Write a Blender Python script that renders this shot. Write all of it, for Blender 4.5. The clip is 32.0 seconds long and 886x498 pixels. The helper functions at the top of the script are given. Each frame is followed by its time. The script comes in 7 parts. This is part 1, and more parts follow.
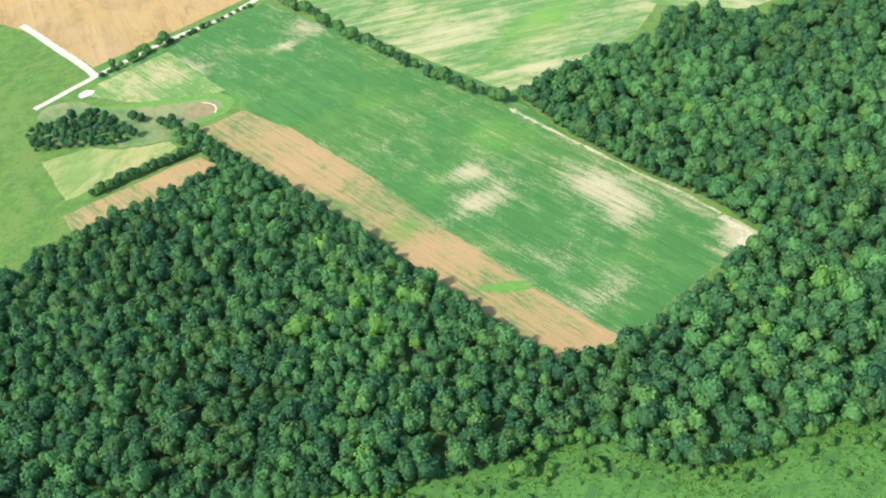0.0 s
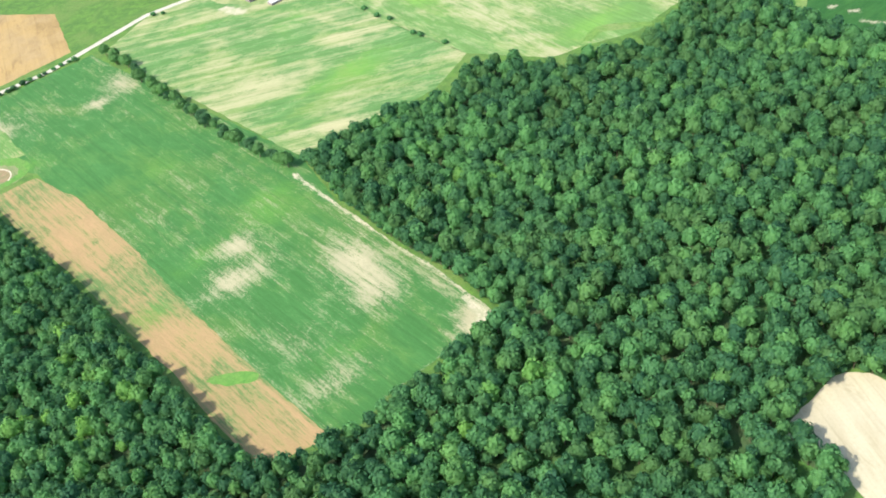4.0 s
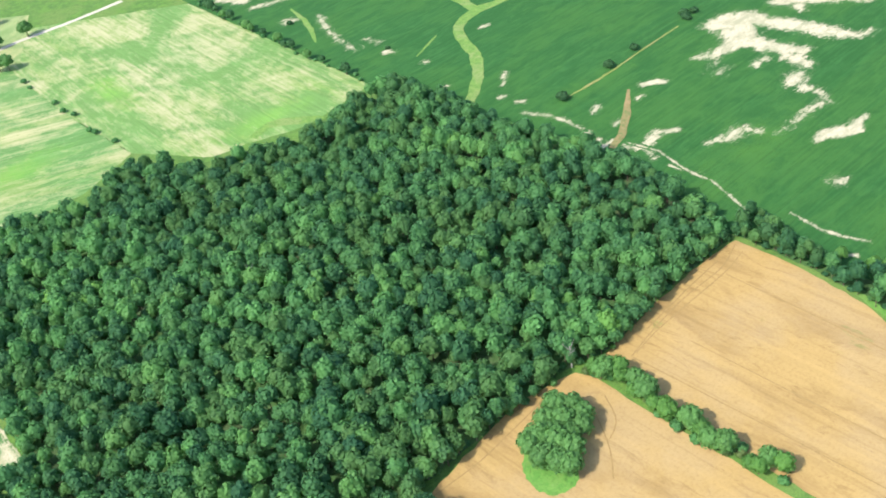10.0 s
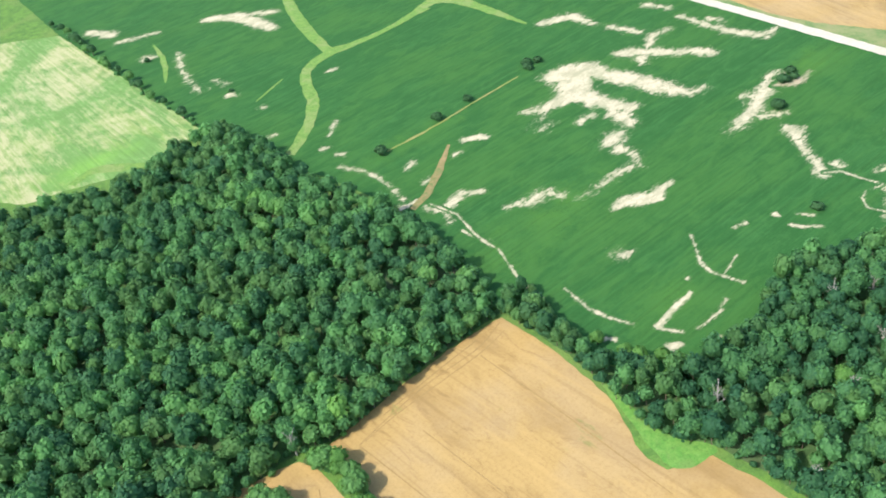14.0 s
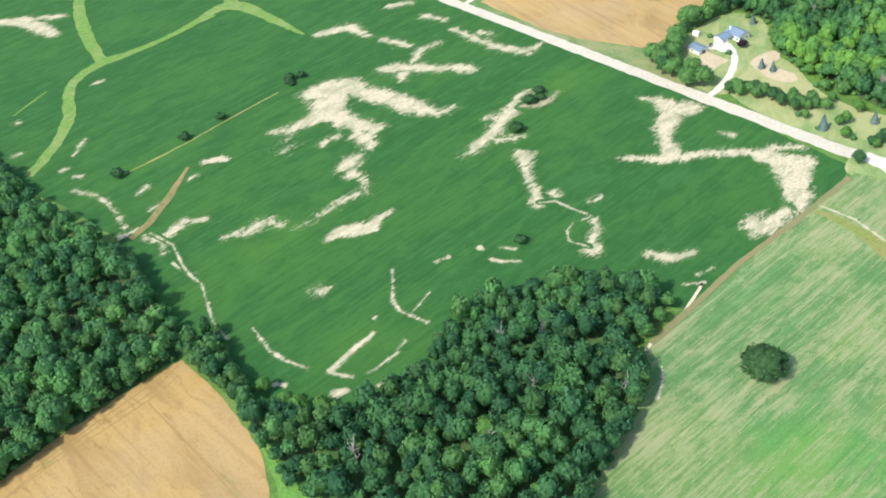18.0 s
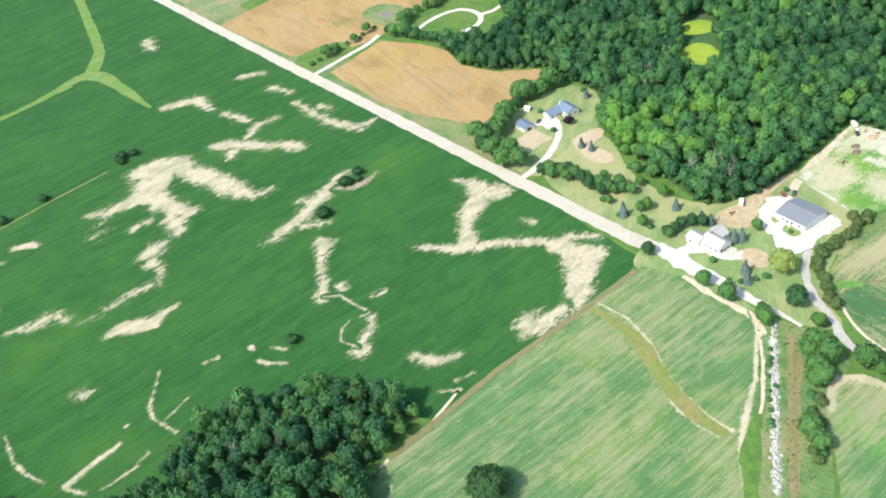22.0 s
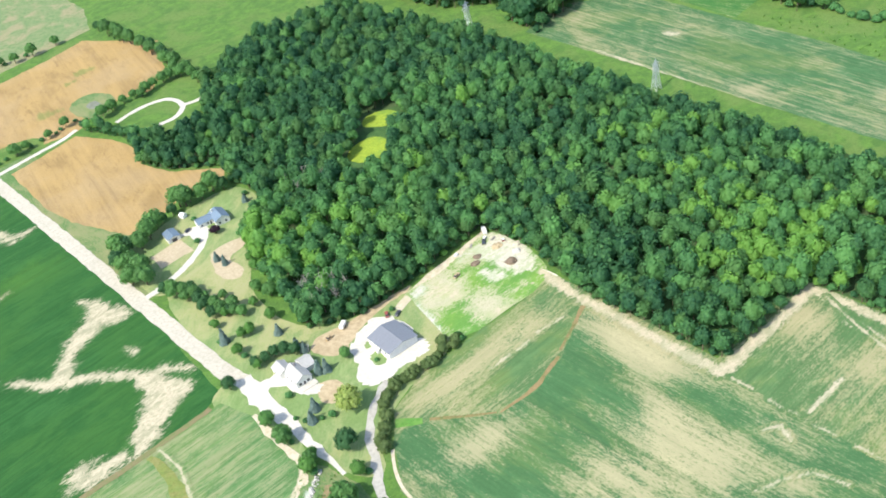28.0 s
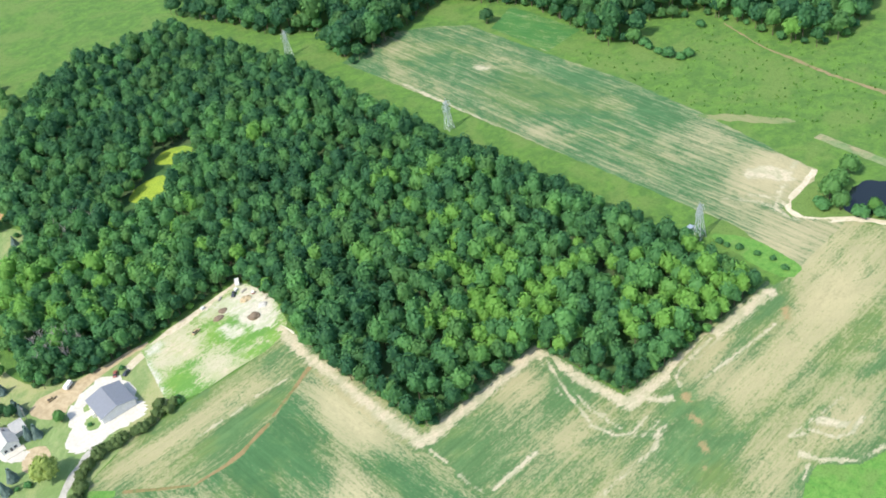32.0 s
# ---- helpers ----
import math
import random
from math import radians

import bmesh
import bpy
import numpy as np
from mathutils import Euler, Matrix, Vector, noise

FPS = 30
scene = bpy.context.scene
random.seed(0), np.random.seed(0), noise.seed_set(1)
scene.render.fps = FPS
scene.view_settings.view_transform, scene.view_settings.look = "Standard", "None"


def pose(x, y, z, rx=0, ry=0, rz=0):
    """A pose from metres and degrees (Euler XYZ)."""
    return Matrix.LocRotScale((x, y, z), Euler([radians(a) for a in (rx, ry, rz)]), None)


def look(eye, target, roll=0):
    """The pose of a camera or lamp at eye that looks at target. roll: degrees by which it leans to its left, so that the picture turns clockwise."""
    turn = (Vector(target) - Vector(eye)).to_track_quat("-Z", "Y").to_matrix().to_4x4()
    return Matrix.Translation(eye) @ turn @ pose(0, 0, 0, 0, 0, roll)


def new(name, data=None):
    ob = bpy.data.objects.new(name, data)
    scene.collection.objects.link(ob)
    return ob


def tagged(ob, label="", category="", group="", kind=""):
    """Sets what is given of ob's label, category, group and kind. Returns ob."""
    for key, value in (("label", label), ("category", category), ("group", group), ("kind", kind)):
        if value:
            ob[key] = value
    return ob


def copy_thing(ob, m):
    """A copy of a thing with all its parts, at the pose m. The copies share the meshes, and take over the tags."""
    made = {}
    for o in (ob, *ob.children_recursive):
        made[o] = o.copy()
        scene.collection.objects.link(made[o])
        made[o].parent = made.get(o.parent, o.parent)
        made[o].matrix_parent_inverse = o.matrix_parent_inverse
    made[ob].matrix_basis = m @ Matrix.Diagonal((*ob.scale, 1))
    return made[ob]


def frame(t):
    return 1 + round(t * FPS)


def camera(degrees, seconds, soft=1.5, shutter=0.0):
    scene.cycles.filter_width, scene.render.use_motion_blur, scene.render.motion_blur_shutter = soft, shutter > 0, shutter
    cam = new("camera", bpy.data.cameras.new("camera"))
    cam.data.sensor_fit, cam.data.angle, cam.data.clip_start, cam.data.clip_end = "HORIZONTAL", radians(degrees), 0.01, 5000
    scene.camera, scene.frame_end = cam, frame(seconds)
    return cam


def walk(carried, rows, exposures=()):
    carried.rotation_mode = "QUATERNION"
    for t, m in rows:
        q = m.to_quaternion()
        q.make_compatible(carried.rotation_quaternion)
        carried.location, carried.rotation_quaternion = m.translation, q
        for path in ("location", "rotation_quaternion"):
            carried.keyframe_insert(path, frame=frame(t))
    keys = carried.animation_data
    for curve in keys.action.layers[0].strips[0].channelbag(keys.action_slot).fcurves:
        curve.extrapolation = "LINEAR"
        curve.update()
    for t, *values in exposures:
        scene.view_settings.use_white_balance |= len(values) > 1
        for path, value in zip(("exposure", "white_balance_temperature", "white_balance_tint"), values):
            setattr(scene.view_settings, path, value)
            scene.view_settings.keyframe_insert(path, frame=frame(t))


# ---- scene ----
import functools

# ---------------------------------------------------------------- camera and path
cam = camera(49.425, 32.0, soft=1.8)
# seconds, eye (x, y, z), heading, pitch and roll in degrees
PATH = [
    (0, 4.31, -2.85, 323.62, -26.983, -38.849, -10.446),
    (0.5, 21.38, -7.84, 325.26, -27.578, -39.604, -10.462),
    (1, 38.42, -12.85, 326.82, -28.384, -40.607, -10.551),
    (1.5, 55.69, -17.96, 328.23, -28.653, -41.166, -10.308),
    (2, 73.31, -23.20, 329.28, -27.910, -40.429, -10.321),
    (2.5, 91.13, -28.53, 329.78, -26.687, -38.494, -10.989),
    (3, 108.97, -34.18, 329.61, -26.331, -38.803, -11.316),
    (3.5, 126.54, -39.96, 328.73, -26.470, -39.086, -11.736),
    (5.5, 194.46, -64.86, 322.11, -26.020, -38.362, -13.945),
    (6, 210.96, -70.92, 319.98, -26.442, -36.473, -13.665),
    (6.5, 227.34, -76.23, 317.65, -26.566, -37.863, -13.510),
    (7, 243.30, -81.40, 315.12, -26.218, -37.058, -13.789),
    (7.5, 258.63, -87.00, 312.36, -25.905, -35.407, -13.931),
    (8, 273.95, -92.42, 309.55, -26.353, -35.963, -13.573),
    (8.5, 289.58, -97.50, 306.77, -27.239, -37.067, -13.032),
    (9, 305.17, -102.57, 304.08, -28.343, -37.166, -12.658),
    (9.5, 320.40, -107.63, 301.55, -29.441, -37.211, -12.265),
    (10, 335.18, -112.95, 299.20, -29.790, -36.903, -12.170),
    (10.5, 349.69, -118.33, 297.12, -29.955, -36.782, -11.992),
    (11, 364.12, -123.85, 295.42, -30.212, -36.744, -11.639),
    (11.5, 378.55, -129.51, 294.12, -30.732, -36.649, -11.339),
    (12, 392.92, -135.26, 293.31, -31.766, -38.704, -10.913),
    (12.5, 407.65, -140.28, 292.94, -33.157, -40.751, -10.318),
    (13, 422.43, -144.95, 292.88, -33.192, -41.175, -10.133),
    (13.5, 436.85, -150.07, 292.63, -31.085, -37.547, -10.961),
    (14, 450.92, -155.98, 291.94, -29.243, -36.358, -11.382),
    (14.5, 465.00, -162.16, 290.91, -29.809, -36.565, -10.906),
    (15, 479.02, -168.33, 289.92, -31.873, -37.257, -10.234),
    (15.5, 492.99, -174.64, 289.27, -33.580, -37.800, -9.289),
    (17.5, 549.86, -200.78, 288.00, -31.714, -36.226, -10.026),
    (18, 564.09, -207.15, 288.08, -32.683, -38.258, -9.648),
    (18.5, 578.09, -213.22, 288.40, -34.000, -39.064, -9.155),
    (19, 592.01, -218.91, 288.84, -34.641, -40.351, -8.869),
    (19.5, 605.89, -224.49, 289.38, -33.864, -39.095, -8.935),
    (20, 619.69, -230.29, 289.99, -32.203, -39.377, -9.228),
    (20.5, 633.75, -236.04, 290.54, -31.156, -38.206, -9.626),
    (21, 647.73, -241.96, 290.80, -31.023, -37.056, -9.869),
    (21.5, 661.74, -247.81, 290.82, -31.200, -36.754, -10.322),
    (22, 675.68, -253.70, 290.71, -31.773, -36.728, -10.711),
    (22.5, 689.48, -259.74, 290.59, -32.338, -35.889, -11.055),
    (23, 703.05, -266.02, 290.44, -32.838, -34.906, -10.923),
    (23.5, 716.49, -272.56, 290.30, -33.535, -35.627, -10.427),
    (24, 730.25, -278.85, 290.33, -34.413, -36.713, -10.162),
    (24.5, 744.50, -284.88, 290.55, -34.899, -37.039, -10.265),
    (26.5, 803.17, -310.89, 291.94, -34.222, -38.871, -10.648),
    (27, 816.86, -317.36, 292.30, -34.102, -37.125, -11.002),
    (27.5, 829.53, -324.01, 292.36, -34.414, -35.930, -11.086),
    (28, 841.72, -330.80, 292.01, -35.281, -35.953, -10.849),
    (28.5, 853.90, -337.31, 291.58, -36.411, -36.479, -10.349),
    (29, 866.47, -343.70, 291.39, -37.211, -37.468, -9.810),
    (29.5, 879.37, -350.41, 291.58, -37.328, -38.029, -9.646),
    (30, 892.64, -357.19, 292.21, -37.039, -38.481, -9.689),
    (30.5, 905.88, -364.36, 292.81, -36.743, -38.133, -9.768),
    (31, 918.94, -371.96, 292.95, -36.581, -37.194, -9.770),
    (31.5, 932.28, -379.73, 292.60, -36.302, -36.567, -10.138),
    (32, 946.02, -387.40, 292.06, -36.878, -36.636, -9.801),
]


def aimed(x, y, z, heading, pitch, roll):
    h, p = radians(heading), radians(pitch)
    ahead = Vector((-math.sin(h) * math.cos(p), math.cos(h) * math.cos(p), math.sin(p)))
    eye = Vector((x, y, z))
    return look(eye, eye + ahead * 100, roll)


walk(cam, [(row[0], aimed(*row[1:])) for row in PATH], exposures=[(0, 0.96, 6400, 10), (9, 1.08, 6400, 10), (14, 1.02, 6400, 10), (20, 0.8, 6400, 10), (26, 0.9, 6400, 10), (32, 0.8, 6400, 10)])

# ---------------------------------------------------------------- sky and sun
SUN_ELEVATION = 48
sky = bpy.data.worlds.new("sky")
sky.use_nodes = True
tree_ = sky.node_tree
tex = tree_.nodes.new("ShaderNodeTexSky")
tex.sky_type, tex.sun_disc = "NISHITA", False
tex.sun_elevation, tex.sun_rotation = radians(SUN_ELEVATION), radians(-91)
tex.air_density, tex.dust_density = 1.2, 1.5
tree_.links.new(tex.outputs[0], tree_.nodes["Background"].inputs[0])
tree_.nodes["Background"].inputs[1].default_value = 0.15
scene.world = sky
lamp = bpy.data.lights.new("sun", "SUN")
lamp.energy, lamp.angle, lamp.color = 2.9, radians(0.6), (1.0, 0.95, 0.86)
new("sun", lamp).matrix_world = look((-math.cos(radians(SUN_ELEVATION)), -0.02, math.sin(radians(SUN_ELEVATION))), (0, 0, 0))

# ---------------------------------------------------------------- materials


class Nodes:
    """A small builder for node materials."""

    def __init__(self, name, rough=0.9, spec=0.2):
        self.mat = bpy.data.materials.new(name)
        self.mat.use_nodes = True
        self.t = self.mat.node_tree
        self.bsdf = self.t.nodes["Principled BSDF"]
        self.bsdf.inputs["Roughness"].default_value = rough
        self.bsdf.inputs["Specular IOR Level"].default_value = spec
        self.pos = self.node("ShaderNodeNewGeometry").outputs["Position"]

    def node(self, kind):
        return self.t.nodes.new(kind)

    def link(self, a, b):
        self.t.links.new(a, b)

    def stretched(self, angle, sx, sy):
        """World position turned so that x runs along the angle, then scaled."""
        a = self.node("ShaderNodeVectorRotate")
        a.rotation_type = "Z_AXIS"
        a.inputs["Angle"].default_value = radians(-angle)
        self.link(self.pos, a.inputs["Vector"])
        m = self.node("ShaderNodeVectorMath")
        m.operation = "MULTIPLY"
        m.inputs[1].default_value = (sx, sy, 1)
        self.link(a.outputs[0], m.inputs[0])
        return m.outputs[0]

    def noise(self, scale=1.0, detail=4, rough=0.6, vec=None, distort=0.0):
        n = self.node("ShaderNodeTexNoise")
        n.inputs["Scale"].default_value, n.inputs["Detail"].default_value = scale, detail
        n.inputs["Roughness"].default_value, n.inputs["Distortion"].default_value = rough, distort
        self.link(vec or self.pos, n.inputs["Vector"])
        return n.outputs["Fac"]

    def attr(self, name):
        n = self.node("ShaderNodeAttribute")
        n.attribute_name = name
        return n.outputs["Fac"]

    def maths(self, op, a, b=0.0, clamp=False):
        n = self.node("ShaderNodeMath")
        n.operation, n.use_clamp = op, clamp
        for k, v in enumerate((a, b)):
            if isinstance(v, (int, float)):
                n.inputs[k].default_value = v
            else:
                self.link(v, n.inputs[k])
        return n.outputs[0]

    def step(self, value, lo, hi, out0=0.0, out1=1.0):
        n = self.node("ShaderNodeMapRange")
        n.interpolation_type = "SMOOTHSTEP"
        n.inputs["From Min"].default_value, n.inputs["From Max"].default_value = lo, hi
        n.inputs["To Min"].default_value, n.inputs["To Max"].default_value = out0, out1
        self.link(value, n.inputs["Value"])
        return n.outputs["Result"]

    def mix(self, fac, a, b):
        n = self.node("ShaderNodeMix")
        n.data_type = "RGBA"
        for sock, v in ((n.inputs[0], fac), (n.inputs[6], a), (n.inputs[7], b)):
            if isinstance(v, (int, float)):
                sock.default_value = v
            elif isinstance(v, tuple):
                sock.default_value = (*v, 1)
            else:
                self.link(v, sock)
        return n.outputs[2]

    def done(self, colour, bump=None, strength=0.3, distance=0.1):
        if isinstance(colour, tuple):
            self.bsdf.inputs["Base Color"].default_value = (*colour, 1)
        else:
            self.link(colour, self.bsdf.inputs["Base Color"])
        if bump is not None:
            n = self.node("ShaderNodeBump")
            n.inputs["Strength"].default_value, n.inputs["Distance"].default_value = strength, distance
            self.link(bump, n.inputs["Height"])
            self.link(n.outputs[0], self.bsdf.inputs["Normal"])
        return self.mat


CROPS = {}


def crop(name, green, pale, lush, rows, bias=0.0, streak=0.5, speck=1.0, patchy=2.2, soft=0.55, cloud=0.6, band=0.0, bare=None):
    """A field of thin crop over pale soil: speckled dry patches and fine lines along the rows, dry and lush zones from the sheet's own layers."""
    n = Nodes(name + ("_with_soil_%d" % (bare[0] * 100) if bare else ""))
    CROPS[name] = (green, pale, lush, rows, bias, streak, speck, patchy, soft, cloud, band)
    half = lambda v, k: n.maths("MULTIPLY", n.maths("SUBTRACT", v, 0.5), k)
    add = lambda *vs: functools.reduce(lambda a, b: n.maths("ADD", a, b), vs)
    lines = n.noise(1.0, 3, 0.6, n.stretched(rows, 0.008, 0.42))
    thin = n.noise(1.0, 4, 0.75, n.stretched(rows, 0.1, 1.5))
    specks = n.noise(0.95, 6, 0.8, n.stretched(rows, 0.6, 1.0), 0.3)
    blotch = n.noise(0.11, 5, 0.68, n.stretched(rows, 0.45, 1.0), 0.8)
    wide = n.noise(0.017, 4, 0.62, n.stretched(rows, 0.7, 1.0), 0.5)
    base = n.mix(n.step(add(n.maths("MULTIPLY", n.attr("lush"), 0.75), half(n.noise(0.04, 5, 0.7), 1.3), half(specks, 0.5)), 0.1, 0.95), green, lush)
    base = n.mix(n.step(n.noise(1.1, 5, 0.75), 0.35, 0.72, 0.0, 0.5), base, tuple(c * 0.62 for c in green))
    base = n.mix(n.step(add(blotch, half(thin, 0.6)), 0.4, 0.75, 0.0, 0.45), base, tuple(c * 1.45 + 0.012 for c in green))
    base = n.mix(n.step(n.maths("ADD", wide, half(blotch, 0.5)), 0.44, 0.62, 0.0, cloud), base, (green[0] * 1.35 + pale[0] * 0.06, green[1] * 1.12 + pale[1] * 0.03, green[2] * 0.95))
    f = add(half(wide, patchy * 1.3), half(lines, streak * 2.0), half(thin, streak * 2.6), half(specks, speck * 3.2), half(blotch, 2.4), n.maths("MULTIPLY", n.attr("dry"), 1.0))
    if band:
        swath = n.noise(1.0, 2, 0.5, n.stretched(rows, 0.004, 0.11))
        f = n.maths("ADD", f, half(swath, band))
        furrow = n.noise(1.0, 2, 0.5, n.stretched(rows, 0.008, 0.55), 0.2)
        base = n.mix(n.step(furrow, 0.52, 0.66, 0.0, 0.3), base, tuple(c * 0.62 for c in green))
        base = n.mix(n.step(furrow, 0.34, 0.46, 0.22, 0.0), base, tuple(c * 1.35 + 0.006 for c in green))
    f = n.step(n.maths("ADD", f, bias - 0.25), -soft, soft + 0.25)
    straw = n.mix(n.step(n.maths("ADD", specks, half(blotch, 0.7)), 0.4, 0.66, 0.0, 0.75), pale, tuple(p * 0.62 + g * 0.25 for p, g in zip(pale, green)))
    straw = n.mix(n.step(thin, 0.5, 0.66, 0.0, 0.4), straw, tuple(p * 0.5 + g * 0.5 for p, g in zip(pale, green)))
    col = n.mix(f, base, straw)
    if bare:
        wisp = n.noise(1.0, 5, 0.75, n.stretched(rows, 0.22, 1.3), 0.3)
        lump = n.noise(0.22, 4, 0.65)
        b = add(n.attr("bare"), half(wisp, 11.0), half(lump, 5.0), half(specks, 8.0))
        sand = n.mix(n.step(specks, 0.38, 0.68), bare, tuple(c * 0.72 for c in bare))
        sand = n.mix(n.step(lump, 0.45, 0.7, 0.0, 0.45), sand, tuple(c * 0.8 for c in bare))
        weeds = n.mix(0.45, base, bare)
        sand = n.mix(n.step(n.maths("ADD", n.noise(0.5, 4, 0.7), half(wisp, 0.5)), 0.47, 0.66, 0.0, 0.5), sand, weeds)
        thin_cover = n.noise(1.0, 4, 0.62, n.stretched(rows, 0.07, 0.13), 0.8)
        sand = n.mix(n.step(n.maths("ADD", thin_cover, half(wisp, 0.7)), 0.45, 0.63, 0.0, 0.72), sand, weeds)
        col = n.mix(n.step(b, -1.6, 0.2, 0.0, 0.35), col, weeds)
        col = n.mix(n.step(b, -0.3, 1.0), col, sand)
    return n.done(col, specks, 0.35, 0.25)


def bared(mat, bare):
    """The same crop where it has failed and the soil lies open."""
    key = mat.name + "_with_soil_%d" % (bare[0] * 100)
    return bpy.data.materials.get(key) or crop(mat.name, *CROPS[mat.name], bare=bare)


def wheat(name, gold, dark, rows):
    n = Nodes(name)
    long = n.noise(0.8, 4, 0.6, n.stretched(rows, 0.03, 0.35))
    cloud = n.noise(0.035, 5, 0.62, n.stretched(rows, 0.5, 1.3), 0.6)
    grain = n.noise(1.6, 3, 0.7)
    c = n.mix(n.step(long, 0.35, 0.7, 0.0, 0.4), gold, tuple(v * 1.2 for v in gold))
    c = n.mix(n.step(cloud, 0.45, 0.66, 0.0, 0.6), c, dark)
    smear = n.noise(1.0, 5, 0.72, n.stretched(rows, 0.05, 0.16), 1.2)
    c = n.mix(n.step(smear, 0.52, 0.7, 0.0, 0.7), c, dark)
    c = n.mix(n.step(n.noise(0.02, 4, 0.6), 0.42, 0.66, 0.0, 0.5), c, tuple(v * 0.85 + 0.07 for v in gold))
    c = n.mix(n.step(n.noise(0.7, 6, 0.78), 0.42, 0.72, 0.0, 0.45), c, dark)
    weeds = n.step(n.maths("ADD", n.noise(0.06, 4, 0.7, n.stretched(rows, 0.6, 1.6)), n.maths("MULTIPLY", n.attr("lush"), 0.4)), 0.66, 0.84, 0.0, 0.6)
    c = n.mix(weeds, c, (0.13, 0.20, 0.05))
    tram = n.noise(1.0, 2, 0.5, n.stretched(rows, 0.007, 0.33), 0.3)
    c = n.mix(n.step(tram, 0.57, 0.68, 0.0, 0.22), c, tuple(v * 0.8 for v in dark))
    c = n.mix(n.step(tram, 0.34, 0.44, 0.2, 0.0), c, tuple(v * 1.25 for v in gold))
    return n.done(c, grain, 0.35, 0.2)


def soil(name, light, dark, scale=0.4):
    n = Nodes(name)
    a, b = n.noise(scale, 5, 0.65), n.noise(scale * 0.12, 3, 0.6)
    c = n.mix(n.step(a, 0.35, 0.7), light, dark)
    c = n.mix(n.step(b, 0.45, 0.7, 0.0, 0.6), c, dark)
    return n.done(c, a, 0.3, 0.1)


def turf(name, a, b, c, scale=0.12):
    n = Nodes(name)
    big, mid = n.noise(scale * 0.2, 5, 0.65, None, 0.6), n.noise(scale, 6, 0.72, None, 0.4)
    fine, tuft = n.noise(1.1, 5, 0.75), n.noise(0.33, 6, 0.75)
    col = n.mix(n.step(mid, 0.4, 0.62), a, b)
    col = n.mix(n.step(big, 0.47, 0.62), col, c)
    col = n.mix(n.step(tuft, 0.52, 0.68, 0.0, 0.6), col, tuple(v * 0.55 for v in a))
    col = n.mix(n.step(tuft, 0.3, 0.45, 0.5, 0.0), col, tuple(v * 1.15 + 0.03 for v in c))
    col = n.mix(n.step(fine, 0.42, 0.7, 0.0, 0.5), col, tuple(v * 0.6 for v in a))
    return n.done(col, fine, 0.5, 0.3)


def foliage(name, dark, light, warm):
    """Leaves: a tint for each tree and a lesser one for each spray of leaves."""
    n = Nodes(name, 0.6, 0.2)
    island = n.node("ShaderNodeNewGeometry").outputs["Random Per Island"]
    own = n.maths("MULTIPLY", n.maths("SUBTRACT", n.node("ShaderNodeObjectInfo").outputs["Random"], 0.5), 0.25)
    f = n.maths("ADD", n.maths("ADD", n.maths("MULTIPLY", n.attr("tint"), 0.75), own), n.maths("MULTIPLY", island, 0.22))
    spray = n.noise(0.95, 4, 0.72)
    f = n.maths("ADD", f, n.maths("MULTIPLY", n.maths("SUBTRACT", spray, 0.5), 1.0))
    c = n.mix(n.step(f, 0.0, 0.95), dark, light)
    hue = n.maths("FRACT", n.maths("MULTIPLY", n.attr("tint"), 23.7))
    c = n.mix(n.step(hue, 0.6, 0.95, 0.0, 0.3), c, (dark[0] * 1.1, dark[1] * 1.2, dark[2] * 1.5))
    c = n.mix(n.step(hue, 0.0, 0.3, 0.35, 0.0), c, (light[0] * 1.3, light[1] * 1.0, light[2] * 0.8))
    c = n.mix(n.step(n.attr("tint"), 0.82, 1.1), c, warm)
    n.bsdf.inputs["Transmission Weight"].default_value = 0.0
    m = n.done(c, spray, 0.5, 0.4)
    glow = n.node("ShaderNodeBsdfTranslucent")
    n.link(c, glow.inputs["Color"])
    mixer = n.node("ShaderNodeMixShader")
    mixer.inputs[0].default_value = 0.48
    n.link(n.bsdf.outputs[0], mixer.inputs[1])
    n.link(glow.outputs[0], mixer.inputs[2])
    n.link(mixer.outputs[0], n.t.nodes["Material Output"].inputs["Surface"])
    return m


def plain(name, colour, rough=0.6, metal=0.0, spec=0.3, vary=0.15, scale=0.8):
    n = Nodes(name, rough, spec)
    n.bsdf.inputs["Metallic"].default_value = metal
    f = n.noise(scale, 5, 0.65)
    return n.done(n.mix(n.step(f, 0.3, 0.75, 0.0, 1.0), colour, tuple(v * (1 - vary) for v in colour)), f, 0.1, 0.02)


M_FIELD = crop("thin_green_crop", (0.054, 0.165, 0.040), (0.47, 0.405, 0.25), (0.12, 0.28, 0.045), 97, -0.36, 0.75, 1.0, 1.3, 0.55, 0.45, 0.6)
M_STRIP = crop("brown_stubble", (0.12, 0.20, 0.06), (0.42, 0.265, 0.13), (0.12, 0.29, 0.05), 98, 0.42, 1.1, 0.7, 1.6, 0.5, 0.5, 0.9)
M_TAN_STRIPES = crop("pale_striped_stubble", (0.12, 0.24, 0.06), (0.50, 0.40, 0.22), (0.12, 0.29, 0.05), 98, 0.1, 1.0, 0.6, 2.0, 0.5, 0.5, 1.2)
M_HAY = crop("pale_hay", (0.13, 0.245, 0.066), (0.48, 0.43, 0.255), (0.18, 0.36, 0.06), 92, 0.02, 0.8, 0.7, 3.0, 0.6, 0.6, 1.0)
M_HAY_SWATH = crop("swathed_hay", (0.105, 0.225, 0.062), (0.49, 0.43, 0.24), (0.17, 0.36, 0.05), 156, 0.0, 0.5, 0.9, 2.2, 0.65, 0.6, 2.3)
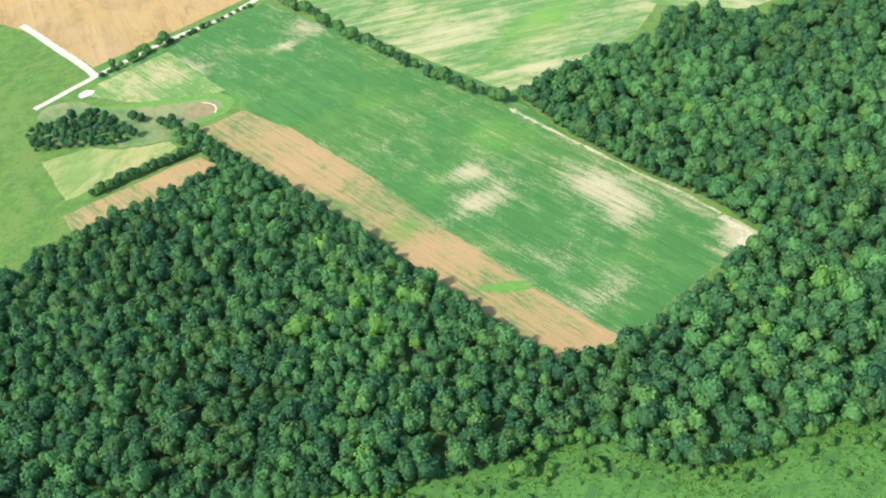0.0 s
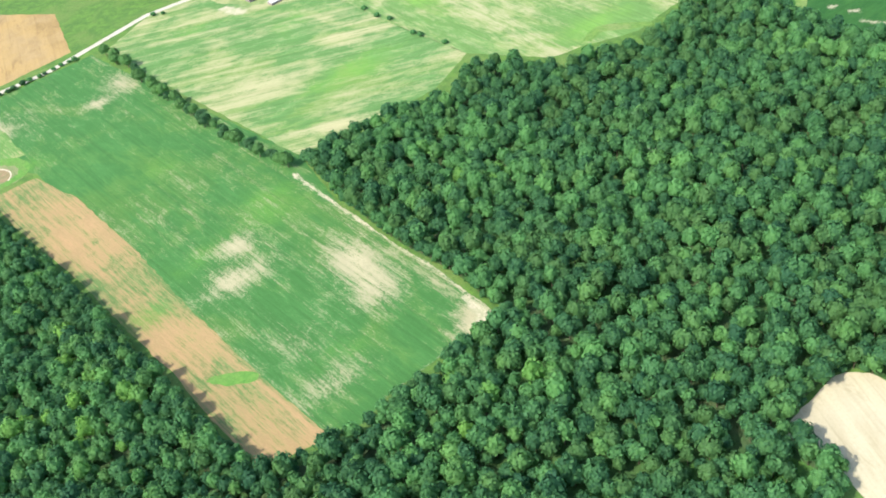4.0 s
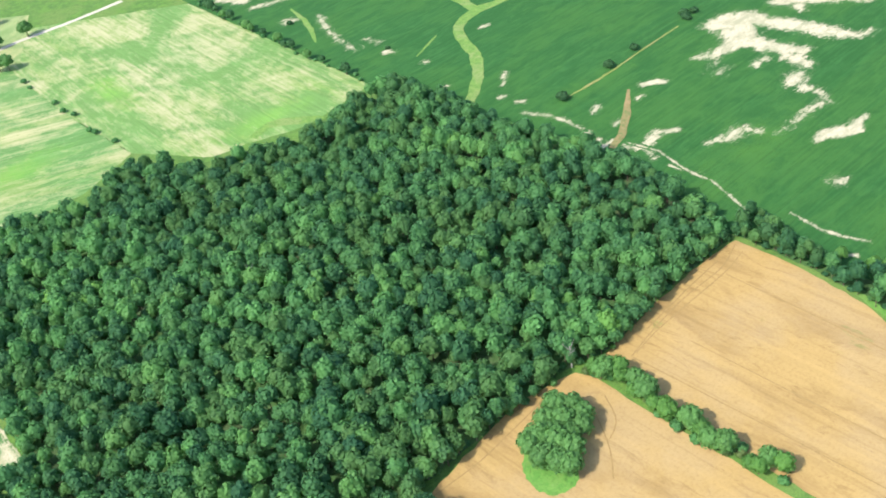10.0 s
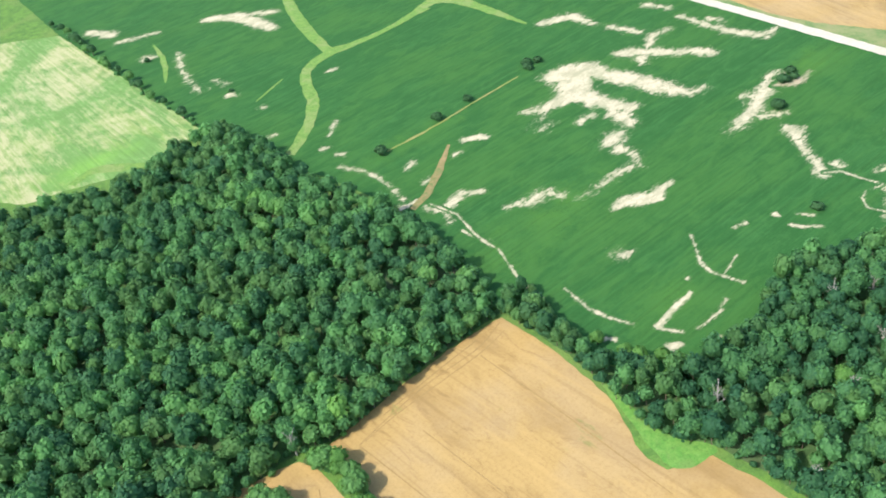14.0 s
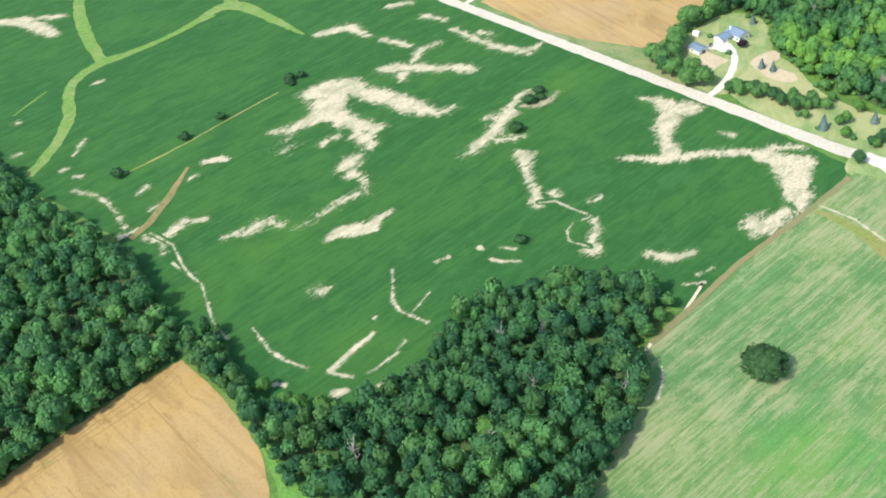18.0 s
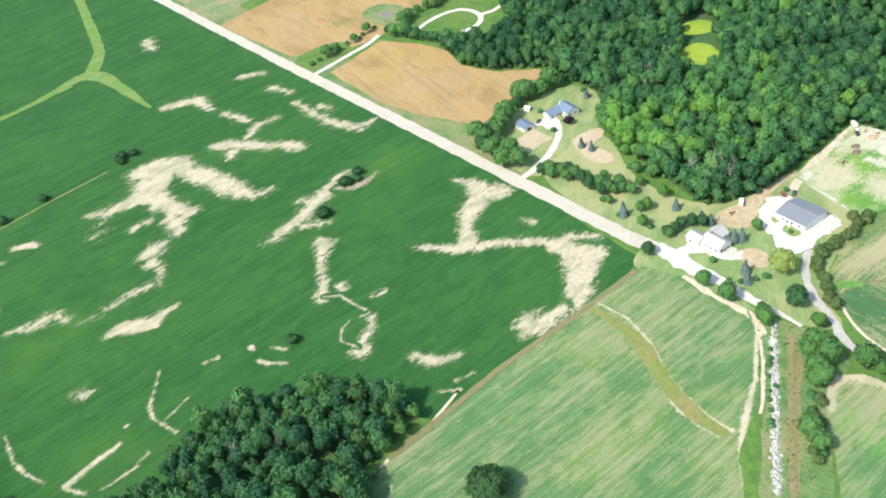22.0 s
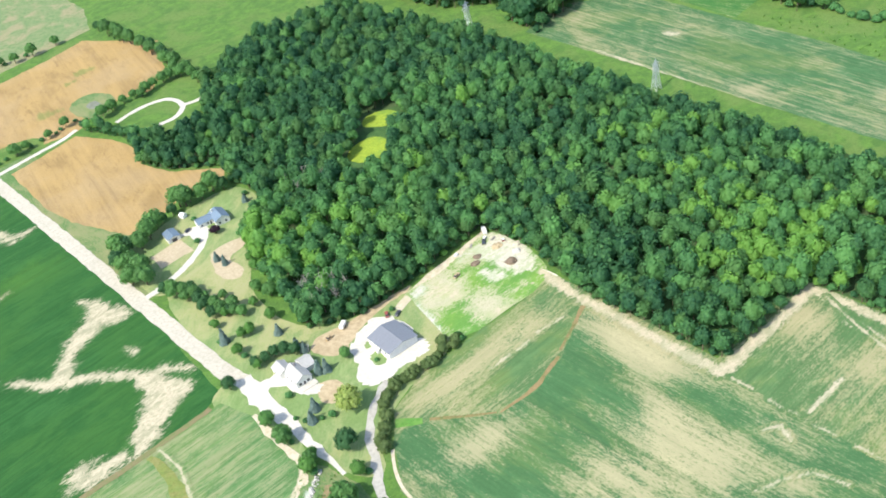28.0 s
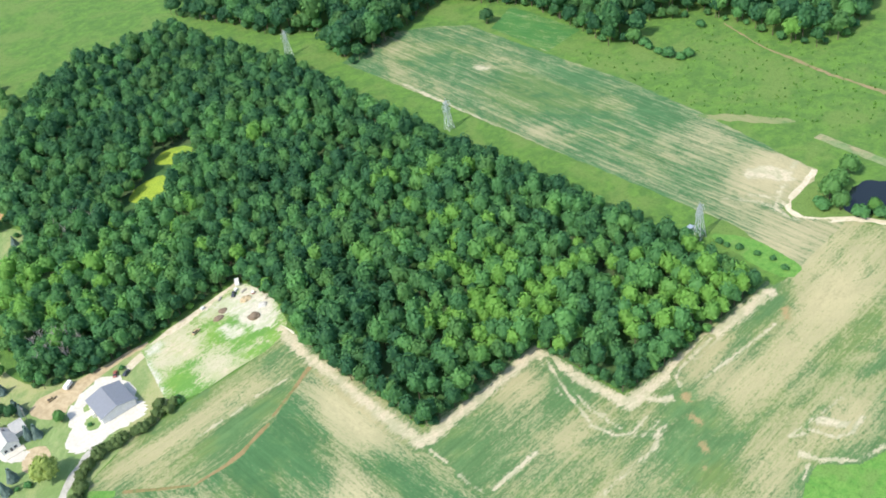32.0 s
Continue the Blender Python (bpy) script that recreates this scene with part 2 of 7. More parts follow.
M_HAY_LONE = crop("mown_hay", (0.088, 0.195, 0.062), (0.34, 0.33, 0.18), (0.10, 0.28, 0.05), 1, 0.0, 1.1, 0.8, 1.9, 0.65, 0.6, 0.6)
M_HAY_EAST = crop("patchy_hay", (0.088, 0.172, 0.062), (0.42, 0.37, 0.205), (0.12, 0.30, 0.06), 1, -0.02, 0.75, 1.35, 2.4, 0.6, 0.8, 0.6)
M_HAY_LONG = crop("long_hay", (0.062, 0.150, 0.055), (0.45, 0.40, 0.23), (0.12, 0.30, 0.06), 92, -0.22, 0.75, 1.35, 2.0, 0.6, 0.6, 0.6)
M_HAY_FAR = crop("streaked_hay", (0.062, 0.150, 0.056), (0.43, 0.375, 0.22), (0.10, 0.23, 0.07), 88, 0.02, 1.3, 0.9, 2.0, 0.75, 0.8, 0.5)
M_BEAN = crop("bean_rows", (0.024, 0.100, 0.022), (0.055, 0.150, 0.028), (0.092, 0.215, 0.030), 4, -0.12, 0.6, 0.6, 1.5, 0.8, 0.3, 0.4)
M_NEW_GRASS = crop("thin_new_grass", (0.125, 0.275, 0.055), (0.52, 0.465, 0.32), (0.15, 0.32, 0.058), 3, 0.1, 0.3, 1.2, 3.0, 0.35)
M_PASTURE = crop("dry_pasture", (0.17, 0.26, 0.07), (0.46, 0.375, 0.18), (0.16, 0.30, 0.07), 30, 0.3, 0.2, 1.0, 2.6, 0.6)
M_ROUGH = crop("rough_grass", (0.09, 0.19, 0.055), (0.32, 0.28, 0.15), (0.13, 0.27, 0.06), 90, 0.2, 0.2, 1.2, 2.4, 0.7)
M_DRY_LAWN = crop("dry_mown_lawn", (0.18, 0.27, 0.09), (0.44, 0.39, 0.22), (0.15, 0.30, 0.06), 40, 0.1, 0.15, 1.0, 2.8, 0.8)
M_WHEAT = wheat("ripe_wheat", (0.385, 0.258, 0.096), (0.24, 0.15, 0.058), 96)
M_WHEAT_FAR = wheat("ripe_wheat_far", (0.39, 0.265, 0.105), (0.23, 0.155, 0.065), 80)
M_TAN = wheat("pale_stubble", (0.50, 0.44, 0.29), (0.40, 0.34, 0.21), 70)
M_SAND = soil("dry_sand", (0.70, 0.65, 0.52), (0.56, 0.50, 0.37))
M_DIRT = soil("bare_dirt", (0.50, 0.40, 0.25), (0.36, 0.28, 0.16))
M_PATH = soil("dry_path", (0.60, 0.53, 0.39), (0.46, 0.40, 0.27))
M_PLOT = soil("bare_plot_soil", (0.51, 0.425, 0.285), (0.41, 0.335, 0.215), 0.6)
M_RUT = soil("wheel_rut", (0.32, 0.215, 0.085), (0.26, 0.175, 0.07))
M_DITCH = soil("ditch_earth", (0.24, 0.18, 0.10), (0.16, 0.19, 0.07))
M_GRAVEL = soil("gravel", (0.55, 0.50, 0.40), (0.42, 0.385, 0.30), 0.6)
M_WHITE_GRAVEL = soil("white_gravel", (0.64, 0.60, 0.51), (0.50, 0.465, 0.39), 0.7)
M_ASPHALT = soil("worn_asphalt", (0.50, 0.475, 0.41), (0.37, 0.35, 0.30), 0.5)
M_MEADOW = turf("meadow", (0.080, 0.165, 0.036), (0.120, 0.235, 0.042), (0.135, 0.215, 0.052), 0.11)
M_LAWN = turf("dry_lawn", (0.15, 0.235, 0.09), (0.22, 0.27, 0.125), (0.31, 0.28, 0.155), 0.2)
M_BRIGHT = turf("bright_grass", (0.10, 0.25, 0.045), (0.15, 0.30, 0.06), (0.14, 0.25, 0.06), 0.3)
M_SWALE = turf("grass_waterway", (0.12, 0.235, 0.05), (0.17, 0.28, 0.06), (0.20, 0.27, 0.085), 0.25)
M_BROWN_GRASS = turf("brown_dry_grass", (0.25, 0.21, 0.10), (0.20, 0.21, 0.085), (0.30, 0.22, 0.12), 0.4)
M_OLIVE_GRASS = turf("olive_waterway_grass", (0.21, 0.245, 0.065), (0.165, 0.235, 0.06), (0.25, 0.24, 0.085), 0.35)
M_RUST_GRASS = turf("rusty_grass", (0.26, 0.195, 0.085), (0.14, 0.18, 0.06), (0.29, 0.21, 0.10), 0.35)
M_MARSH = turf("marsh_grass", (0.06, 0.165, 0.036), (0.10, 0.225, 0.045), (0.05, 0.135, 0.034), 0.45)
M_FLOOR = turf("woodland_floor", (0.05, 0.115, 0.035), (0.07, 0.15, 0.04), (0.08, 0.12, 0.05))
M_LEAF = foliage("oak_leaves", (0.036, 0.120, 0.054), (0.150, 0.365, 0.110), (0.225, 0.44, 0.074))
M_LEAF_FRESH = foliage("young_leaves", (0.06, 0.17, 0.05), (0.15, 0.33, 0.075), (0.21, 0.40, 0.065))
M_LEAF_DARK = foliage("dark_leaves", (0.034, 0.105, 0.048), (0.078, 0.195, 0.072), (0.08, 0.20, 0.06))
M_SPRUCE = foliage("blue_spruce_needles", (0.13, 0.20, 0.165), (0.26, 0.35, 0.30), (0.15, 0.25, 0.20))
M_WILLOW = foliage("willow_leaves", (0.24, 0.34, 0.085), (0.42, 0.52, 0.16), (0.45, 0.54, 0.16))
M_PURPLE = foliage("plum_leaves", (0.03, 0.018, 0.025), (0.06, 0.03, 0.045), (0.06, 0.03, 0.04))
M_BARK = plain("bark", (0.13, 0.10, 0.07), 0.9)
M_DEAD = plain("weathered_dead_wood", (0.34, 0.32, 0.28), 0.9)
M_ROOF_GREY = plain("grey_metal_roof", (0.27, 0.28, 0.30), 0.45, 0.3, 0.5, 0.1)
M_ROOF_BLUE = plain("blue_grey_roof", (0.20, 0.27, 0.34), 0.5, 0.2)
M_ROOF_PALE = plain("pale_shingle_roof", (0.45, 0.44, 0.41), 0.85)
M_ROOF_BARN = plain("old_barn_roof", (0.24, 0.22, 0.22), 0.8)
M_SIDING = plain("white_siding", (0.78, 0.77, 0.73), 0.6)
M_RED = plain("faded_red_boards", (0.42, 0.16, 0.13), 0.8)
M_BARNWOOD = plain("weathered_barn_boards", (0.30, 0.25, 0.24), 0.85)
M_STEEL = plain("galvanised_steel", (0.62, 0.65, 0.68), 0.4, 0.6)
M_GLASS = plain("dark_window_glass", (0.03, 0.04, 0.05), 0.1, 0.0, 0.6, 0.05)
M_TRIM = plain("painted_trim", (0.75, 0.75, 0.73), 0.5)
M_DARKPAINT = plain("dark_paint", (0.05, 0.055, 0.07), 0.35, 0.0, 0.5)
M_REDPAINT = plain("red_paint", (0.30, 0.09, 0.07), 0.4, 0.0, 0.5)
M_TYRE = plain("tyre_rubber", (0.03, 0.03, 0.03), 0.85)
M_TANPAINT = plain("tan_paint", (0.42, 0.32, 0.18), 0.5)
M_BRUSH = plain("dry_brush", (0.26, 0.20, 0.14), 0.95, 0.0, 0.1, 0.6, 2.0)
M_ROOF_PINK = plain("faded_pink_roof", (0.52, 0.38, 0.36), 0.8)

# ---------------------------------------------------------------- builders


def mesh_object(name, verts, faces, mats, parent=None, smooth=False):
    me = bpy.data.meshes.new(name)
    me.from_pydata([tuple(v) for v in verts], [], faces)
    for m in mats if isinstance(mats, (list, tuple)) else [mats]:
        me.materials.append(m)
    if smooth:
        me.polygons.foreach_set("use_smooth", [True] * len(me.polygons))
    ob = new(name, me)
    ob.parent = parent
    return ob


def part(name, bm, material, parent, label=""):
    me = bpy.data.meshes.new(name)
    bm.to_mesh(me)
    bm.free()
    me.materials.append(material)
    ob = new(name, me)
    ob.parent = parent
    return tagged(ob, label)


def thing(name, m, label, category, group=""):
    ob = new(name)
    ob.empty_display_size = 0.5
    ob.matrix_world = m
    return tagged(ob, label, category, group)


def box(bm, x0, x1, y0, y1, z0, z1, bevel=0.0):
    made = bmesh.ops.create_cube(bm, size=1)["verts"]
    for v in made:
        v.co = Vector((x0 + (v.co.x + 0.5) * (x1 - x0), y0 + (v.co.y + 0.5) * (y1 - y0), z0 + (v.co.z + 0.5) * (z1 - z0)))
    if bevel:
        edges = list({e for v in made for e in v.link_edges})
        bmesh.ops.bevel(bm, geom=edges, offset=bevel, segments=1, affect="EDGES")
    return bm


def rod(bm, a, b, r0, r1, n=6):
    a, b = Vector(a), Vector(b)
    m = Matrix.Translation((a + b) / 2) @ (b - a).to_track_quat("Z", "Y").to_matrix().to_4x4()
    bmesh.ops.create_cone(bm, cap_ends=True, segments=n, radius1=r0, radius2=r1, depth=(b - a).length, matrix=m)
    return bm


def inside(poly, x, y):
    """Which of the points lie within the outline."""
    hit = np.zeros(np.shape(x), bool)
    for (ax, ay), (bx, by) in zip(poly, poly[1:] + poly[:1]):
        if ay != by:
            hit ^= ((ay > y) != (by > y)) & (x < (bx - ax) * (y - ay) / (by - ay) + ax)
    return hit


def worn(poly, step=5.0, rough=0.6, seed=0):
    """The outline with more points and a slightly uneven line."""
    out, rng = [], random.Random(seed)
    for (ax, ay), (bx, by) in zip(poly, poly[1:] + poly[:1]):
        n = max(1, int(math.hypot(bx - ax, by - ay) / step))
        for k in range(n):
            f = k / n
            out.append((ax + (bx - ax) * f + rng.uniform(-rough, rough), ay + (by - ay) * f + rng.uniform(-rough, rough)))
    return out


def clip(poly, x0, x1, y0, y1):
    for axis, sign, lim in ((0, 1, x0), (0, -1, x1), (1, 1, y0), (1, -1, y1)):
        out = []
        for p, q in zip(poly, poly[1:] + poly[:1]):
            a, b = sign * (p[axis] - lim), sign * (q[axis] - lim)
            if a >= 0:
                out.append(p)
            if (a >= 0) != (b >= 0):
                f = a / (a - b)
                out.append((p[0] + f * (q[0] - p[0]), p[1] + f * (q[1] - p[1])))
        poly = out
        if not poly:
            break
    return poly


ZONES = {}


def sheet(name, poly, z, mat, label, category="field", cell=5.0, dry=(), lush=(), rough=0.6, rounded=0):
    """A flat piece of ground within an outline, in square cells that carry the dry and lush zones (x, y, radius along x, along y, strength)."""
    for _ in range(rounded or (0 if category in ("field", "ground") else 2)):
        poly = [(a[0] + (b[0] - a[0]) * f, a[1] + (b[1] - a[1]) * f) for a, b in zip(poly, poly[1:] + poly[:1]) for f in (0.25, 0.75)]
    poly = worn(poly, 5.0, rough, len(poly))
    xs, ys = [p[0] for p in poly], [p[1] for p in poly]
    x0, y0 = min(xs), min(ys)
    nx, ny = int((max(xs) - x0) / cell) + 1, int((max(ys) - y0) / cell) + 1
    gx, gy = x0 + np.arange(nx + 1) * cell, y0 + np.arange(ny + 1) * cell
    touched = np.zeros((nx, ny), bool)
    for (ax, ay), (bx, by) in zip(poly, poly[1:] + poly[:1]):
        for f in np.linspace(0, 1, max(2, int(math.hypot(bx - ax, by - ay) / cell * 4))):
            i, j = int((ax + (bx - ax) * f - x0) / cell), int((ay + (by - ay) * f - y0) / cell)
            touched[max(0, i - 1):i + 2, max(0, j - 1):j + 2] = True
    cx, cy = np.meshgrid(gx[:-1] + cell / 2, gy[:-1] + cell / 2, indexing="ij")
    whole = inside(poly, cx, cy) & ~touched
    index, verts, faces = {}, [], []

    def vert(p):
        key = (round(p[0], 3), round(p[1], 3))
        if key not in index:
            index[key] = len(verts)
            verts.append((p[0], p[1], z))
        return index[key]

    for i, j in zip(*np.nonzero(whole | touched)):
        ring = [(gx[i], gy[j]), (gx[i + 1], gy[j]), (gx[i + 1], gy[j + 1]), (gx[i], gy[j + 1])]
        if touched[i, j]:
            ring = clip(poly, gx[i], gx[i + 1], gy[j], gy[j + 1])
        ids = list(dict.fromkeys(vert(p) for p in ring))
        if len(ids) > 2:
            faces.append(ids)
    ob = mesh_object(name, verts, faces, mat)
    v = np.array(verts)
    for layer, zones in (("dry", dry), ("lush", lush)):
        val = np.zeros(len(v))
        for x, y, rx, ry, s in zones:
            val += s * np.exp(-(((v[:, 0] - x) / rx) ** 2 + ((v[:, 1] - y) / ry) ** 2))
        ob.data.attributes.new(layer, "FLOAT", "POINT").data.foreach_set("value", val.astype(np.float32))
    ZONES[name] = (dry, lush, mat, poly)
    bm = bmesh.new()
    bm.from_mesh(ob.data)
    for f in bm.faces:
        if f.normal.z < 0:
            f.normal_flip()
    bm.to_mesh(ob.data)
    bm.free()
    return tagged(ob, label, category, kind="structure")


def ribbon(name, line, width, z, mat, label, category="road", wobble=0.4, kind="structure"):
    """A road, track or strip along a line; width may be given for each point as a third number."""
    rng = random.Random(len(line) + int(abs(line[0][0])))
    pts_ = []
    for a, b in zip(line, line[1:]):
        n = max(1, int(math.hypot(b[0] - a[0], b[1] - a[1]) / 4))
        for k in range(n):
            f = k / n
            pts_.append([p + (q - p) * f for p, q in zip(a, b)])
    pts_.append(list(line[-1]))
    smooth = np.array([p[:2] for p in pts_])
    for _ in range(3):
        smooth[1:-1] = (smooth[:-2] + 2 * smooth[1:-1] + smooth[2:]) / 4
    verts, faces = [], []
    for k, p in enumerate(smooth):
        d = smooth[min(k + 1, len(smooth) - 1)] - smooth[max(k - 1, 0)]
        d = d / (np.linalg.norm(d) + 1e-9)
        w = (pts_[k][2] if len(pts_[k]) > 2 else width) / 2
        a, b = w + rng.uniform(-wobble, wobble) * min(1, w / 2), w + rng.uniform(-wobble, wobble) * min(1, w / 2)
        verts += [(p[0] - d[1] * a, p[1] + d[0] * a, z), (p[0] + d[1] * b, p[1] - d[0] * b, z)]
        if k:
            faces.append((2 * k - 2, 2 * k - 1, 2 * k + 1, 2 * k))
    return tagged(mesh_object(name, verts, faces, mat), label, category, kind=kind)


def along(line, w):
    return [(p[0], p[1], w) for p in line]


LATTICE = np.random.default_rng(5).uniform(-0.5, 0.5, (256, 256))


def fbm(x, y, octaves=4):
    """Smooth layered noise between about -0.5 and 0.5 on whole arrays."""
    total, amp = np.zeros(np.shape(x)), 0.6
    for k in range(octaves):
        xi, yi = np.floor(x).astype(int), np.floor(y).astype(int)
        u, v = x - xi, y - yi
        u, v = u * u * (3 - 2 * u), v * v * (3 - 2 * v)
        at = lambda i, j: LATTICE[(xi + i) % 256, (yi + j) % 256]
        total += amp * ((at(0, 0) * (1 - u) + at(1, 0) * u) * (1 - v) + (at(0, 1) * (1 - u) + at(1, 1) * u) * v)
        x, y, amp = x * 2.03 + 17.3, y * 2.03 + 9.1, amp * 0.55
    return total


def ragged(name, strokes, z, host, label, dense=1.0, cell=0.8, fray=0.8, category="bare soil", bare=(0.57, 0.495, 0.34)):
    """Bare patches where a crop has failed: a fine sheet that knows how deep inside the bare part each point lies."""
    dry, lush, mat, poly = ZONES[host]
    z += 0.003 * len(ZONES.setdefault("patches", []))
    ZONES["patches"].append(name)
    xs = [p[0] for s in strokes for p in s]
    ys = [p[1] for s in strokes for p in s]
    gx, gy = np.arange(min(xs) - 14, max(xs) + 14, cell), np.arange(min(ys) - 14, max(ys) + 14, cell)
    X, Y = np.meshgrid(gx, gy, indexing="ij")
    near = np.full(X.shape, 99.0)
    for s in strokes:
        for a, b in zip(s, s[1:] if len(s) > 1 else s):
            d = np.array([b[0] - a[0], b[1] - a[1]])
            f = np.clip(((X - a[0]) * d[0] + (Y - a[1]) * d[1]) / (d @ d + 1e-6), 0, 1)
            w = (a[2] + (b[2] - a[2]) * f) / 2
            near = np.minimum(near, np.hypot(X - a[0] - f * d[0], Y - a[1] - f * d[1]) - w * dense * 0.92)
    turn = radians(CROPS[mat.name][3])
    along_rows, over_rows = X * math.cos(turn) + Y * math.sin(turn), Y * math.cos(turn) - X * math.sin(turn)
    near = near + fray * min(1.0, fray / 0.5) * (7.5 * fbm(along_rows / 13, over_rows / 3.6) + 4.5 * fbm(along_rows / 3.8 + 40, over_rows / 1.3 + 7)) - 0.25 * fray
    deep = np.clip(-near / (2.2 * fray), -6, 3)
    i, j = np.nonzero((near[:-1, :-1] < 7.5 * fray) & inside(poly, X[:-1, :-1] + cell / 2, Y[:-1, :-1] + cell / 2))
    ids = np.full(X.shape, -1)
    for di, dj in ((0, 0), (1, 0), (1, 1), (0, 1)):
        ids[i + di, j + dj] = 0
    ids[ids == 0] = np.arange((ids == 0).sum())
    at = np.nonzero(ids >= 0)
    v = np.stack([X[at], Y[at], np.full(len(at[0]), z)], -1)
    quads = np.stack([ids[i, j], ids[i + 1, j], ids[i + 1, j + 1], ids[i, j + 1]], -1)
    ob = fast_mesh(name, v, quads, [bared(mat, bare)])
    for layer, zones in (("dry", dry), ("lush", lush)):
        val = np.zeros(len(v))
        for x, y, rx, ry, k in zones:
            val += k * np.exp(-(((v[:, 0] - x) / rx) ** 2 + ((v[:, 1] - y) / ry) ** 2))
        ob.data.attributes.new(layer, "FLOAT", "POINT").data.foreach_set("value", val.astype(np.float32))
    ob.data.attributes.new("bare", "FLOAT", "POINT").data.foreach_set("value", deep[at].astype(np.float32))
    return tagged(ob, label, category, kind="stuff")


def fast_mesh(name, verts, quads, mats, slots=None, tint=None, smooth=False):
    me = bpy.data.meshes.new(name)
    me.vertices.add(len(verts))
    me.vertices.foreach_set("co", np.asarray(verts, np.float32).ravel())
    me.loops.add(quads.size)
    me.loops.foreach_set("vertex_index", np.asarray(quads, np.int32).ravel())
    me.polygons.add(len(quads))
    me.polygons.foreach_set("loop_start", np.arange(0, quads.size, 4, dtype=np.int32))
    for m in mats:
        me.materials.append(m)
    if slots is not None:
        me.polygons.foreach_set("material_index", np.asarray(slots, np.int32))
    if tint is not None:
        me.attributes.new("tint", "FLOAT", "POINT").data.foreach_set("value", np.asarray(tint, np.float32))
    me.update(calc_edges=True)
    return new(name, me)


def stem(height, r, seg=4):
    verts, quads = [], []
    for k, (f, w) in enumerate(((-0.01, 1.3), (0.2, 0.9), (1, 0.35))):
        for s in range(seg):
            q = 2 * math.pi * s / seg
            verts.append((r * w * math.cos(q), r * w * math.sin(q), height * f))
    for k in range(2):
        for s in range(seg):
            t = (s + 1) % seg
            quads.append((k * seg + s, k * seg + t, (k + 1) * seg + t, (k + 1) * seg + s))
    return np.array(verts), np.array(quads)


def crown_shell(u, lumps, reach, deep):
    """How far out the crown goes in each direction, and the way its surface faces there."""
    dots = u @ lumps.T
    best = dots.argmax(1)
    d = np.arccos(np.clip(dots[np.arange(len(u)), best], -1, 1)) / reach[best]
    out = 1 - deep * np.clip(d, 0, 1.3) ** 2
    face = u * out[:, None] - lumps[best] * 0.6
    return out, face / np.linalg.norm(face, axis=1, keepdims=True)


def domed_crown(seed, leaves, lumps, radius, height, base, size, low=-0.1, deep=0.3, seg=8, rings=3):
    """A rounded crown: a knobbly closed inside and small sprays of leaves all over its upper and outer sides."""
    rng = np.random.default_rng(seed)

    def sphere(n, lowest, jitter):
        g = np.arange(n) + 0.5
        z = 1 - (1 - lowest) * g / n
        q = g * 2.399963 + rng.uniform(-jitter, jitter, n)
        w = np.sqrt(np.clip(1 - z * z, 0, 1))
        return np.stack([w * np.cos(q), w * np.sin(q), z], -1)

    knobs = sphere(lumps, -0.35, 0.5) + rng.normal(0, 0.12, (lumps, 3))
    knobs /= np.linalg.norm(knobs, axis=1, keepdims=True)
    reach = rng.uniform(0.75, 1.25, lumps) * 2.3 / math.sqrt(lumps)
    mid = base + (height - base) * 0.42
    scale = np.array([radius * rng.uniform(0.9, 1.1), radius * rng.uniform(0.9, 1.1), 1.0])
    shape = lambda u, out: np.stack([u[:, 0] * out * scale[0], u[:, 1] * out * scale[1], mid + np.where(u[:, 2] > 0, u[:, 2] * (height - mid), u[:, 2] * (mid - base)) * out], -1)
    u = sphere(leaves, low, 0.3)
    u += rng.normal(0, 0.05, u.shape)
    u /= np.linalg.norm(u, axis=1, keepdims=True)
    out, nrm = crown_shell(u, knobs, reach, deep)
    p = shape(u, out * rng.uniform(0.93, 1.07, leaves))
    nrm = nrm + u * 0.35 + rng.normal(0, 0.24, nrm.shape)
    nrm /= np.linalg.norm(nrm, axis=1, keepdims=True)
    a = np.cross(nrm, rng.normal(size=nrm.shape))
    a /= np.linalg.norm(a, axis=1, keepdims=True)
    b = np.cross(nrm, a)
    s = size * rng.uniform(0.55, 1.4, (leaves, 1))
    ring = []
    for ca, cb in ((-1, -0.6), (0.7, -1), (1, 0.7), (-0.6, 1)):
        ring.append(p + a * s * ca * rng.uniform(0.3, 0.7, (leaves, 1)) + b * s * cb * rng.uniform(0.3, 0.7, (leaves, 1)) - nrm * s * rng.uniform(0, 0.3, (leaves, 1)))
    verts = np.stack(ring, 1).reshape(-1, 3)
    lat = np.linspace(1.35, -0.75, rings + 1)
    iu = np.array([(math.cos(e) * math.cos(6.2832 * k / seg), math.cos(e) * math.sin(6.2832 * k / seg), math.sin(e)) for e in lat for k in range(seg)])
    io, _ = crown_shell(iu, knobs, reach, deep)
    inner = shape(iu, io * 0.88)
    quads = [(r * seg + k, (r + 1) * seg + k, (r + 1) * seg + (k + 1) % seg, r * seg + (k + 1) % seg) for r in range(rings) for k in range(seg)]
    return np.concatenate([verts, inner]), np.concatenate([np.arange(len(verts)).reshape(-1, 4), np.array(quads) + len(verts)])


def whole_tree(seed, leaves, lumps, radius, height, base, size):
    bits = [domed_crown(seed, leaves, lumps, radius, height, base, size), stem(height * 0.6, 0.24)]
    verts, quads, slots, at = [], [], [], 0
    for k, (v, q) in enumerate(bits):
        verts.append(v), quads.append(q + at), slots.append(np.full(len(q), k))
        at += len(v)
    return np.concatenate(verts), np.concatenate(quads), np.concatenate(slots)


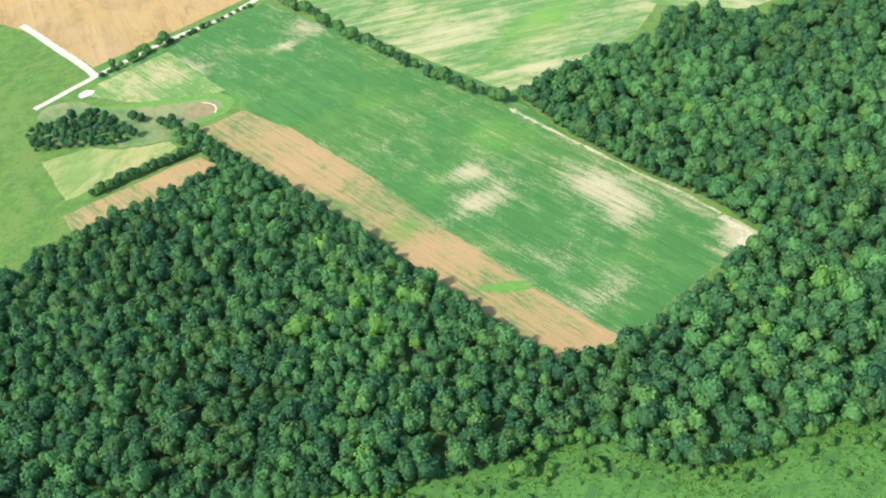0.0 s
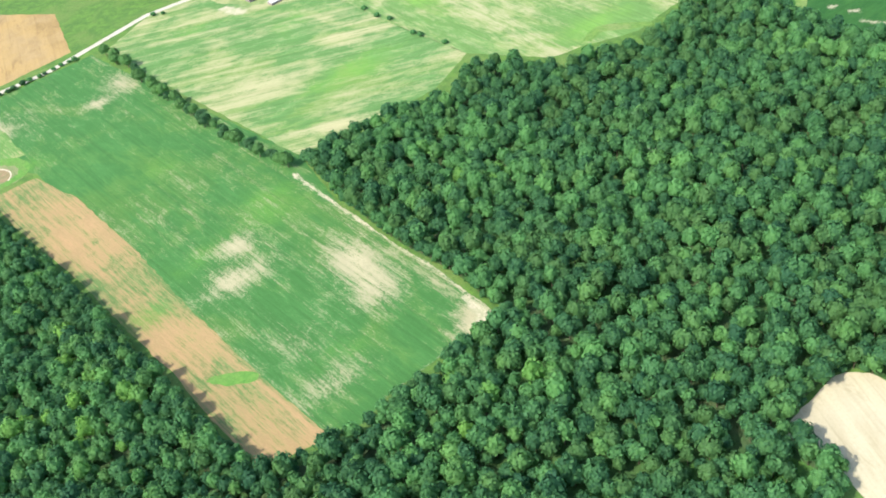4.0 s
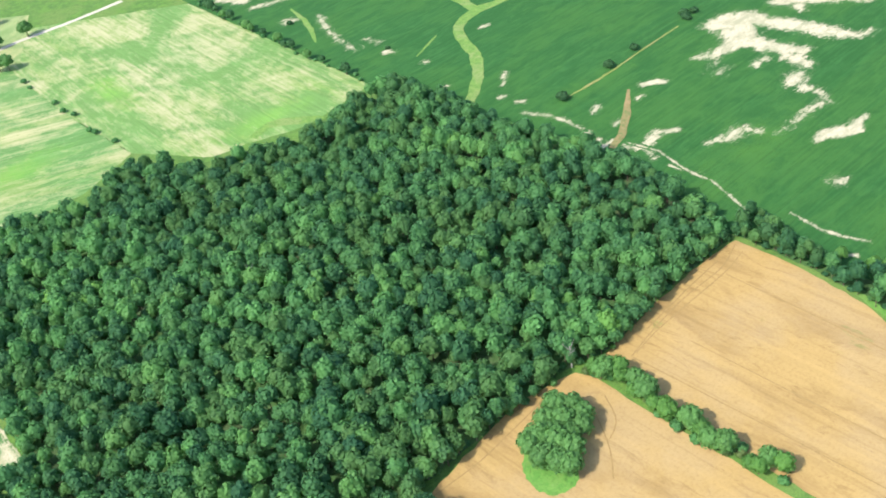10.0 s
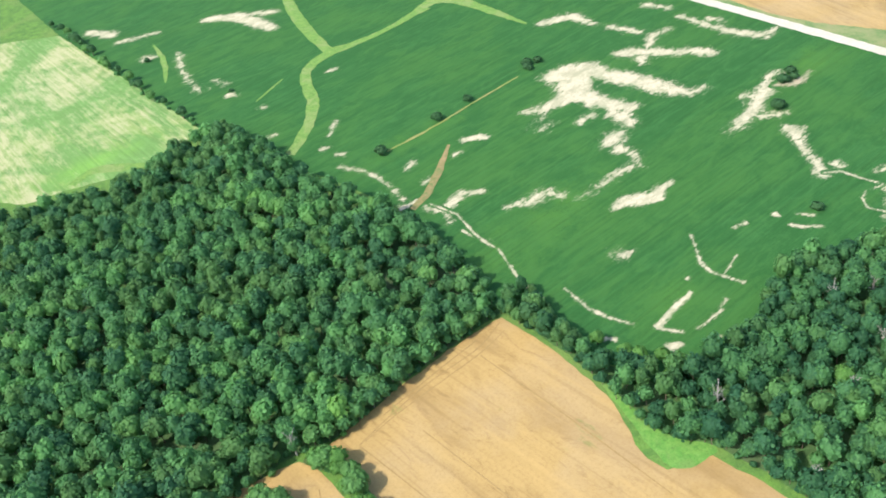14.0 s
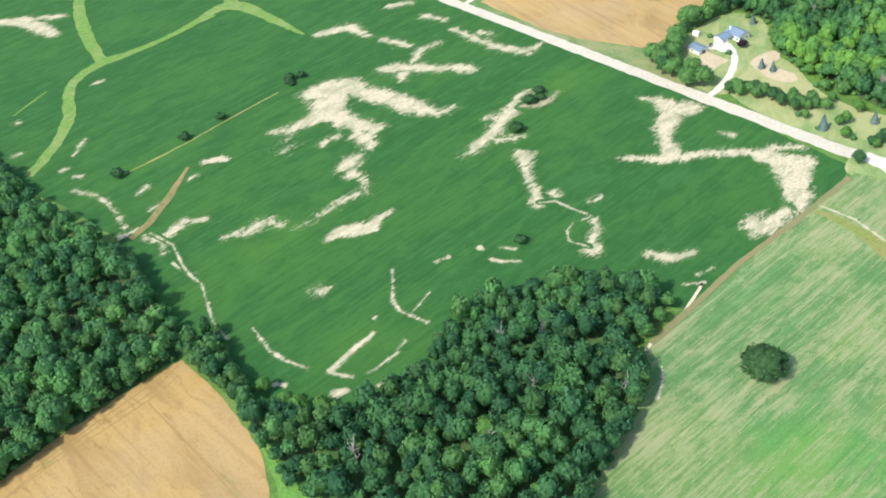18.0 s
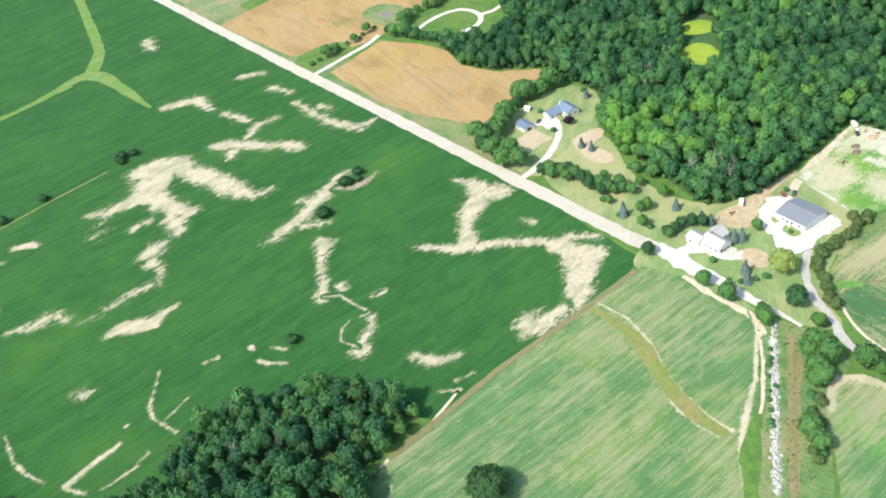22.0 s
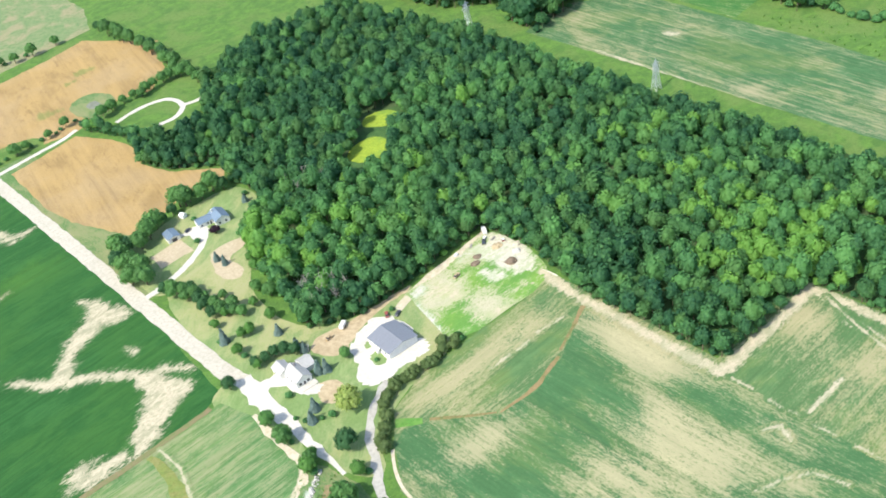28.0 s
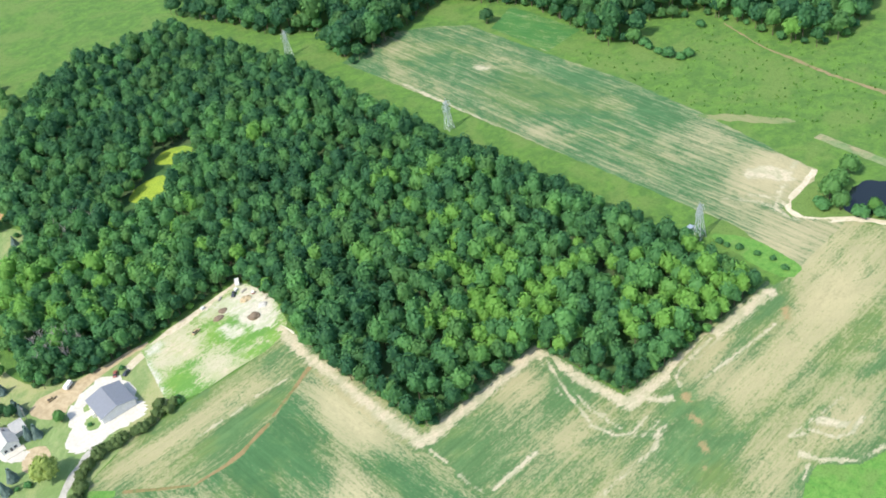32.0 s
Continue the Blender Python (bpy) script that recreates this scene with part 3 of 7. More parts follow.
KINDS = [whole_tree(50 + k, 128, 10 + k % 5, 4.2 + 0.32 * (k % 5), 11.8 + 0.9 * (k % 4), 2.6, 1.12) for k in range(12)]
SLIM = [whole_tree(150 + k, 104, 8 + k % 4, 4.2 + 0.32 * (k % 5), 11.6 + 1.1 * (k % 4), 2.2, 1.08) for k in range(12)]
SCRUB = [whole_tree(80 + k, 70, 6, 2.5, 4.6, 0.2, 0.85) for k in range(4)]


def wood(name, outline, spacing, label, seed, leaf=None, size=(0.72, 1.3), holes=(), tone=(0.0, 0.85), bright=(), kinds=KINDS, low=0.86):
    """A closed stand of trees: every tree with its leaves, its inside and its trunk."""
    rng = np.random.default_rng(seed)
    xs, ys = [p[0] for p in outline], [p[1] for p in outline]
    gx, gy = np.meshgrid(np.arange(min(xs), max(xs), spacing), np.arange(min(ys), max(ys), spacing * 0.87))
    gx = gx + (np.arange(gx.shape[0]) % 2)[:, None] * spacing / 2
    x = (gx + rng.uniform(-0.36, 0.36, gx.shape) * spacing).ravel()
    y = (gy + rng.uniform(-0.36, 0.36, gx.shape) * spacing).ravel()
    ok = inside(outline, x, y)
    for hole in holes:
        ok &= ~inside(hole, x, y)
    x, y = x[ok], y[ok]
    stand = len(x)
    rim = [p for p in worn(outline, 3.8 if spacing < 9 else 7.0, 1.2, seed)]
    x, y = np.append(x, [p[0] for p in rim]), np.append(y, [p[1] for p in rim])
    verts, quads, slots, tint, at = [], [], [], [], 0
    grow = rng.uniform(*size, len(x)) * (spacing / 7.6)
    for k in range(len(x)):
        v, q, s = kinds[rng.integers(len(kinds))] if k < stand or k % 2 else SCRUB[k % 4]
        a, m = rng.uniform(0, 6.283), grow[k]
        m *= 1.0 if k < stand else 0.8
        c, d = math.cos(a) * m, math.sin(a) * m
        patch = noise.noise((x[k] * 0.012, y[k] * 0.012, seed)) * 0.35
        patch += sum(s * math.exp(-((x[k] - bx) ** 2 + (y[k] - by) ** 2) / r**2) for bx, by, r, s in bright)
        out = np.stack([v[:, 0] * c - v[:, 1] * d + x[k], v[:, 0] * d + v[:, 1] * c + y[k], v[:, 2] * m * rng.uniform(low, 2.04 - low)], -1)
        verts.append(out), quads.append(q + at), slots.append(s)
        tint.append(np.full(len(v), np.clip(rng.beta(0.8, 1.35) * (tone[1] - tone[0]) + tone[0] + patch, 0, 1)))
        at += len(v)
    ob = fast_mesh(name, np.concatenate(verts), np.concatenate(quads), [leaf or M_LEAF, M_BARK], np.concatenate(slots), np.concatenate(tint))
    return tagged(ob, label, "woodland", kind="stuff")


def tree_meshes(seed, radius, height, base, leaf, size=1.0, lumps=22, per=16, dome=0.4):
    v, q = domed_crown(seed, int(lumps * per * 0.85), lumps, radius * 1.04, height, base, size * 0.9, -dome, 0.3, 12, 6)
    crown = fast_mesh("crown", v, q, [leaf], None, np.full(len(v), 0.62 + 0.2 * math.sin(seed * 7.3)))
    bm = bmesh.new()
    rod(bm, (0, 0, -0.2), (0, 0, height * 0.55), 0.045 * radius + 0.12, 0.12, 7)
    for k in range(5):
        a = k * 1.3 + seed
        rod(bm, (0, 0, height * (0.25 + 0.06 * k)), (math.cos(a) * radius * 0.6, math.sin(a) * radius * 0.6, height * (0.5 + 0.07 * k)), 0.11, 0.04, 5)
    me = bpy.data.meshes.new("trunk")
    bm.to_mesh(me)
    bm.free()
    me.materials.append(M_BARK)
    return crown, new("trunk", me)


def tree_thing(name, m, seed, radius, height, base, leaf, label, category="tree", group="", size=1.0, lumps=22, per=16, dome=0.4):
    top = thing(name, m, label, category, group)
    for ob in tree_meshes(seed, radius, height, base, leaf, size, lumps, per, dome):
        ob.parent = top
    return top


# ---------------------------------------------------------------- ground
bm = bmesh.new()
bmesh.ops.create_grid(bm, x_segments=60, y_segments=60, size=6000)
me = bpy.data.meshes.new("ground")
bm.to_mesh(me)
bm.free()
me.materials.append(M_MEADOW)
ground = tagged(new("ground", me), "open green meadow ground reaching to the horizon", "ground", kind="structure")
ground.location = (600, 300, 0)


# ---- fields and open ground, west to east
sheet("crop_field_west", [(101, 714), (255, 728), (310, 457), (302, 394), (306, 343), (312, 300), (314, 253), (293, 250), (248, 246), (227, 239), (211, 241), (169, 582), (148, 615)], 0.06, M_FIELD, "long green crop field with pale dry streaks",
      dry=[(237.6, 404, 12, 10, 1.30), (226.4, 376.5, 22, 12, 1.17), (282.4, 339.9, 14, 22, 1.17), (302.8, 255.3, 16, 12, 1.56), (281.8, 311.6, 16, 14, 0.78), (231.2, 272, 26, 10, 0.78), (233.3, 643, 10, 8, 1.30), (155.2, 666.4, 30, 24, 1.04), (256.9, 657.3, 14, 20, 0.91), (307.2, 286.9, 8, 26, 0.65), (231.4, 307.3, 30, 16, 0.45), (206.6, 542, 40, 40, -0.7), (272.8, 256.5, 30, 24, -0.4)],
      lush=[(272.7, 423.8, 26, 26, 0.9), (238.1, 518.9, 20, 20, 0.6), (249.4, 284.2, 18, 14, 0.6), (212.7, 409, 22, 14, 0.7), (163.4, 599, 22, 16, 0.9)])
sheet("stubble_strip", [(135, 577), (167, 578), (182, 528), (192, 446), (196, 384), (201, 330), (205, 297), (213, 241), (180, 249), (175, 280), (171, 333), (164, 380), (156, 445), (142, 522)], 0.10, M_STRIP, "brown stubble strip with green weed streaks",
      lush=[(176.5, 382.1, 16, 12, 1.0)], dry=[(204.7, 253.6, 25, 25, 0.3), (174.3, 480.3, 40, 40, 0.2), (176.5, 382.1, 16, 10, -0.9)])
sheet("grass_patch", [(181, 317), (190, 315), (203, 306), (205, 298), (196, 300), (185, 309)], 0.14, M_BRIGHT, "bright green grassy hollow in the stubble", "grass", 3.0)
sheet("striped_stubble_block", [(100, 702), (130, 706), (161, 709), (166, 660), (170, 616), (150, 616), (128, 634), (108, 657), (90, 690)], 0.10, M_TAN_STRIPES, "pale striped stubble block above the wet hollow", dry=[(140, 670, 26, 24, 0.5)], rough=1.0)
sheet("stubble_field_corner", [(62, 547), (84, 546), (100, 547), (121, 545), (125, 531), (126, 517), (114, 510), (102, 508), (73, 502), (52, 507), (30, 512), (30, 546)], 0.07, M_STRIP, "small brown stubble field by the woodland", dry=[(92.9, 530, 60, 60, 0.4)], lush=[(87.2, 536, 20, 5, 1.0)])
sheet("pale_field_corner", [(36, 622), (68, 614), (82, 596), (95, 588), (113, 579), (114, 568), (103, 562), (83, 562), (57, 562), (36, 562)], 0.07, M_PASTURE, "small pale mown field")
sheet("wet_hollow", [(80, 694), (94, 656), (111, 644), (139, 625), (159, 621), (169, 605), (164, 588), (153, 583), (138, 587), (128, 574), (114, 580), (95, 590), (82, 598), (66, 618), (44, 640), (50, 700)], 0.09, M_ROUGH, "rough wet grassy hollow among bushes", "grass", 4.0)
ribbon("grass_loop", [(88, 668, 4), (96, 656, 6), (111, 646, 7), (139, 627, 8), (158, 617, 9), (166, 604, 8), (162, 590, 7), (150, 586, 6), (138, 589, 5)], 7, 0.13, M_BRIGHT, "bright green grass looping round a wet patch", "grass", 0.8)
sheet("wet_patch", [(132, 611), (145, 612), (155, 608), (156, 594), (147, 590), (133, 597)], 0.15, M_BROWN_GRASS, "brown sedge in a wet patch", "grass", 3.0)
ribbon("wet_patch_rim", [(150, 611), (154, 608), (156, 602), (156, 594), (151, 590)], 1.1, 0.17, M_PATH, "pale dry rim of the wet patch", "path", 0.4)
sheet("parking_patch", [(83, 690), (90, 688), (97, 692), (92, 700), (85, 699)], 0.16, M_WHITE_GRAVEL, "white gravel patch beside the farm road", "yard", 3.0)
sheet("wheat_field_north", [(57, 924), (87, 840), (99, 785), (107, 733), (174, 740), (244, 749), (257, 841), (86, 1060)], 0.06, M_WHEAT_FAR, "tan ripe wheat field along the road")
sheet("hay_field_west", [(265, 724), (309, 460), (348, 453), (414, 457), (457, 479), (447, 560), (441, 650), (438, 772), (317, 758)], 0.05, M_HAY_SWATH, "pale mown hay field in green and straw swaths",
      lush=[(387.5, 525.9, 40, 20, 0.9), (334.1, 700.9, 30, 30, 0.5), (400, 640, 30, 26, 0.5)],
      dry=[(418.4, 569.9, 40, 20, 0.5), (387.5, 525.9, 36, 16, -0.8), (340, 560, 30, 18, 0.3), (330, 500, 26, 14, -0.5), (345, 470, 30, 10, 0.4)])
sheet("hay_field_north", [(457, 479), (491, 427), (515, 422), (552, 408), (611, 419), (596, 688), (484, 777), (438, 772), (441, 650), (447, 560)], 0.05, M_HAY, "pale mown hay field with dry streaks",
      lush=[(482.4, 585.5, 16, 40, 0.9), (534.4, 438.3, 40, 16, 0.9)],
      dry=[(521.5, 588.3, 60, 50, 0.35), (546.1, 441.7, 50, 14, -0.5), (482, 585, 12, 40, -0.7)])
ribbon("grass_waterway", [(521, 425, 5.7), (538, 433, 9.3), (554, 418, 10.3), (566, 408, 4.5)], 8, 0.11, M_SWALE, "yellow-green grassy loop in the hay", "grass")
sheet("tan_field_farm", [(332, 952), (357, 986), (397, 945), (393, 834), (380, 813), (347, 804), (323, 824), (301, 833)], 0.06, M_PASTURE, "dry tan pasture beside the farm", lush=[(357.1, 913, 30, 30, 0.6)])
sheet("farm_yard", [(365, 826), (411, 828), (447, 861), (490, 815), (453, 720), (422, 701), (395, 687), (380, 701), (368, 726)], 0.08, M_DRY_LAWN, "worn farmyard grass", "ground")
sheet("bean_field", [(611, 419), (618, 369), (639, 297), (649, 240), (648, 226), (640, 174), (635, 134), (644, 77), (654, 38), (685, 25), (753, 44), (772, 45), (806, -10), (844, -8), (895, -7), (931, -4), (939, 0), (946, 96), (942, 295), (939, 390), (938, 1400), (600, 1400), (596, 688)], 0.05, M_BEAN, "deep green bean field in long rows",
      lush=[(912.3, 169.4, 24, 16, 0.9), (692.7, 77.2, 20, 14, 0.7), (725.4, 184.2, 60, 30, 0.35), (695.2, 295, 50, 12, 0.5), (677.4, 161.4, 60, 20, 0.5)])
sheet("marsh", [(4, 291), (85, 238), (130, 220), (157, 216), (180, 207), (194, 172), (231, 160), (361, 115), (340, 60), (240, 10), (60, 60), (-60, 200)], 0.06, M_MARSH, "bright marshy grass with low shrubs", "marsh")
sheet("pale_stubble_field", [(356, 114), (366, 118), (378, 119), (392, 121), (402, 119), (408, 112), (411, 95), (414, 50), (390, 25), (350, 55), (357, 80), (360, 92), (356, 103)], 0.07, M_TAN, "bleached pale stubble field", rounded=2)
sheet("wheat_field_clump", [(431, 111), (476, 121), (496, 123), (510, 121), (519, 118), (523, 110), (524, 81), (528, 37), (530, 3), (453, 36)], 0.06, M_WHEAT, "ripe golden wheat field round a clump of trees")
sheet("grass_island", [(474, 101), (480, 102), (488, 101), (492, 95), (487, 84), (480, 75), (473, 75), (469, 77), (466, 82), (466, 88), (468, 95)], 0.11, M_BRIGHT, "bright grass beside a clump of trees", "grass", 3.0)
sheet("wheat_field_middle", [(533, 117), (568, 123), (601, 127), (633, 127), (635, 89), (632, 53), (625, 37), (620, 24), (622, 14), (630, 10), (639, 8), (642, -13), (643, -63), (645, -107), (552, -66), (535, 10), (532, 60)], 0.06, M_WHEAT, "ripe golden wheat field with wheel tracks",
      lush=[(563.4, 112.8, 6, 4, 0.6), (613.4, 44.8, 14, 8, 0.4), (563, 113, 2, 2, 0.7), (564, 89, 2.5, 4, 0.95), (598, 82, 3.5, 3, 0.85)])
sheet("grass_margin", [(638, 76), (637, 58), (634, 38), (635, 23), (645, 9), (640, 7), (626, 9), (623, 19), (628, 37)], 0.09, M_BRIGHT, "bright grass margin of the wheat", "grass", 4.0)
sheet("road_corner", [(931, -4), (940, 2), (947, 4), (948, -20), (948, -50), (945, -66), (938, -62), (937, -28)], 0.055, M_DRY_LAWN, "worn pale grass at the road corner", "grass", 3.0)
sheet("hay_field_lone_tree", [(936, -6), (842, -10), (806, -13), (778, -14), (759, -29), (732, -37), (705, -50), (691, -89), (803, -186), (845, -138), (879, -106), (900, -98), (926, -80), (939, -66), (942, -60), (942, -28)], 0.06, M_HAY_LONE, "light green hay field round a lone tree",
      lush=[(777.9, -106.8, 30, 30, 0.7), (773.9, -85.2, 30, 14, 0.6)], dry=[(789.7, -62.7, 16, 14, 0.7), (930, -53.3, 30, 20, 0.3), (792.6, -21.7, 12, 30, 0.4), (770.6, -86, 30, 20, -0.5)])
sheet("hay_field_south", [(894, -137), (919, -115), (927, -110), (934, -110), (942, -116), (944, -128), (944, -146), (946, -167), (947, -188), (932, -203), (880, -149)], 0.06, M_HAY_LONE, "pale hay field with a sandy headland", dry=[(928.3, -148.1, 30, 30, 0.4)], lush=[(916.7, -127.9, 7, 40, 1.2)])
sheet("hay_field_yard", [(971, -88), (984, -72), (1004, -64), (1034, -63), (1072, -64), (1089, -47), (1089, -89), (1066, -98), (1053, -104), (1032, -110), (1013, -108), (1003, -99), (991, -88), (980, -83)], 0.068, M_HAY_EAST, "straw and green hay strip below the yard",
      dry=[(1037, -77, 22, 8, 0.48), (1052, -84, 16, 5, 0.42), (1006, -80.8, 22, 12, 0.36), (1065, -82, 14, 6, 0.24), (1000, -98, 20, 6, 0.36), (1033, -66, 30, 4, -1.0), (1034, -93, 22, 4, -1.0), (1054, -92, 14, 4, -0.6)])
sheet("hay_field_long", [(971, -88), (980, -82), (991, -87), (1003, -98), (1013, -107), (1032, -109), (1053, -103), (1066, -97), (1089, -88), (1090, -159), (1088, -163), (1087, -275), (1010, -330), (985, -290), (966, -222), (962, -197), (960, -183), (959, -138), (959, -107)], 0.064, M_HAY_LONG, "deep green hay with long straw streaks",
      dry=[(1081, -115, 12, 24, 0.94), (1077, -138, 11, 18, 0.86), (1047, -171, 15, 22, 0.86), (1016, -164, 16, 24, 0.79), (1000, -115, 16, 10, 0.72), (1052, -158, 10, 12, 0.50), (1048, -192, 14, 12, 0.50), (985, -112, 18, 8, 0.43), (1074, -200, 8, 10, 0.43), (1055, -214, 16, 8, 0.50),
           (1042, -119, 18, 12, -0.50), (1008, -135, 22, 14, -0.58), (1070, -165, 6, 16, -0.36), (1030, -152, 8, 14, -0.36)])
sheet("hay_field_east", [(1089, -161), (1156, -160), (1156, -211), (1272, -217), (1317, -216), (1335, -261), (1172, -370), (1086, -275), (1087, -163)], 0.06, M_HAY_EAST, "wide patchy green and straw hay field",
      dry=[(1139, -170, 14, 8, 0.9), (1130, -183, 20, 8, 0.6), (1190, -233, 18, 12, 0.9), (1218, -247, 26, 12, 0.6), (1266, -239, 26, 14, 1.2), (1126, -204, 22, 10, 0.6), (1157, -272, 24, 12, 0.8), (1204, -279, 18, 9, 1.0), (1132, -235, 20, 8, 0.5), (1203, -217, 24, 6, 0.6), (1289.7, -208.7, 30, 20, 0.7),
           (1096, -171, 10, 10, -0.7), (1148, -186, 12, 8, -0.8), (1244, -220, 22, 7, -0.9), (1171, -231, 9, 16, -1.1), (1150, -254, 9, 18, -1.1), (1176, -286, 14, 8, -0.6), (1238, -258, 16, 6, -0.7), (1262, -258, 10, 6, -0.7)],
      lush=[(1250.7, -185.7, 20, 20, 0.2)])
HAY_PARTS = [ZONES[k] for k in ("hay_field_yard", "hay_field_long", "hay_field_east")]
ZONES["hay_field_all"] = ([z for p in HAY_PARTS for z in p[0]], (), M_HAY_EAST, [(971, -88), (984, -72), (1004, -64), (1034, -63), (1072, -64), (1093, -40), (1094, -89), (1094, -156), (1160, -156), (1160, -207), (1272, -212), (1317, -216), (1335, -261), (1172, -370), (1010, -330), (985, -290), (966, -222), (960, -183), (959, -107)])
sheet("crop_block", [(982, -75), (990, -84), (987, -87), (978, -79)], 0.10, M_BRIGHT, "small bright green crop block", "field", 4.0)
sheet("grass_wedge", [(1270, -169), (1280, -187), (1277, -210), (1274, -220), (1261, -218), (1263, -199), (1267, -180)], 0.10, M_BRIGHT, "bright grass wedge under the power line", "grass", 4.0)
sheet("rough_verge", [(941, -64), (949, -79), (950, -100), (943, -111), (927, -110), (897, -133), (876, -148), (859, -130), (884, -112), (906, -96), (925, -81)], 0.05, M_ROUGH, "rough weedy verge beside the ditch", "grass", 4.0)
sheet("grass_corner", [(1157, -289), (1168, -283), (1176, -282), (1183, -287), (1188, -292), (1201, -296), (1220, -310), (1170, -337), (1138, -302)], 0.10, M_BRIGHT, "bright green grass corner", "grass")
sheet("hay_field_far", [(1286, 145), (1309, 152), (1340, 150), (1360, 134), (1377, 110), (1373, 31), (1372, -35), (1363, -104), (1350, -166), (1348, -182), (1338, -186), (1308, -187), (1304, -194), (1317, -216), (1272, -217), (1283, -177), (1284, -65), (1286, 31)], 0.07, M_HAY_FAR, "streaked pale hay field beside power pylons",
      dry=[(1333.8, -166.1, 20, 16, 1.4), (1293.2, -34.9, 18, 14, 0.7), (1344.7, -116.6, 20, 20, 0.8), (1334.1, 54.4, 18, 18, 0.6), (1302.8, -163, 30, 20, 0.5), (1290.5, -202.3, 30, 20, 0.9), (1330, -10.5, 30, 50, -0.8), (1335.4, 83.7, 30, 40, -0.4)])
sheet("crop_square_far", [(1417, 105), (1413, 35), (1375, 31), (1382, 92)], 0.07, M_FIELD, "small square green crop", lush=())
sheet("road_verge", [(938, 780), (958, 780), (975, 560), (970, 330), (985, 160), (962, 92), (940, 92), (936, 400)], 0.026, M_ROUGH, "dry olive grass verge of the gravel road", "grass", 8.0)
sheet("wheat_field_road", [(953, 297), (1004, 308), (1019, 278), (1023, 253), (1016, 229), (1022, 203), (1048, 173), (1037, 161), (1014, 169), (996, 160), (972, 157), (955, 202), (951, 236)], 0.06, M_WHEAT_FAR, "orange ripe wheat field beside the gravel road")
sheet("wheat_field_upper", [(943, 446), (1049, 463), (1083, 473), (1121, 407), (1095, 344), (1072, 324), (1050, 333), (1005, 313), (978, 320), (950, 344)], 0.06, M_WHEAT_FAR, "orange ripe wheat field above the drive", lush=[(1056.3, 410.2, 9, 7, 1.2), (1040.1, 400, 6, 5, 1.1), (1083.7, 340, 12, 7, 1.2), (1008.9, 360.6, 14, 8, 0.9)])
sheet("wet_grass", [(1023, 362), (1039, 368), (1052, 352), (1049, 332), (1033, 319), (1021, 327), (1017, 345)], 0.09, M_ROUGH, "wet green hollow in the wheat", "grass", 4.0)
sheet("grass_wedge", [(948, 342), (984, 339), (990, 317), (956, 313), (939, 313)], 0.08, M_MEADOW, "rough grass beside the drive", "grass", 4.0)
sheet("pasture_far", [(936, 758), (936, 675), (950, 465), (1021, 478), (1098, 490), (1129, 580), (1010, 894)], 0.03, M_LAWN, "grey-green pasture beyond the wheat")
sheet("pasture_north", [(1119, 586), (1117, 549), (1127, 458), (1114, 373), (1123, 338), (1178, 364), (1237, 374), (1294, 477), (1179, 724)], 0.035, M_MEADOW, "smooth green pasture beyond the woodland")
sheet("lawn_house", [(951, 93), (1001, 112), (1013, 89), (985, 45), (989, 4), (1013, -11), (1029, -10), (1051, -13), (1034, -63), (992, -66), (968, -80), (960, -99), (947, -79), (947, -49), (950, -5)], 0.045, M_DRY_LAWN, "dry mown lawn with scattered trees", "lawn")
sheet("lawn_blue_house", [(955, 140), (975, 146), (1002, 152), (1025, 154), (1043, 148), (1042, 124), (1016, 100), (987, 78), (960, 84), (951, 96)], 0.06, M_DRY_LAWN, "green lawn round a blue-roofed house", "lawn")
sheet("yard_grass", [(1037, -13), (1054, -16), (1073, -14), (1087, -11), (1101, -8), (1103, -39), (1092, -64), (1053, -63), (1039, -62), (1032, -60), (1029, -53), (1038, -21)], 0.09, M_NEW_GRASS, "thin bright new grass of the yard", "grass", 3.0, dry=[(1048.7, -27.4, 12, 8, 0.9), (1056.4, -54.4, 10, 10, 0.9), (1079.9, -56.4, 10, 8, -0.9), (1067.9, -33.7, 10, 8, -0.6), (1040.4, -47.7, 6, 6, -0.8)])
sheet("yard_gravel", [(1013, -16), (1002, -20), (996, -25), (991, -37), (985, -46), (987, -51), (992, -55), (1003, -52), (1013, -55), (1020, -54), (1023, -49), (1021, -44), (1025, -32), (1021, -18)], 0.13, M_WHITE_GRAVEL, "white gravel apron round the shed", "yard", 3.0, rough=1.3)
sheet("grass_island", [(999, -36), (1003, -35), (1004, -38), (1003, -44), (1000, -46), (997, -43), (997, -40)], 0.16, M_DRY_LAWN, "small round grass island before the shed", "grass", 2.0)
sheet("grass_island", [(1003, -27), (1004, -27), (1004, -31), (1002, -32), (1001, -30)], 0.16, M_DRY_LAWN, "small grass island beside the shed", "grass", 2.0)
sheet("earth_bank", [(988, -5), (1006, -8), (1026, -10), (1045, -10), (1043, -14), (1032, -13), (1015, -15), (1001, -20), (993, -25), (987, -22), (982, -12)], 0.07, M_DIRT, "dry tan earth bank below the trees", "bank", 3.0)
sheet("dry_lawn_patch", [(972, -31), (979, -34), (981, -41), (977, -48), (969, -48), (967, -42), (968, -37)], 0.08, M_DIRT, "worn tan patch of lawn beside the house", "lawn", 3.0)
sheet("garden_plot", [(969, 126), (988, 128), (989, 111), (968, 111)], 0.10, M_PLOT, "bare pinkish-tan garden plot by the drive", "field", 3.0)
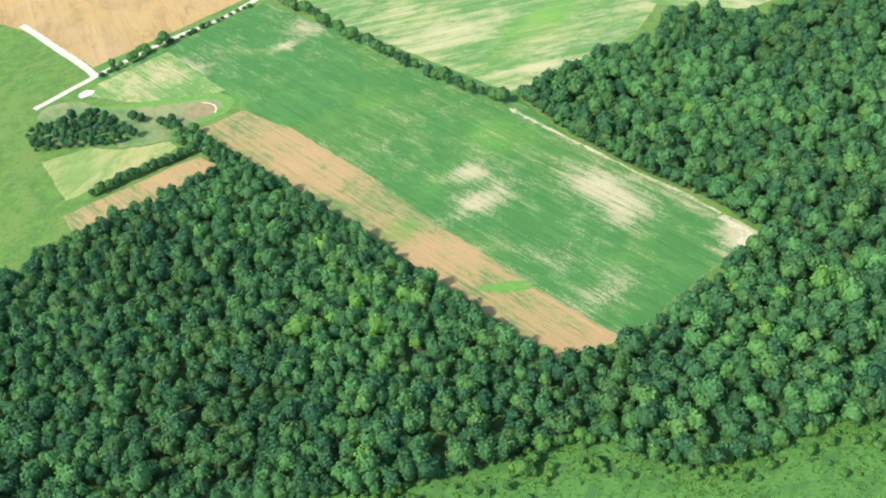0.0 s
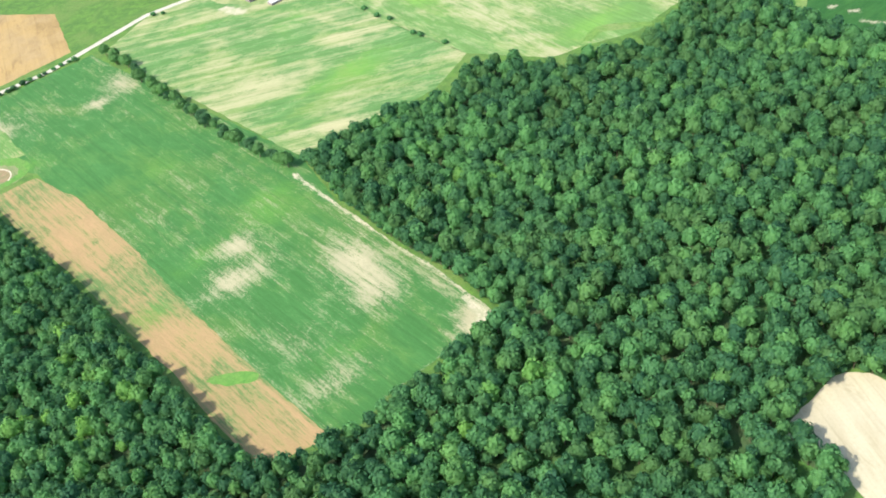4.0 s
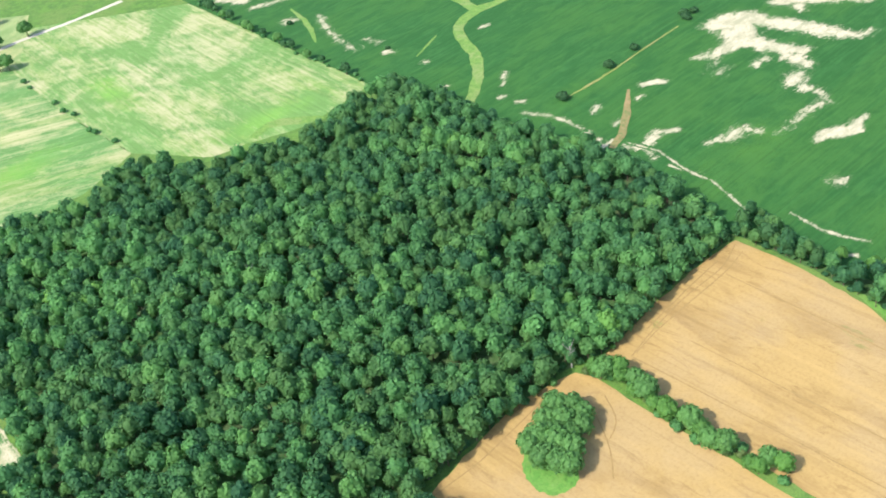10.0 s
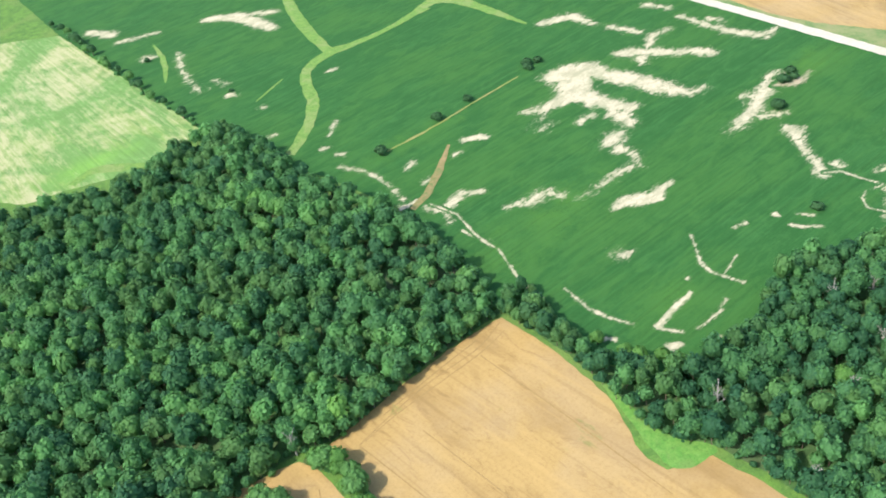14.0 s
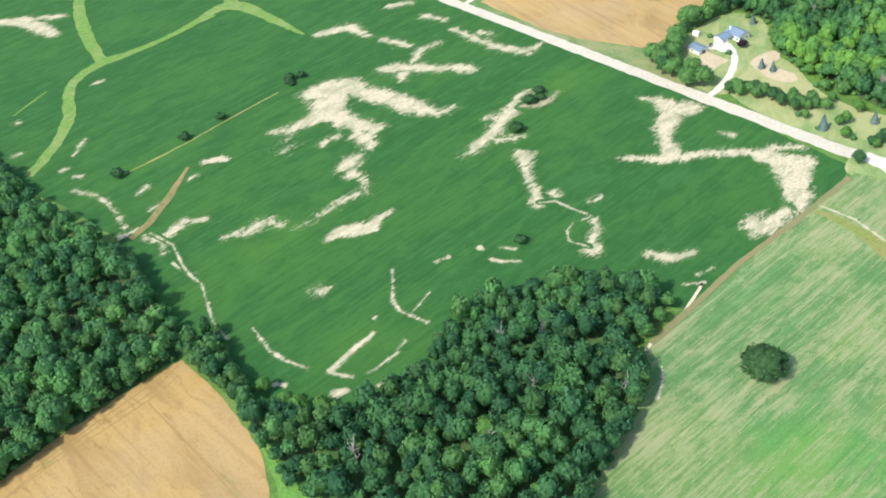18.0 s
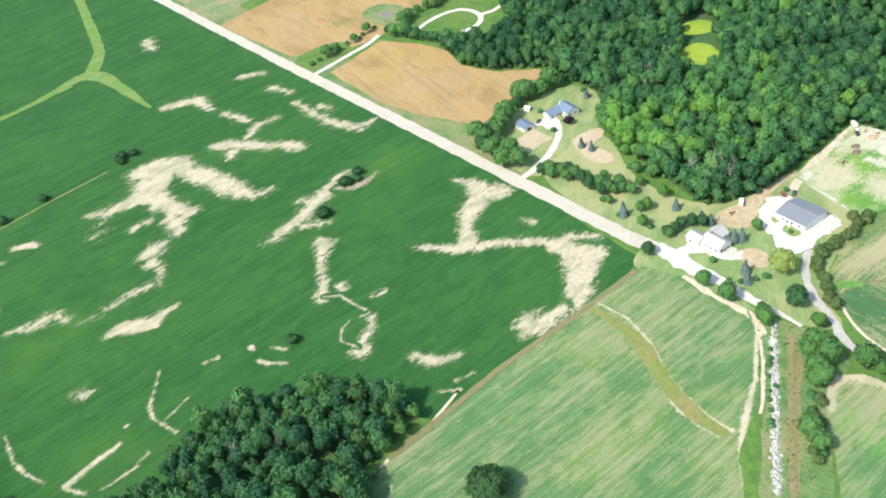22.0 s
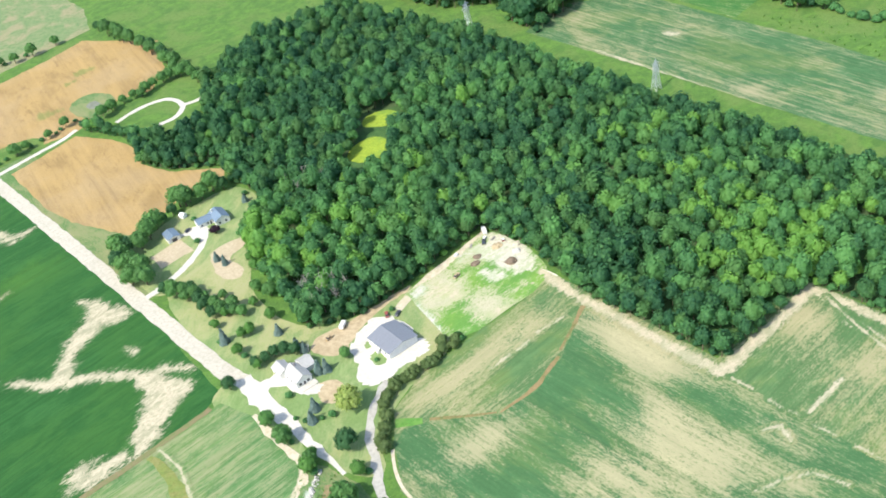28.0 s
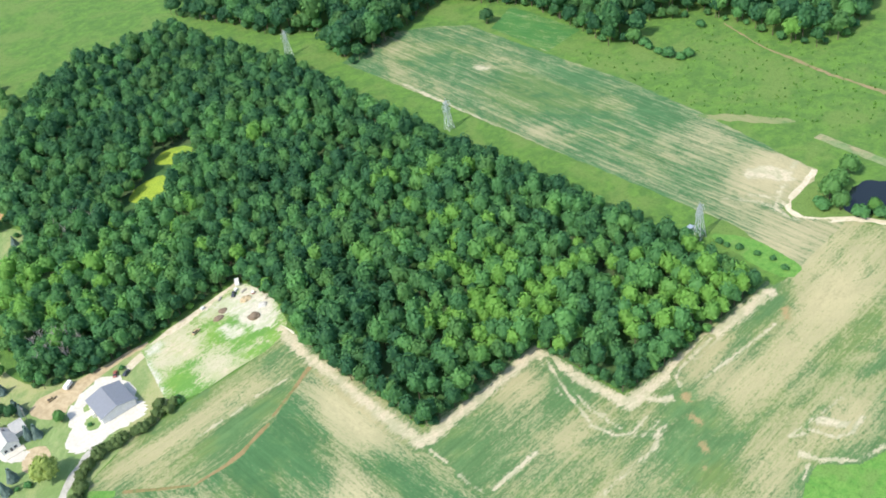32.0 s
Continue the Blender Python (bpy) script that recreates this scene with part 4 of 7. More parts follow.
sheet("garden_plot", [(991, 98), (999, 102), (1015, 99), (1010, 90), (996, 88), (999, 75), (992, 65), (984, 76), (987, 87)], 0.10, M_PLOT, "bare tan sandy ground on the lawn", "garden", 3.0)
sheet("drive_apron", [(944, -13), (956, -10), (965, -11), (968, -21), (968, -28), (973, -30), (973, -35), (968, -37), (964, -32), (962, -23), (958, -16), (952, -18), (950, -35), (949, -52), (946, -44), (946, -24)], 0.12, M_WHITE_GRAVEL, "white gravel house drive", "yard", 4.0, rough=1.1)

# ---- roads, drives, tracks
ribbon("road", [(934, 1600), (935, 703), (940, 358), (944, 199), (946, 97), (948, 5), (951, -3)], 8.6, 0.16, M_GRAVEL, "pale straight gravel country road", wobble=0.5)
ribbon("road_lane", [(951, -1, 8.6), (950, -21, 7.5), (950, -41, 6), (949, -58, 4.3), (950, -72, 3), (949, -83, 1.6)], 7.0, 0.17, M_WHITE_GRAVEL, "broken pale gravel lane end", wobble=0.8)
ribbon("road_farm", [(52, 702), (104, 716), (165, 729), (220, 730), (317, 760), (386, 754), (465, 760), (510, 756), (560, 757)], 6.0, 0.14, M_GRAVEL, "narrow pale farm road")
ribbon("road_side", [(104, 716), (101, 750), (95, 789), (84, 867)], 6.0, 0.15, M_GRAVEL, "pale side road between fields")
ribbon("driveway_blue_house", [(947, 94), (961, 95), (978, 101), (992, 109), (1000, 117), (1003, 126)], 4.2, 0.15, M_WHITE_GRAVEL, "curved white gravel driveway")
sheet("forecourt", [(993, 133), (1004, 131), (1006, 124), (1000, 115), (994, 117), (994, 125)], 0.14, M_WHITE_GRAVEL, "white gravel forecourt", "yard", 4.0)
ribbon("driveway_spur", [(1000, 124), (993, 128), (989, 133)], 3.0, 0.17, M_WHITE_GRAVEL, "short gravel spur")
ribbon("driveway_loop", [(945, 304), (976, 309), (996, 311), (1009, 317)], 4.0, 0.15, M_WHITE_GRAVEL, "pale gravel farm drive")
ribbon("driveway_ring", [(1032, 300), (1043, 304), (1059, 305), (1073, 302), (1076, 289), (1075, 277), (1065, 267), (1055, 266), (1049, 268)], 4.0, 0.15, M_WHITE_GRAVEL, "curved white gravel drive ring")
ribbon("driveway_end", [(1076, 279), (1083, 275), (1096, 279)], 4.0, 0.18, M_WHITE_GRAVEL, "white gravel drive end")
ribbon("lane", [(994, -55), (981, -61), (970, -71), (963, -85), (957, -95), (956, -95), (951, -103), (951, -121), (953, -140), (955, -161), (958, -184), (959, -199)], 3.8, 0.13, M_ASPHALT, "narrow worn grey lane with pale edges", wobble=0.7)
ribbon("yard_track", [(1028, -21), (1046, -15), (1067, -13), (1097, -10)], 4.6, 0.16, M_PATH, "gravel track from shed to yard")
ribbon("ditch", [(931, -6), (894, -8), (844, -8), (807, -12), (781, -14)], 3.0, 0.20, M_DITCH, "brown earth ditch between fields", "ditch")
ribbon("brown_verge", [(942, -83, 3.8), (928, -95, 5.2), (915, -104, 5.5), (903, -113, 4.7), (892, -120, 4.5), (869, -138, 4.1)], 5, 0.10, M_BROWN_GRASS, "strip of dry brown grass beside rubble", "grass", 0.8)
ribbon("ditch_south", [(939, -87, 1.1), (928, -95, 1.3), (915, -104, 1.5), (903, -113, 1.2), (892, -121, 1.1), (870, -138, 1)], 2.0, 0.14, M_DITCH, "brown ditch in the dry verge", "ditch")
ribbon("field_edge_track", [(942, -25, 2.5), (940, -48, 3.6), (942, -63, 4), (935, -73, 5), (924, -82, 2.1), (911, -93, 1.8), (898, -101, 1.2)], 3, 0.21, M_PATH, "pale worn track at the hay's edge", "path", 0.9)
ribbon("grass_waterway_hay", [(898, -10, 2.6), (899, -23, 5), (898, -35, 6.1), (893, -49, 7), (887, -62, 6.7), (882, -75, 7), (880, -88, 6.8), (881, -99, 4.6)], 8, 0.24, M_OLIVE_GRASS, "olive-yellow grassy waterway in the hay", "grass", 0.8)
ragged("field_path", [[(903, -10, 1), (904, -27, 1.2), (899, -45, 1.2), (890, -61, 1.1), (886, -73, 1.1), (883, -88, 1.6), (884, -99, 2.1)], [(891, -46, 0.8), (884, -62, 0.8), (878, -77, 0.8), (877, -88, 0.8), (878, -97, 1)], [(954, -16, 1.7), (953, -37, 2), (949, -56, 1.9), (935, -71, 1.8), (912, -88, 1.9), (891, -99, 3.1), (878, -107, 1.2), (864, -121, 1.2)], [(857, 3, 1.6), (897, 2, 1.3), (911, 1, 1.3)], [(776, -14, 1.1), (781, -11, 1.1), (801, -9, 0.8), (819, -7, 0.9)], [(760, -36, 1), (769, -31, 1), (774, -26, 0.8)]], 0.23, "hay_field_lone_tree", "thin pale worn path round the hay", 1.0, 0.5, 0.16, "path")
ragged("headland", [[(918, -118, 3.4), (926, -112, 5), (933, -111, 5.5), (939, -115, 6.5), (943, -124, 6.4), (943, -135, 6.3), (943, -147, 5.6), (944, -161, 4.5), (947, -180, 2.6), (947, -194, 2.1)]], 0.13, "hay_field_south", "sandy curved field headland", 1.0, 0.6, 0.35, "path", (0.54, 0.46, 0.31))
ragged("field_edge_west", [along([(297, 441), (301, 392), (306, 343), (311, 300), (313, 269), (314, 253), (306, 249), (291, 248), (266, 246), (245, 244)], 2.0), [(310, 274, 5.2), (310, 256, 8.5), (302, 252, 7)]], 0.13, "crop_field_west", "pale bare edge of the crop field", 1.0, 0.6, 0.4, "path")
ragged("field_edge_east", [along([(1089, -85), (1088, -123), (1088, -161), (1093, -162), (1125, -162), (1156, -161), (1156, -168), (1156, -186), (1157, -211), (1186, -213), (1216, -214), (1250, -216)], 6.0), [(1092, -41, 8.6), (1091, -54, 7.6), (1088, -86, 5.8)], [(1161, -202, 2.2), (1167, -220, 3.7), (1176, -225, 1.6)], [(1146, -184, 2.2), (1145, -219, 1), (1150, -229, 1.5), (1158, -227, 1.3), (1146, -233, 1), (1106, -232, 0.9)]], 0.13, "hay_field_all", "pale bare edge of hay along the woodland", 1.0, 0.6, 0.4, "path")
ribbon("field_edge_bean", [(776, -15), (785, -13), (804, -12), (824, -5)], 1.3, 0.15, M_PATH, "pale edge track by the copse", "path", 0.7)
ribbon("rusty_swale", [(1085, -89, 2.2), (1066, -97, 1.8), (1056, -101, 1.5)], 4, 0.17, M_RUST_GRASS, "rusty dry swale across the hay", "grass", 0.8)
ribbon("rusty_swale", [(1053, -103, 1.5), (1044, -105, 2.3), (1032, -109, 2.5), (1023, -108, 1.4), (1013, -107, 0.8)], 4, 0.17, M_RUST_GRASS, "rusty dry swale across the hay", "grass", 0.8)
ribbon("rusty_swale", [(1012, -106, 0.8), (1007, -102, 1.4), (996, -92, 1.6), (991, -87, 1.7)], 4, 0.17, M_RUST_GRASS, "rusty dry swale across the hay", "grass", 0.6)
ribbon("lane_edge_path", [(970, -88), (964, -96), (960, -105), (958, -121), (960, -143), (962, -172)], 1.4, 0.13, M_PATH, "thin pale path along the lane", "path")
ribbon("far_track", [(1377, -165, 5.8), (1375, -184, 6.4), (1372, -216, 6)], 6, 0.08, M_LAWN, "old pale grass track", "path")
ribbon("dry_meadow_line", [(1470, -42, 1), (1452, -84, 1.6), (1449, -102, 2.6), (1443, -128, 3), (1438, -172, 3), (1434, -230, 3)], 4, 0.08, M_BROWN_GRASS, "dry pinkish grass line across the meadow", "grass", 1.2)
ribbon("dry_margin", [(1360, -100, 2), (1368, -117, 7), (1376, -133, 8), (1384, -148, 4)], 6, 0.085, M_ROUGH, "rough weeds on the hay's margin", "grass", 1.5)
ribbon("pond_path", [(1347, -181), (1334, -184), (1311, -185), (1305, -193), (1308, -204), (1320, -217), (1327, -233)], 3.5, 0.13, M_PATH, "pale path beside the pond", "path", 0.8)

# ---- grass waterways, rusty strip and failed patches in the bean field
for k, line in enumerate(([(636, 341, 6.5), (650, 352, 7.5), (667, 369, 8.2), (682, 391, 8.6), (689, 412, 8.4), (695, 428, 8.0), (706, 441, 8.6), (719, 446, 10.5), (732, 449, 11.5), (746, 445, 8.2), (766, 444, 6.6), (787, 446, 6.4), (805, 450, 7.4), (819, 452, 11)],
                          [(729, 447, 7.5), (734, 482, 9.5), (741, 513, 10), (752, 552, 9.5), (766, 589, 8)], [(805, 450, 6), (818, 455, 9), (832, 459, 14), (841, 447, 14), (843, 423, 9.5), (844, 392, 7.5), (845, 362, 2)], [(835, 452, 9), (844, 466, 12), (857, 487, 9), (869, 532, 8.5), (881, 582, 8), (892, 629, 8)],
                          [(644, 589, 1.6), (639, 556, 4.5), (632, 534, 4.4), (623, 513, 1.4)], [(655, 425, 1.0), (668, 432, 2.4), (684, 440, 1.2)])):
    ribbon("grass_waterway", line, 6, 0.19 + 0.004 * k, M_SWALE, "light green grassy waterway through the beans", "grass", 0.6)
ribbon("grass_balk", [(678, 295, 1.2), (700, 295, 2.2), (725, 297, 1.6), (747, 300, 1.2), (789, 304, 1.4)], 2, 0.2, M_OLIVE_GRASS, "thin olive grass balk between bushes", "grass", 0.8)
ribbon("rusty_strip", [(708, 271, 1.9), (688, 253, 5), (666, 236, 5.1), (654, 232, 3.8)], 5, 0.20, M_RUST_GRASS, "rusty weedy strip in the beans", "grass")
ragged("sandy_bare_patches", [
    [(762, 263, 3.9), (770, 259, 7.7), (786, 257, 12.7), (798, 260, 21.8), (811, 274, 29.8), (822, 276, 22.9), (824, 261, 15.3), (828, 248, 16.9), (832, 234, 16.6), (834, 222, 17.2), (835, 210, 12.1), (839, 202, 6.5), (850, 200, 2.8)], [(796, 253, 17.6), (800, 232, 14.1), (804, 220, 12), (807, 218, 4.6)], [(795, 217, 12.8), (793, 207, 8.9), (789, 203, 3.5)],
    [(802, 284, 15.6), (818, 286, 10.6), (824, 286, 4.3)], [(775, 229, 1.8), (785, 229, 2.3)], [(753, 244, 5.5), (761, 247, 3.7), (766, 250, 1.9)], [(769, 197, 10.2), (774, 200, 12.1), (780, 201, 4.3)], [(768, 189, 8.4), (769, 182, 3.3), (766, 174, 1.2), (763, 167, 0.8)], [(760, 172, 3.2), (753, 172, 2.8), (744, 171, 2), (721, 171, 1.2)]], 0.12, "bean_field", "pale sandy hook-shaped patches in the bean rows")
ragged("sandy_bare_patches", [
    [(850, 274, 4.3), (857, 268, 10.6), (865, 260, 8.4), (873, 246, 7.2), (883, 235, 8.2), (885, 229, 8.1)], [(855, 258, 6.2), (851, 254, 3.1)], [(864, 263, 4.4), (883, 275, 4), (897, 274, 2.3)], [(875, 309, 4.2), (881, 285, 2.3)],
    [(852, 352, 5), (871, 344, 9.5), (872, 322, 3.7)], [(914, 282, 2.9), (914, 254, 3.9), (916, 234, 6), (923, 215, 5.3), (936, 217, 1.6)], [(922, 260, 4), (925, 255, 2.8)], [(915, 313, 5), (920, 296, 3.6)], [(909, 347, 3.3), (922, 340, 3.3)]], 0.12, "bean_field", "pale sandy bare patches in the far bean rows", 1.2)
ragged("sandy_bare_patches", [
    [(820, 155, 2.5), (828, 156, 7.5), (841, 159, 9.4), (855, 166, 8.8), (867, 170, 11.6), (876, 173, 9.1)], [(854, 176, 2.7), (859, 175, 4.5)], [(880, 178, 3.7), (888, 178, 3.7), (893, 174, 2.3)], [(842, 153, 2.5), (849, 148, 3.4), (854, 145, 1.7)]], 0.12, "bean_field", "slanting sandy patch beside bushes")
ragged("sandy_bare_patches", [
    [(842, 136, 3.3), (841, 129, 10.4), (835, 122, 4.7), (829, 113, 2.3), (827, 108, 3), (822, 100, 4.4), (816, 92, 5)], [(828, 93, 3.7), (828, 91, 3.6)], [(826, 63, 3.4), (821, 56, 4), (813, 52, 5.3), (809, 47, 9.7)], [(835, 74, 3.3), (840, 72, 2.5)], [(824, 26, 2.9), (828, 16, 4.4), (838, 11, 2.2)]], 0.12, "bean_field", "pale sandy bare patches near the copse", 1.05, fray=0.6)
ragged("wheel_scars", [
    [(818, 92, 1.1), (824, 87, 1.1), (825, 76, 1.1), (827, 66, 1)], [(827, 65, 0.8), (818, 68, 0.8), (811, 66, 1), (806, 59, 1), (809, 50, 1)], [(753, 95, 1.3), (759, 94, 2)], [(774, 88, 2.7), (774, 86, 2)], [(781, 80, 1.7), (785, 74, 1.7)], [(772, 77, 2), (775, 71, 2.9), (780, 66, 1.6)]], 0.12, "bean_field", "thin curved sandy wheel scars by the copse", 1.0, 0.6, 0.25)
ragged("sandy_bare_patches", [
    [(726, 151, 2.2), (734, 151, 8.9), (741, 146, 11.9), (748, 142, 9.6), (755, 145, 6.8), (763, 146, 3)], [(660, 226, 3.7), (666, 218, 7.4), (681, 223, 6.3), (691, 216, 2.9)], [(666, 218, 4.9), (661, 206, 3.2)], [(718, 268, 4.3), (725, 264, 5.7), (728, 260, 2.9)]], 0.12, "bean_field", "smooth-edged sandy patch in the beans", 1.0, 0.8, 0.5)
ragged("sandy_scars", [
    [(677, 72, 3.2), (690, 75, 3.3), (703, 77, 1.2)], [(676, 71, 1.4), (681, 62, 1.1)], [(687, 59, 0.9), (701, 59, 1.2), (710, 63, 0.9)], [(666, 121, 1), (664, 102, 1.2), (666, 91, 1.2), (670, 81, 0.9)], [(671, 59, 5), (675, 57, 2.5)], [(686, 50, 1.9), (690, 49, 1.7)], [(655, 83, 2), (658, 79, 2)], [(661, 195, 1.2), (665, 175, 1.5)],
    [(709, 85, 1.6), (710, 85, 1.3)], [(722, 88, 1.9), (720, 80, 1.3), (724, 65, 1.5)], [(721, 87, 0.8), (735, 106, 0.8)], [(723, 75, 0.8), (737, 80, 0.8)], [(818, 0, 0.9), (825, -5, 1.2)], [(827, 0, 1.2), (836, -2, 0.9)]], 0.12, "bean_field", "pale sandy scars in the near bean rows", 1.1, 0.6, 0.25)
ragged("sandy_washout", [
    [(924, 121, 3.5), (929, 113, 7.7), (927, 101, 16.7), (932, 95, 15), (936, 92, 8.3)], [(919, 97, 14), (909, 91, 10.4), (903, 86, 7.9), (897, 78, 9.3), (891, 70, 11.3)], [(871, 91, 2.3), (879, 81, 4.6), (886, 71, 9), (898, 63, 7.5), (911, 52, 6), (918, 43, 6.6), (921, 33, 10.9), (922, 24, 17.8)],
    [(929, 36, 4.4), (938, 26, 5.1)], [(922, 20, 22), (912, 11, 15.1), (903, 2, 12.6), (896, -3, 5.9)], [(931, 18, 5), (930, 14, 2.8)], [(869, 5, 5.7), (875, 7, 6.5), (879, 7, 2.6)], [(866, 0, 4.4), (873, -2, 8.2), (883, -1, 10.9), (891, -1, 6.5)], [(924, 63, 2.7), (926, 59, 3.1)]], 0.12, "bean_field", "broad pale sandy washout in the beans", 1.0, 0.8, 0.6)
ragged("edge_path", [[(664, 228, 1.0), (668, 209, 1.3), (664, 190, 1.1), (663, 178, 1.3), (664, 169, 1.0), (655, 140, 0.9), (654, 123, 0.8)]], 0.12, "bean_field", "thin pale path along the woodland edge", 1.0, 0.5, 0.22, "path")
ragged("speckled_bare_patch", [[(690, 193, 2.4), (703, 188, 8), (714, 189, 7.3), (716, 180, 3.2)], [(702, 120, 6.1), (704, 120, 4.1)], [(753, 240, 2.3), (763, 242, 2.4)]], 0.12, "bean_field", "speckled thin patch in the beans", 0.8)
ragged("sandy_triangles", [[(675, 268, 1.4), (682, 272, 3.7)], [(646, 239, 2.9), (654, 237, 2.9), (660, 237, 2.1)], [(650, 303, 1.5), (658, 285, 1.4), (659, 264, 1.3), (656, 243, 1.7)], [(703, 259, 1.9), (706, 259, 1.9)], [(673, 248, 2.2), (678, 249, 2.2)],
    [(646, 451, 5.1), (649, 447, 3.2)], [(637, 373, 2.2), (642, 372, 2.8)], [(654, 330, 3.1), (656, 329, 2.1)], [(656, 318, 2), (659, 314, 2)], [(654, 413, 3), (656, 413, 2.4)], [(712, 422, 2.6), (717, 420, 2.6)], [(650, 483, 2.7), (650, 474, 2.7)], [(637, 486, 2), (640, 473, 2)], [(664, 340, 1.6), (677, 354, 1.7)]], 0.12, "bean_field", "small white sandy triangles in the beans", 1.15, fray=0.5)
ragged("sandy_bare_patches", [[(696, 596, 7.5), (714, 579, 11.5), (722, 532, 9.2)], [(726, 571, 5.7), (740, 557, 4.8)], [(617, 667, 8), (628, 643, 7.8)], [(626, 622, 3.3), (656, 611, 3.3)], [(629, 570, 6.2), (634, 567, 4.6)], [(772, 585, 6), (760, 587, 4.3)], [(892, 475, 7.1), (888, 456, 5.4)], [(651, 555, 1.5), (639, 518, 1.4), (634, 475, 1.3)], [(650, 481, 2), (652, 471, 2)]], 0.12, "bean_field", "pale sandy bare patches in the farthest beans", 1.35)
ragged("brown_scar", [[(877, 167, 5.4), (884, 163, 6.3), (893, 163, 4.5), (901, 164, 1.8)]], 0.13, "bean_field", "brown bare scar beside bushes", 1.0, 0.7, 0.5, bare=(0.42, 0.35, 0.24))
ragged("field_edge_far", [[(1289, 81, 2.3), (1287, 32, 2.1), (1284, -15, 2.4), (1281, -57, 2.2), (1279, -94, 2.5), (1281, -136, 1.9), (1282, -165, 1.8)], [(1326, -158, 9), (1331, -163, 14), (1333, -170, 12), (1332, -176, 5)], [(1300, -160, 1.0), (1307, -176, 1.2), (1305, -192, 1.4), (1312, -207, 1.2)], [(1309, -168, 0.9), (1315, -180, 1.0), (1309, -190, 1.2)], [(1348, -170, 1.6), (1321, -178, 1.9), (1306, -184, 2.2), (1304, -197, 2.1)], [(1334, 56, 5.7), (1335, 50, 5.7)]], 0.12, "hay_field_far", "pale worn edge and bald spot of the far hay", 1.0, 0.7, 0.4, "path")
ragged("farm_bare_patch", [[(369, 710, 8.3), (371, 697, 13.1), (375, 688, 8.1)]], 0.12, "hay_field_west", "bare sandy patch below the barn", 1.0, 0.7, 0.6)
ragged("yard_dirt", [[(1085, -17, 6), (1089, -25, 15), (1092, -34, 20), (1090, -43, 14)], [(1074, -34, 5.8), (1076, -41, 7.1)], [(1073, -17, 3), (1085, -16, 4.6)], [(1097, -12, 6), (1098, -24, 10)]], 0.12, "yard_grass", "bare pale earth yard corner", 1.25, 0.6, 0.6, "yard", (0.62, 0.57, 0.45))
ragged("yard_bare_earth", [[(1047, -20, 7.9), (1051, -31, 10.5), (1056, -38, 5.5)], [(1049, -56, 4.6), (1058, -59, 4.6), (1064, -65, 3)], [(1070, -55, 3.4), (1082, -58, 2.8)]], 0.12, "yard_grass", "bare pale earth showing through thin grass", 1.2, cell=0.6)
ragged("gravel_patch", [[(1035, -25, 5), (1032, -33, 8), (1030, -41, 8), (1030, -48, 4)], [(1040, -20, 3), (1046, -18, 4)]], 0.12, "yard_grass", "white gravel scattered beside the shed", 1.0, 0.5, 0.5, "yard", (0.64, 0.60, 0.51))
ragged("rubble_line", [[(935, -79, 2.7), (923, -89, 2.6), (910, -99, 2.2), (898, -108, 1.9), (888, -116, 2.1), (872, -128, 1.7)]], 0.16, "rough_verge", "white rubble along the ditch", 1.0, 0.5, 0.35, "rubble", (0.68, 0.66, 0.61))
ragged("hay_scars", [[(1088, -167, 1.1), (1088, -177, 1)], [(1087, -185, 1), (1087, -191, 1)], [(1087, -195, 0.8), (1087, -198, 0.8)], [(1086, -205, 0.8), (1087, -213, 0.8)], [(1087, -222, 0.8), (1087, -230, 0.8)], [(1091, -200, 2), (1102, -200, 2.3), (1114, -200, 2.1)]], 0.12, "hay_field_all", "dashes of bare earth in the hay", 1.0, cell=0.5, fray=0.22)
ragged("hay_scars", [[(1189, -226, 1.1), (1233, -230, 1.4)], [(1183, -268, 1.4), (1189, -272, 1.2)], [(1184, -268, 0.8), (1212, -272, 0.8)], [(1178, -276, 3.7), (1180, -282, 2.3), (1188, -292, 1.1), (1201, -296, 0.9)], [(1168, -282, 0.9), (1175, -280, 1.2)], [(1139, -211, 1), (1142, -220, 1), (1148, -226, 1), (1158, -226, 1)], [(1197, -272, 4.9), (1201, -281, 3.4)]], 0.12, "hay_field_all", "curved bare wheel scars in the hay", 1.0, cell=0.5, fray=0.22)
ragged("hay_scars", [[(1029, -85, 1.0), (1040, -85.5, 1.4)], [(1044, -86, 1.2), (1052, -86, 1.2)], [(1058, -85, 1.4), (1074, -87, 1.2)], [(1072, -192, 1.4), (1078, -196, 2.2), (1074, -203, 1.2)], [(1046, -207, 0.9), (1057, -211, 1.1), (1066, -217, 1.1), (1069, -229, 0.9)], [(1177, -222, 0.9), (1182, -216, 1.2), (1187, -215, 1.2), (1209, -214, 1.6)], [(1155, -169, 1.0), (1147, -186, 1.0), (1139, -208, 1.4), (1141, -218, 1.6), (1146, -222, 1.4), (1156, -221, 1.2)], [(1190, -271, 1.2), (1193, -281, 1.4), (1199, -284, 1.2), (1208, -283, 1.0)]], 0.13, "hay_field_all", "thin pale wheel marks curving over the hay", 1.0, cell=0.5, fray=0.22)
ragged("brown_spots", [[(1175, -226, 3.0), (1174, -229, 2.0)], [(1168, -234, 2.0), (1167, -239, 2.6)], [(1159, -245, 2.8), (1157, -249, 2.0)], [(1150, -253, 1.6)], [(1244, -228, 4.0), (1240, -231, 3.0)]], 0.13, "hay_field_east", "rusty brown spots along a wet swale", 1.0, cell=0.5, fray=0.4, bare=(0.36, 0.27, 0.13))
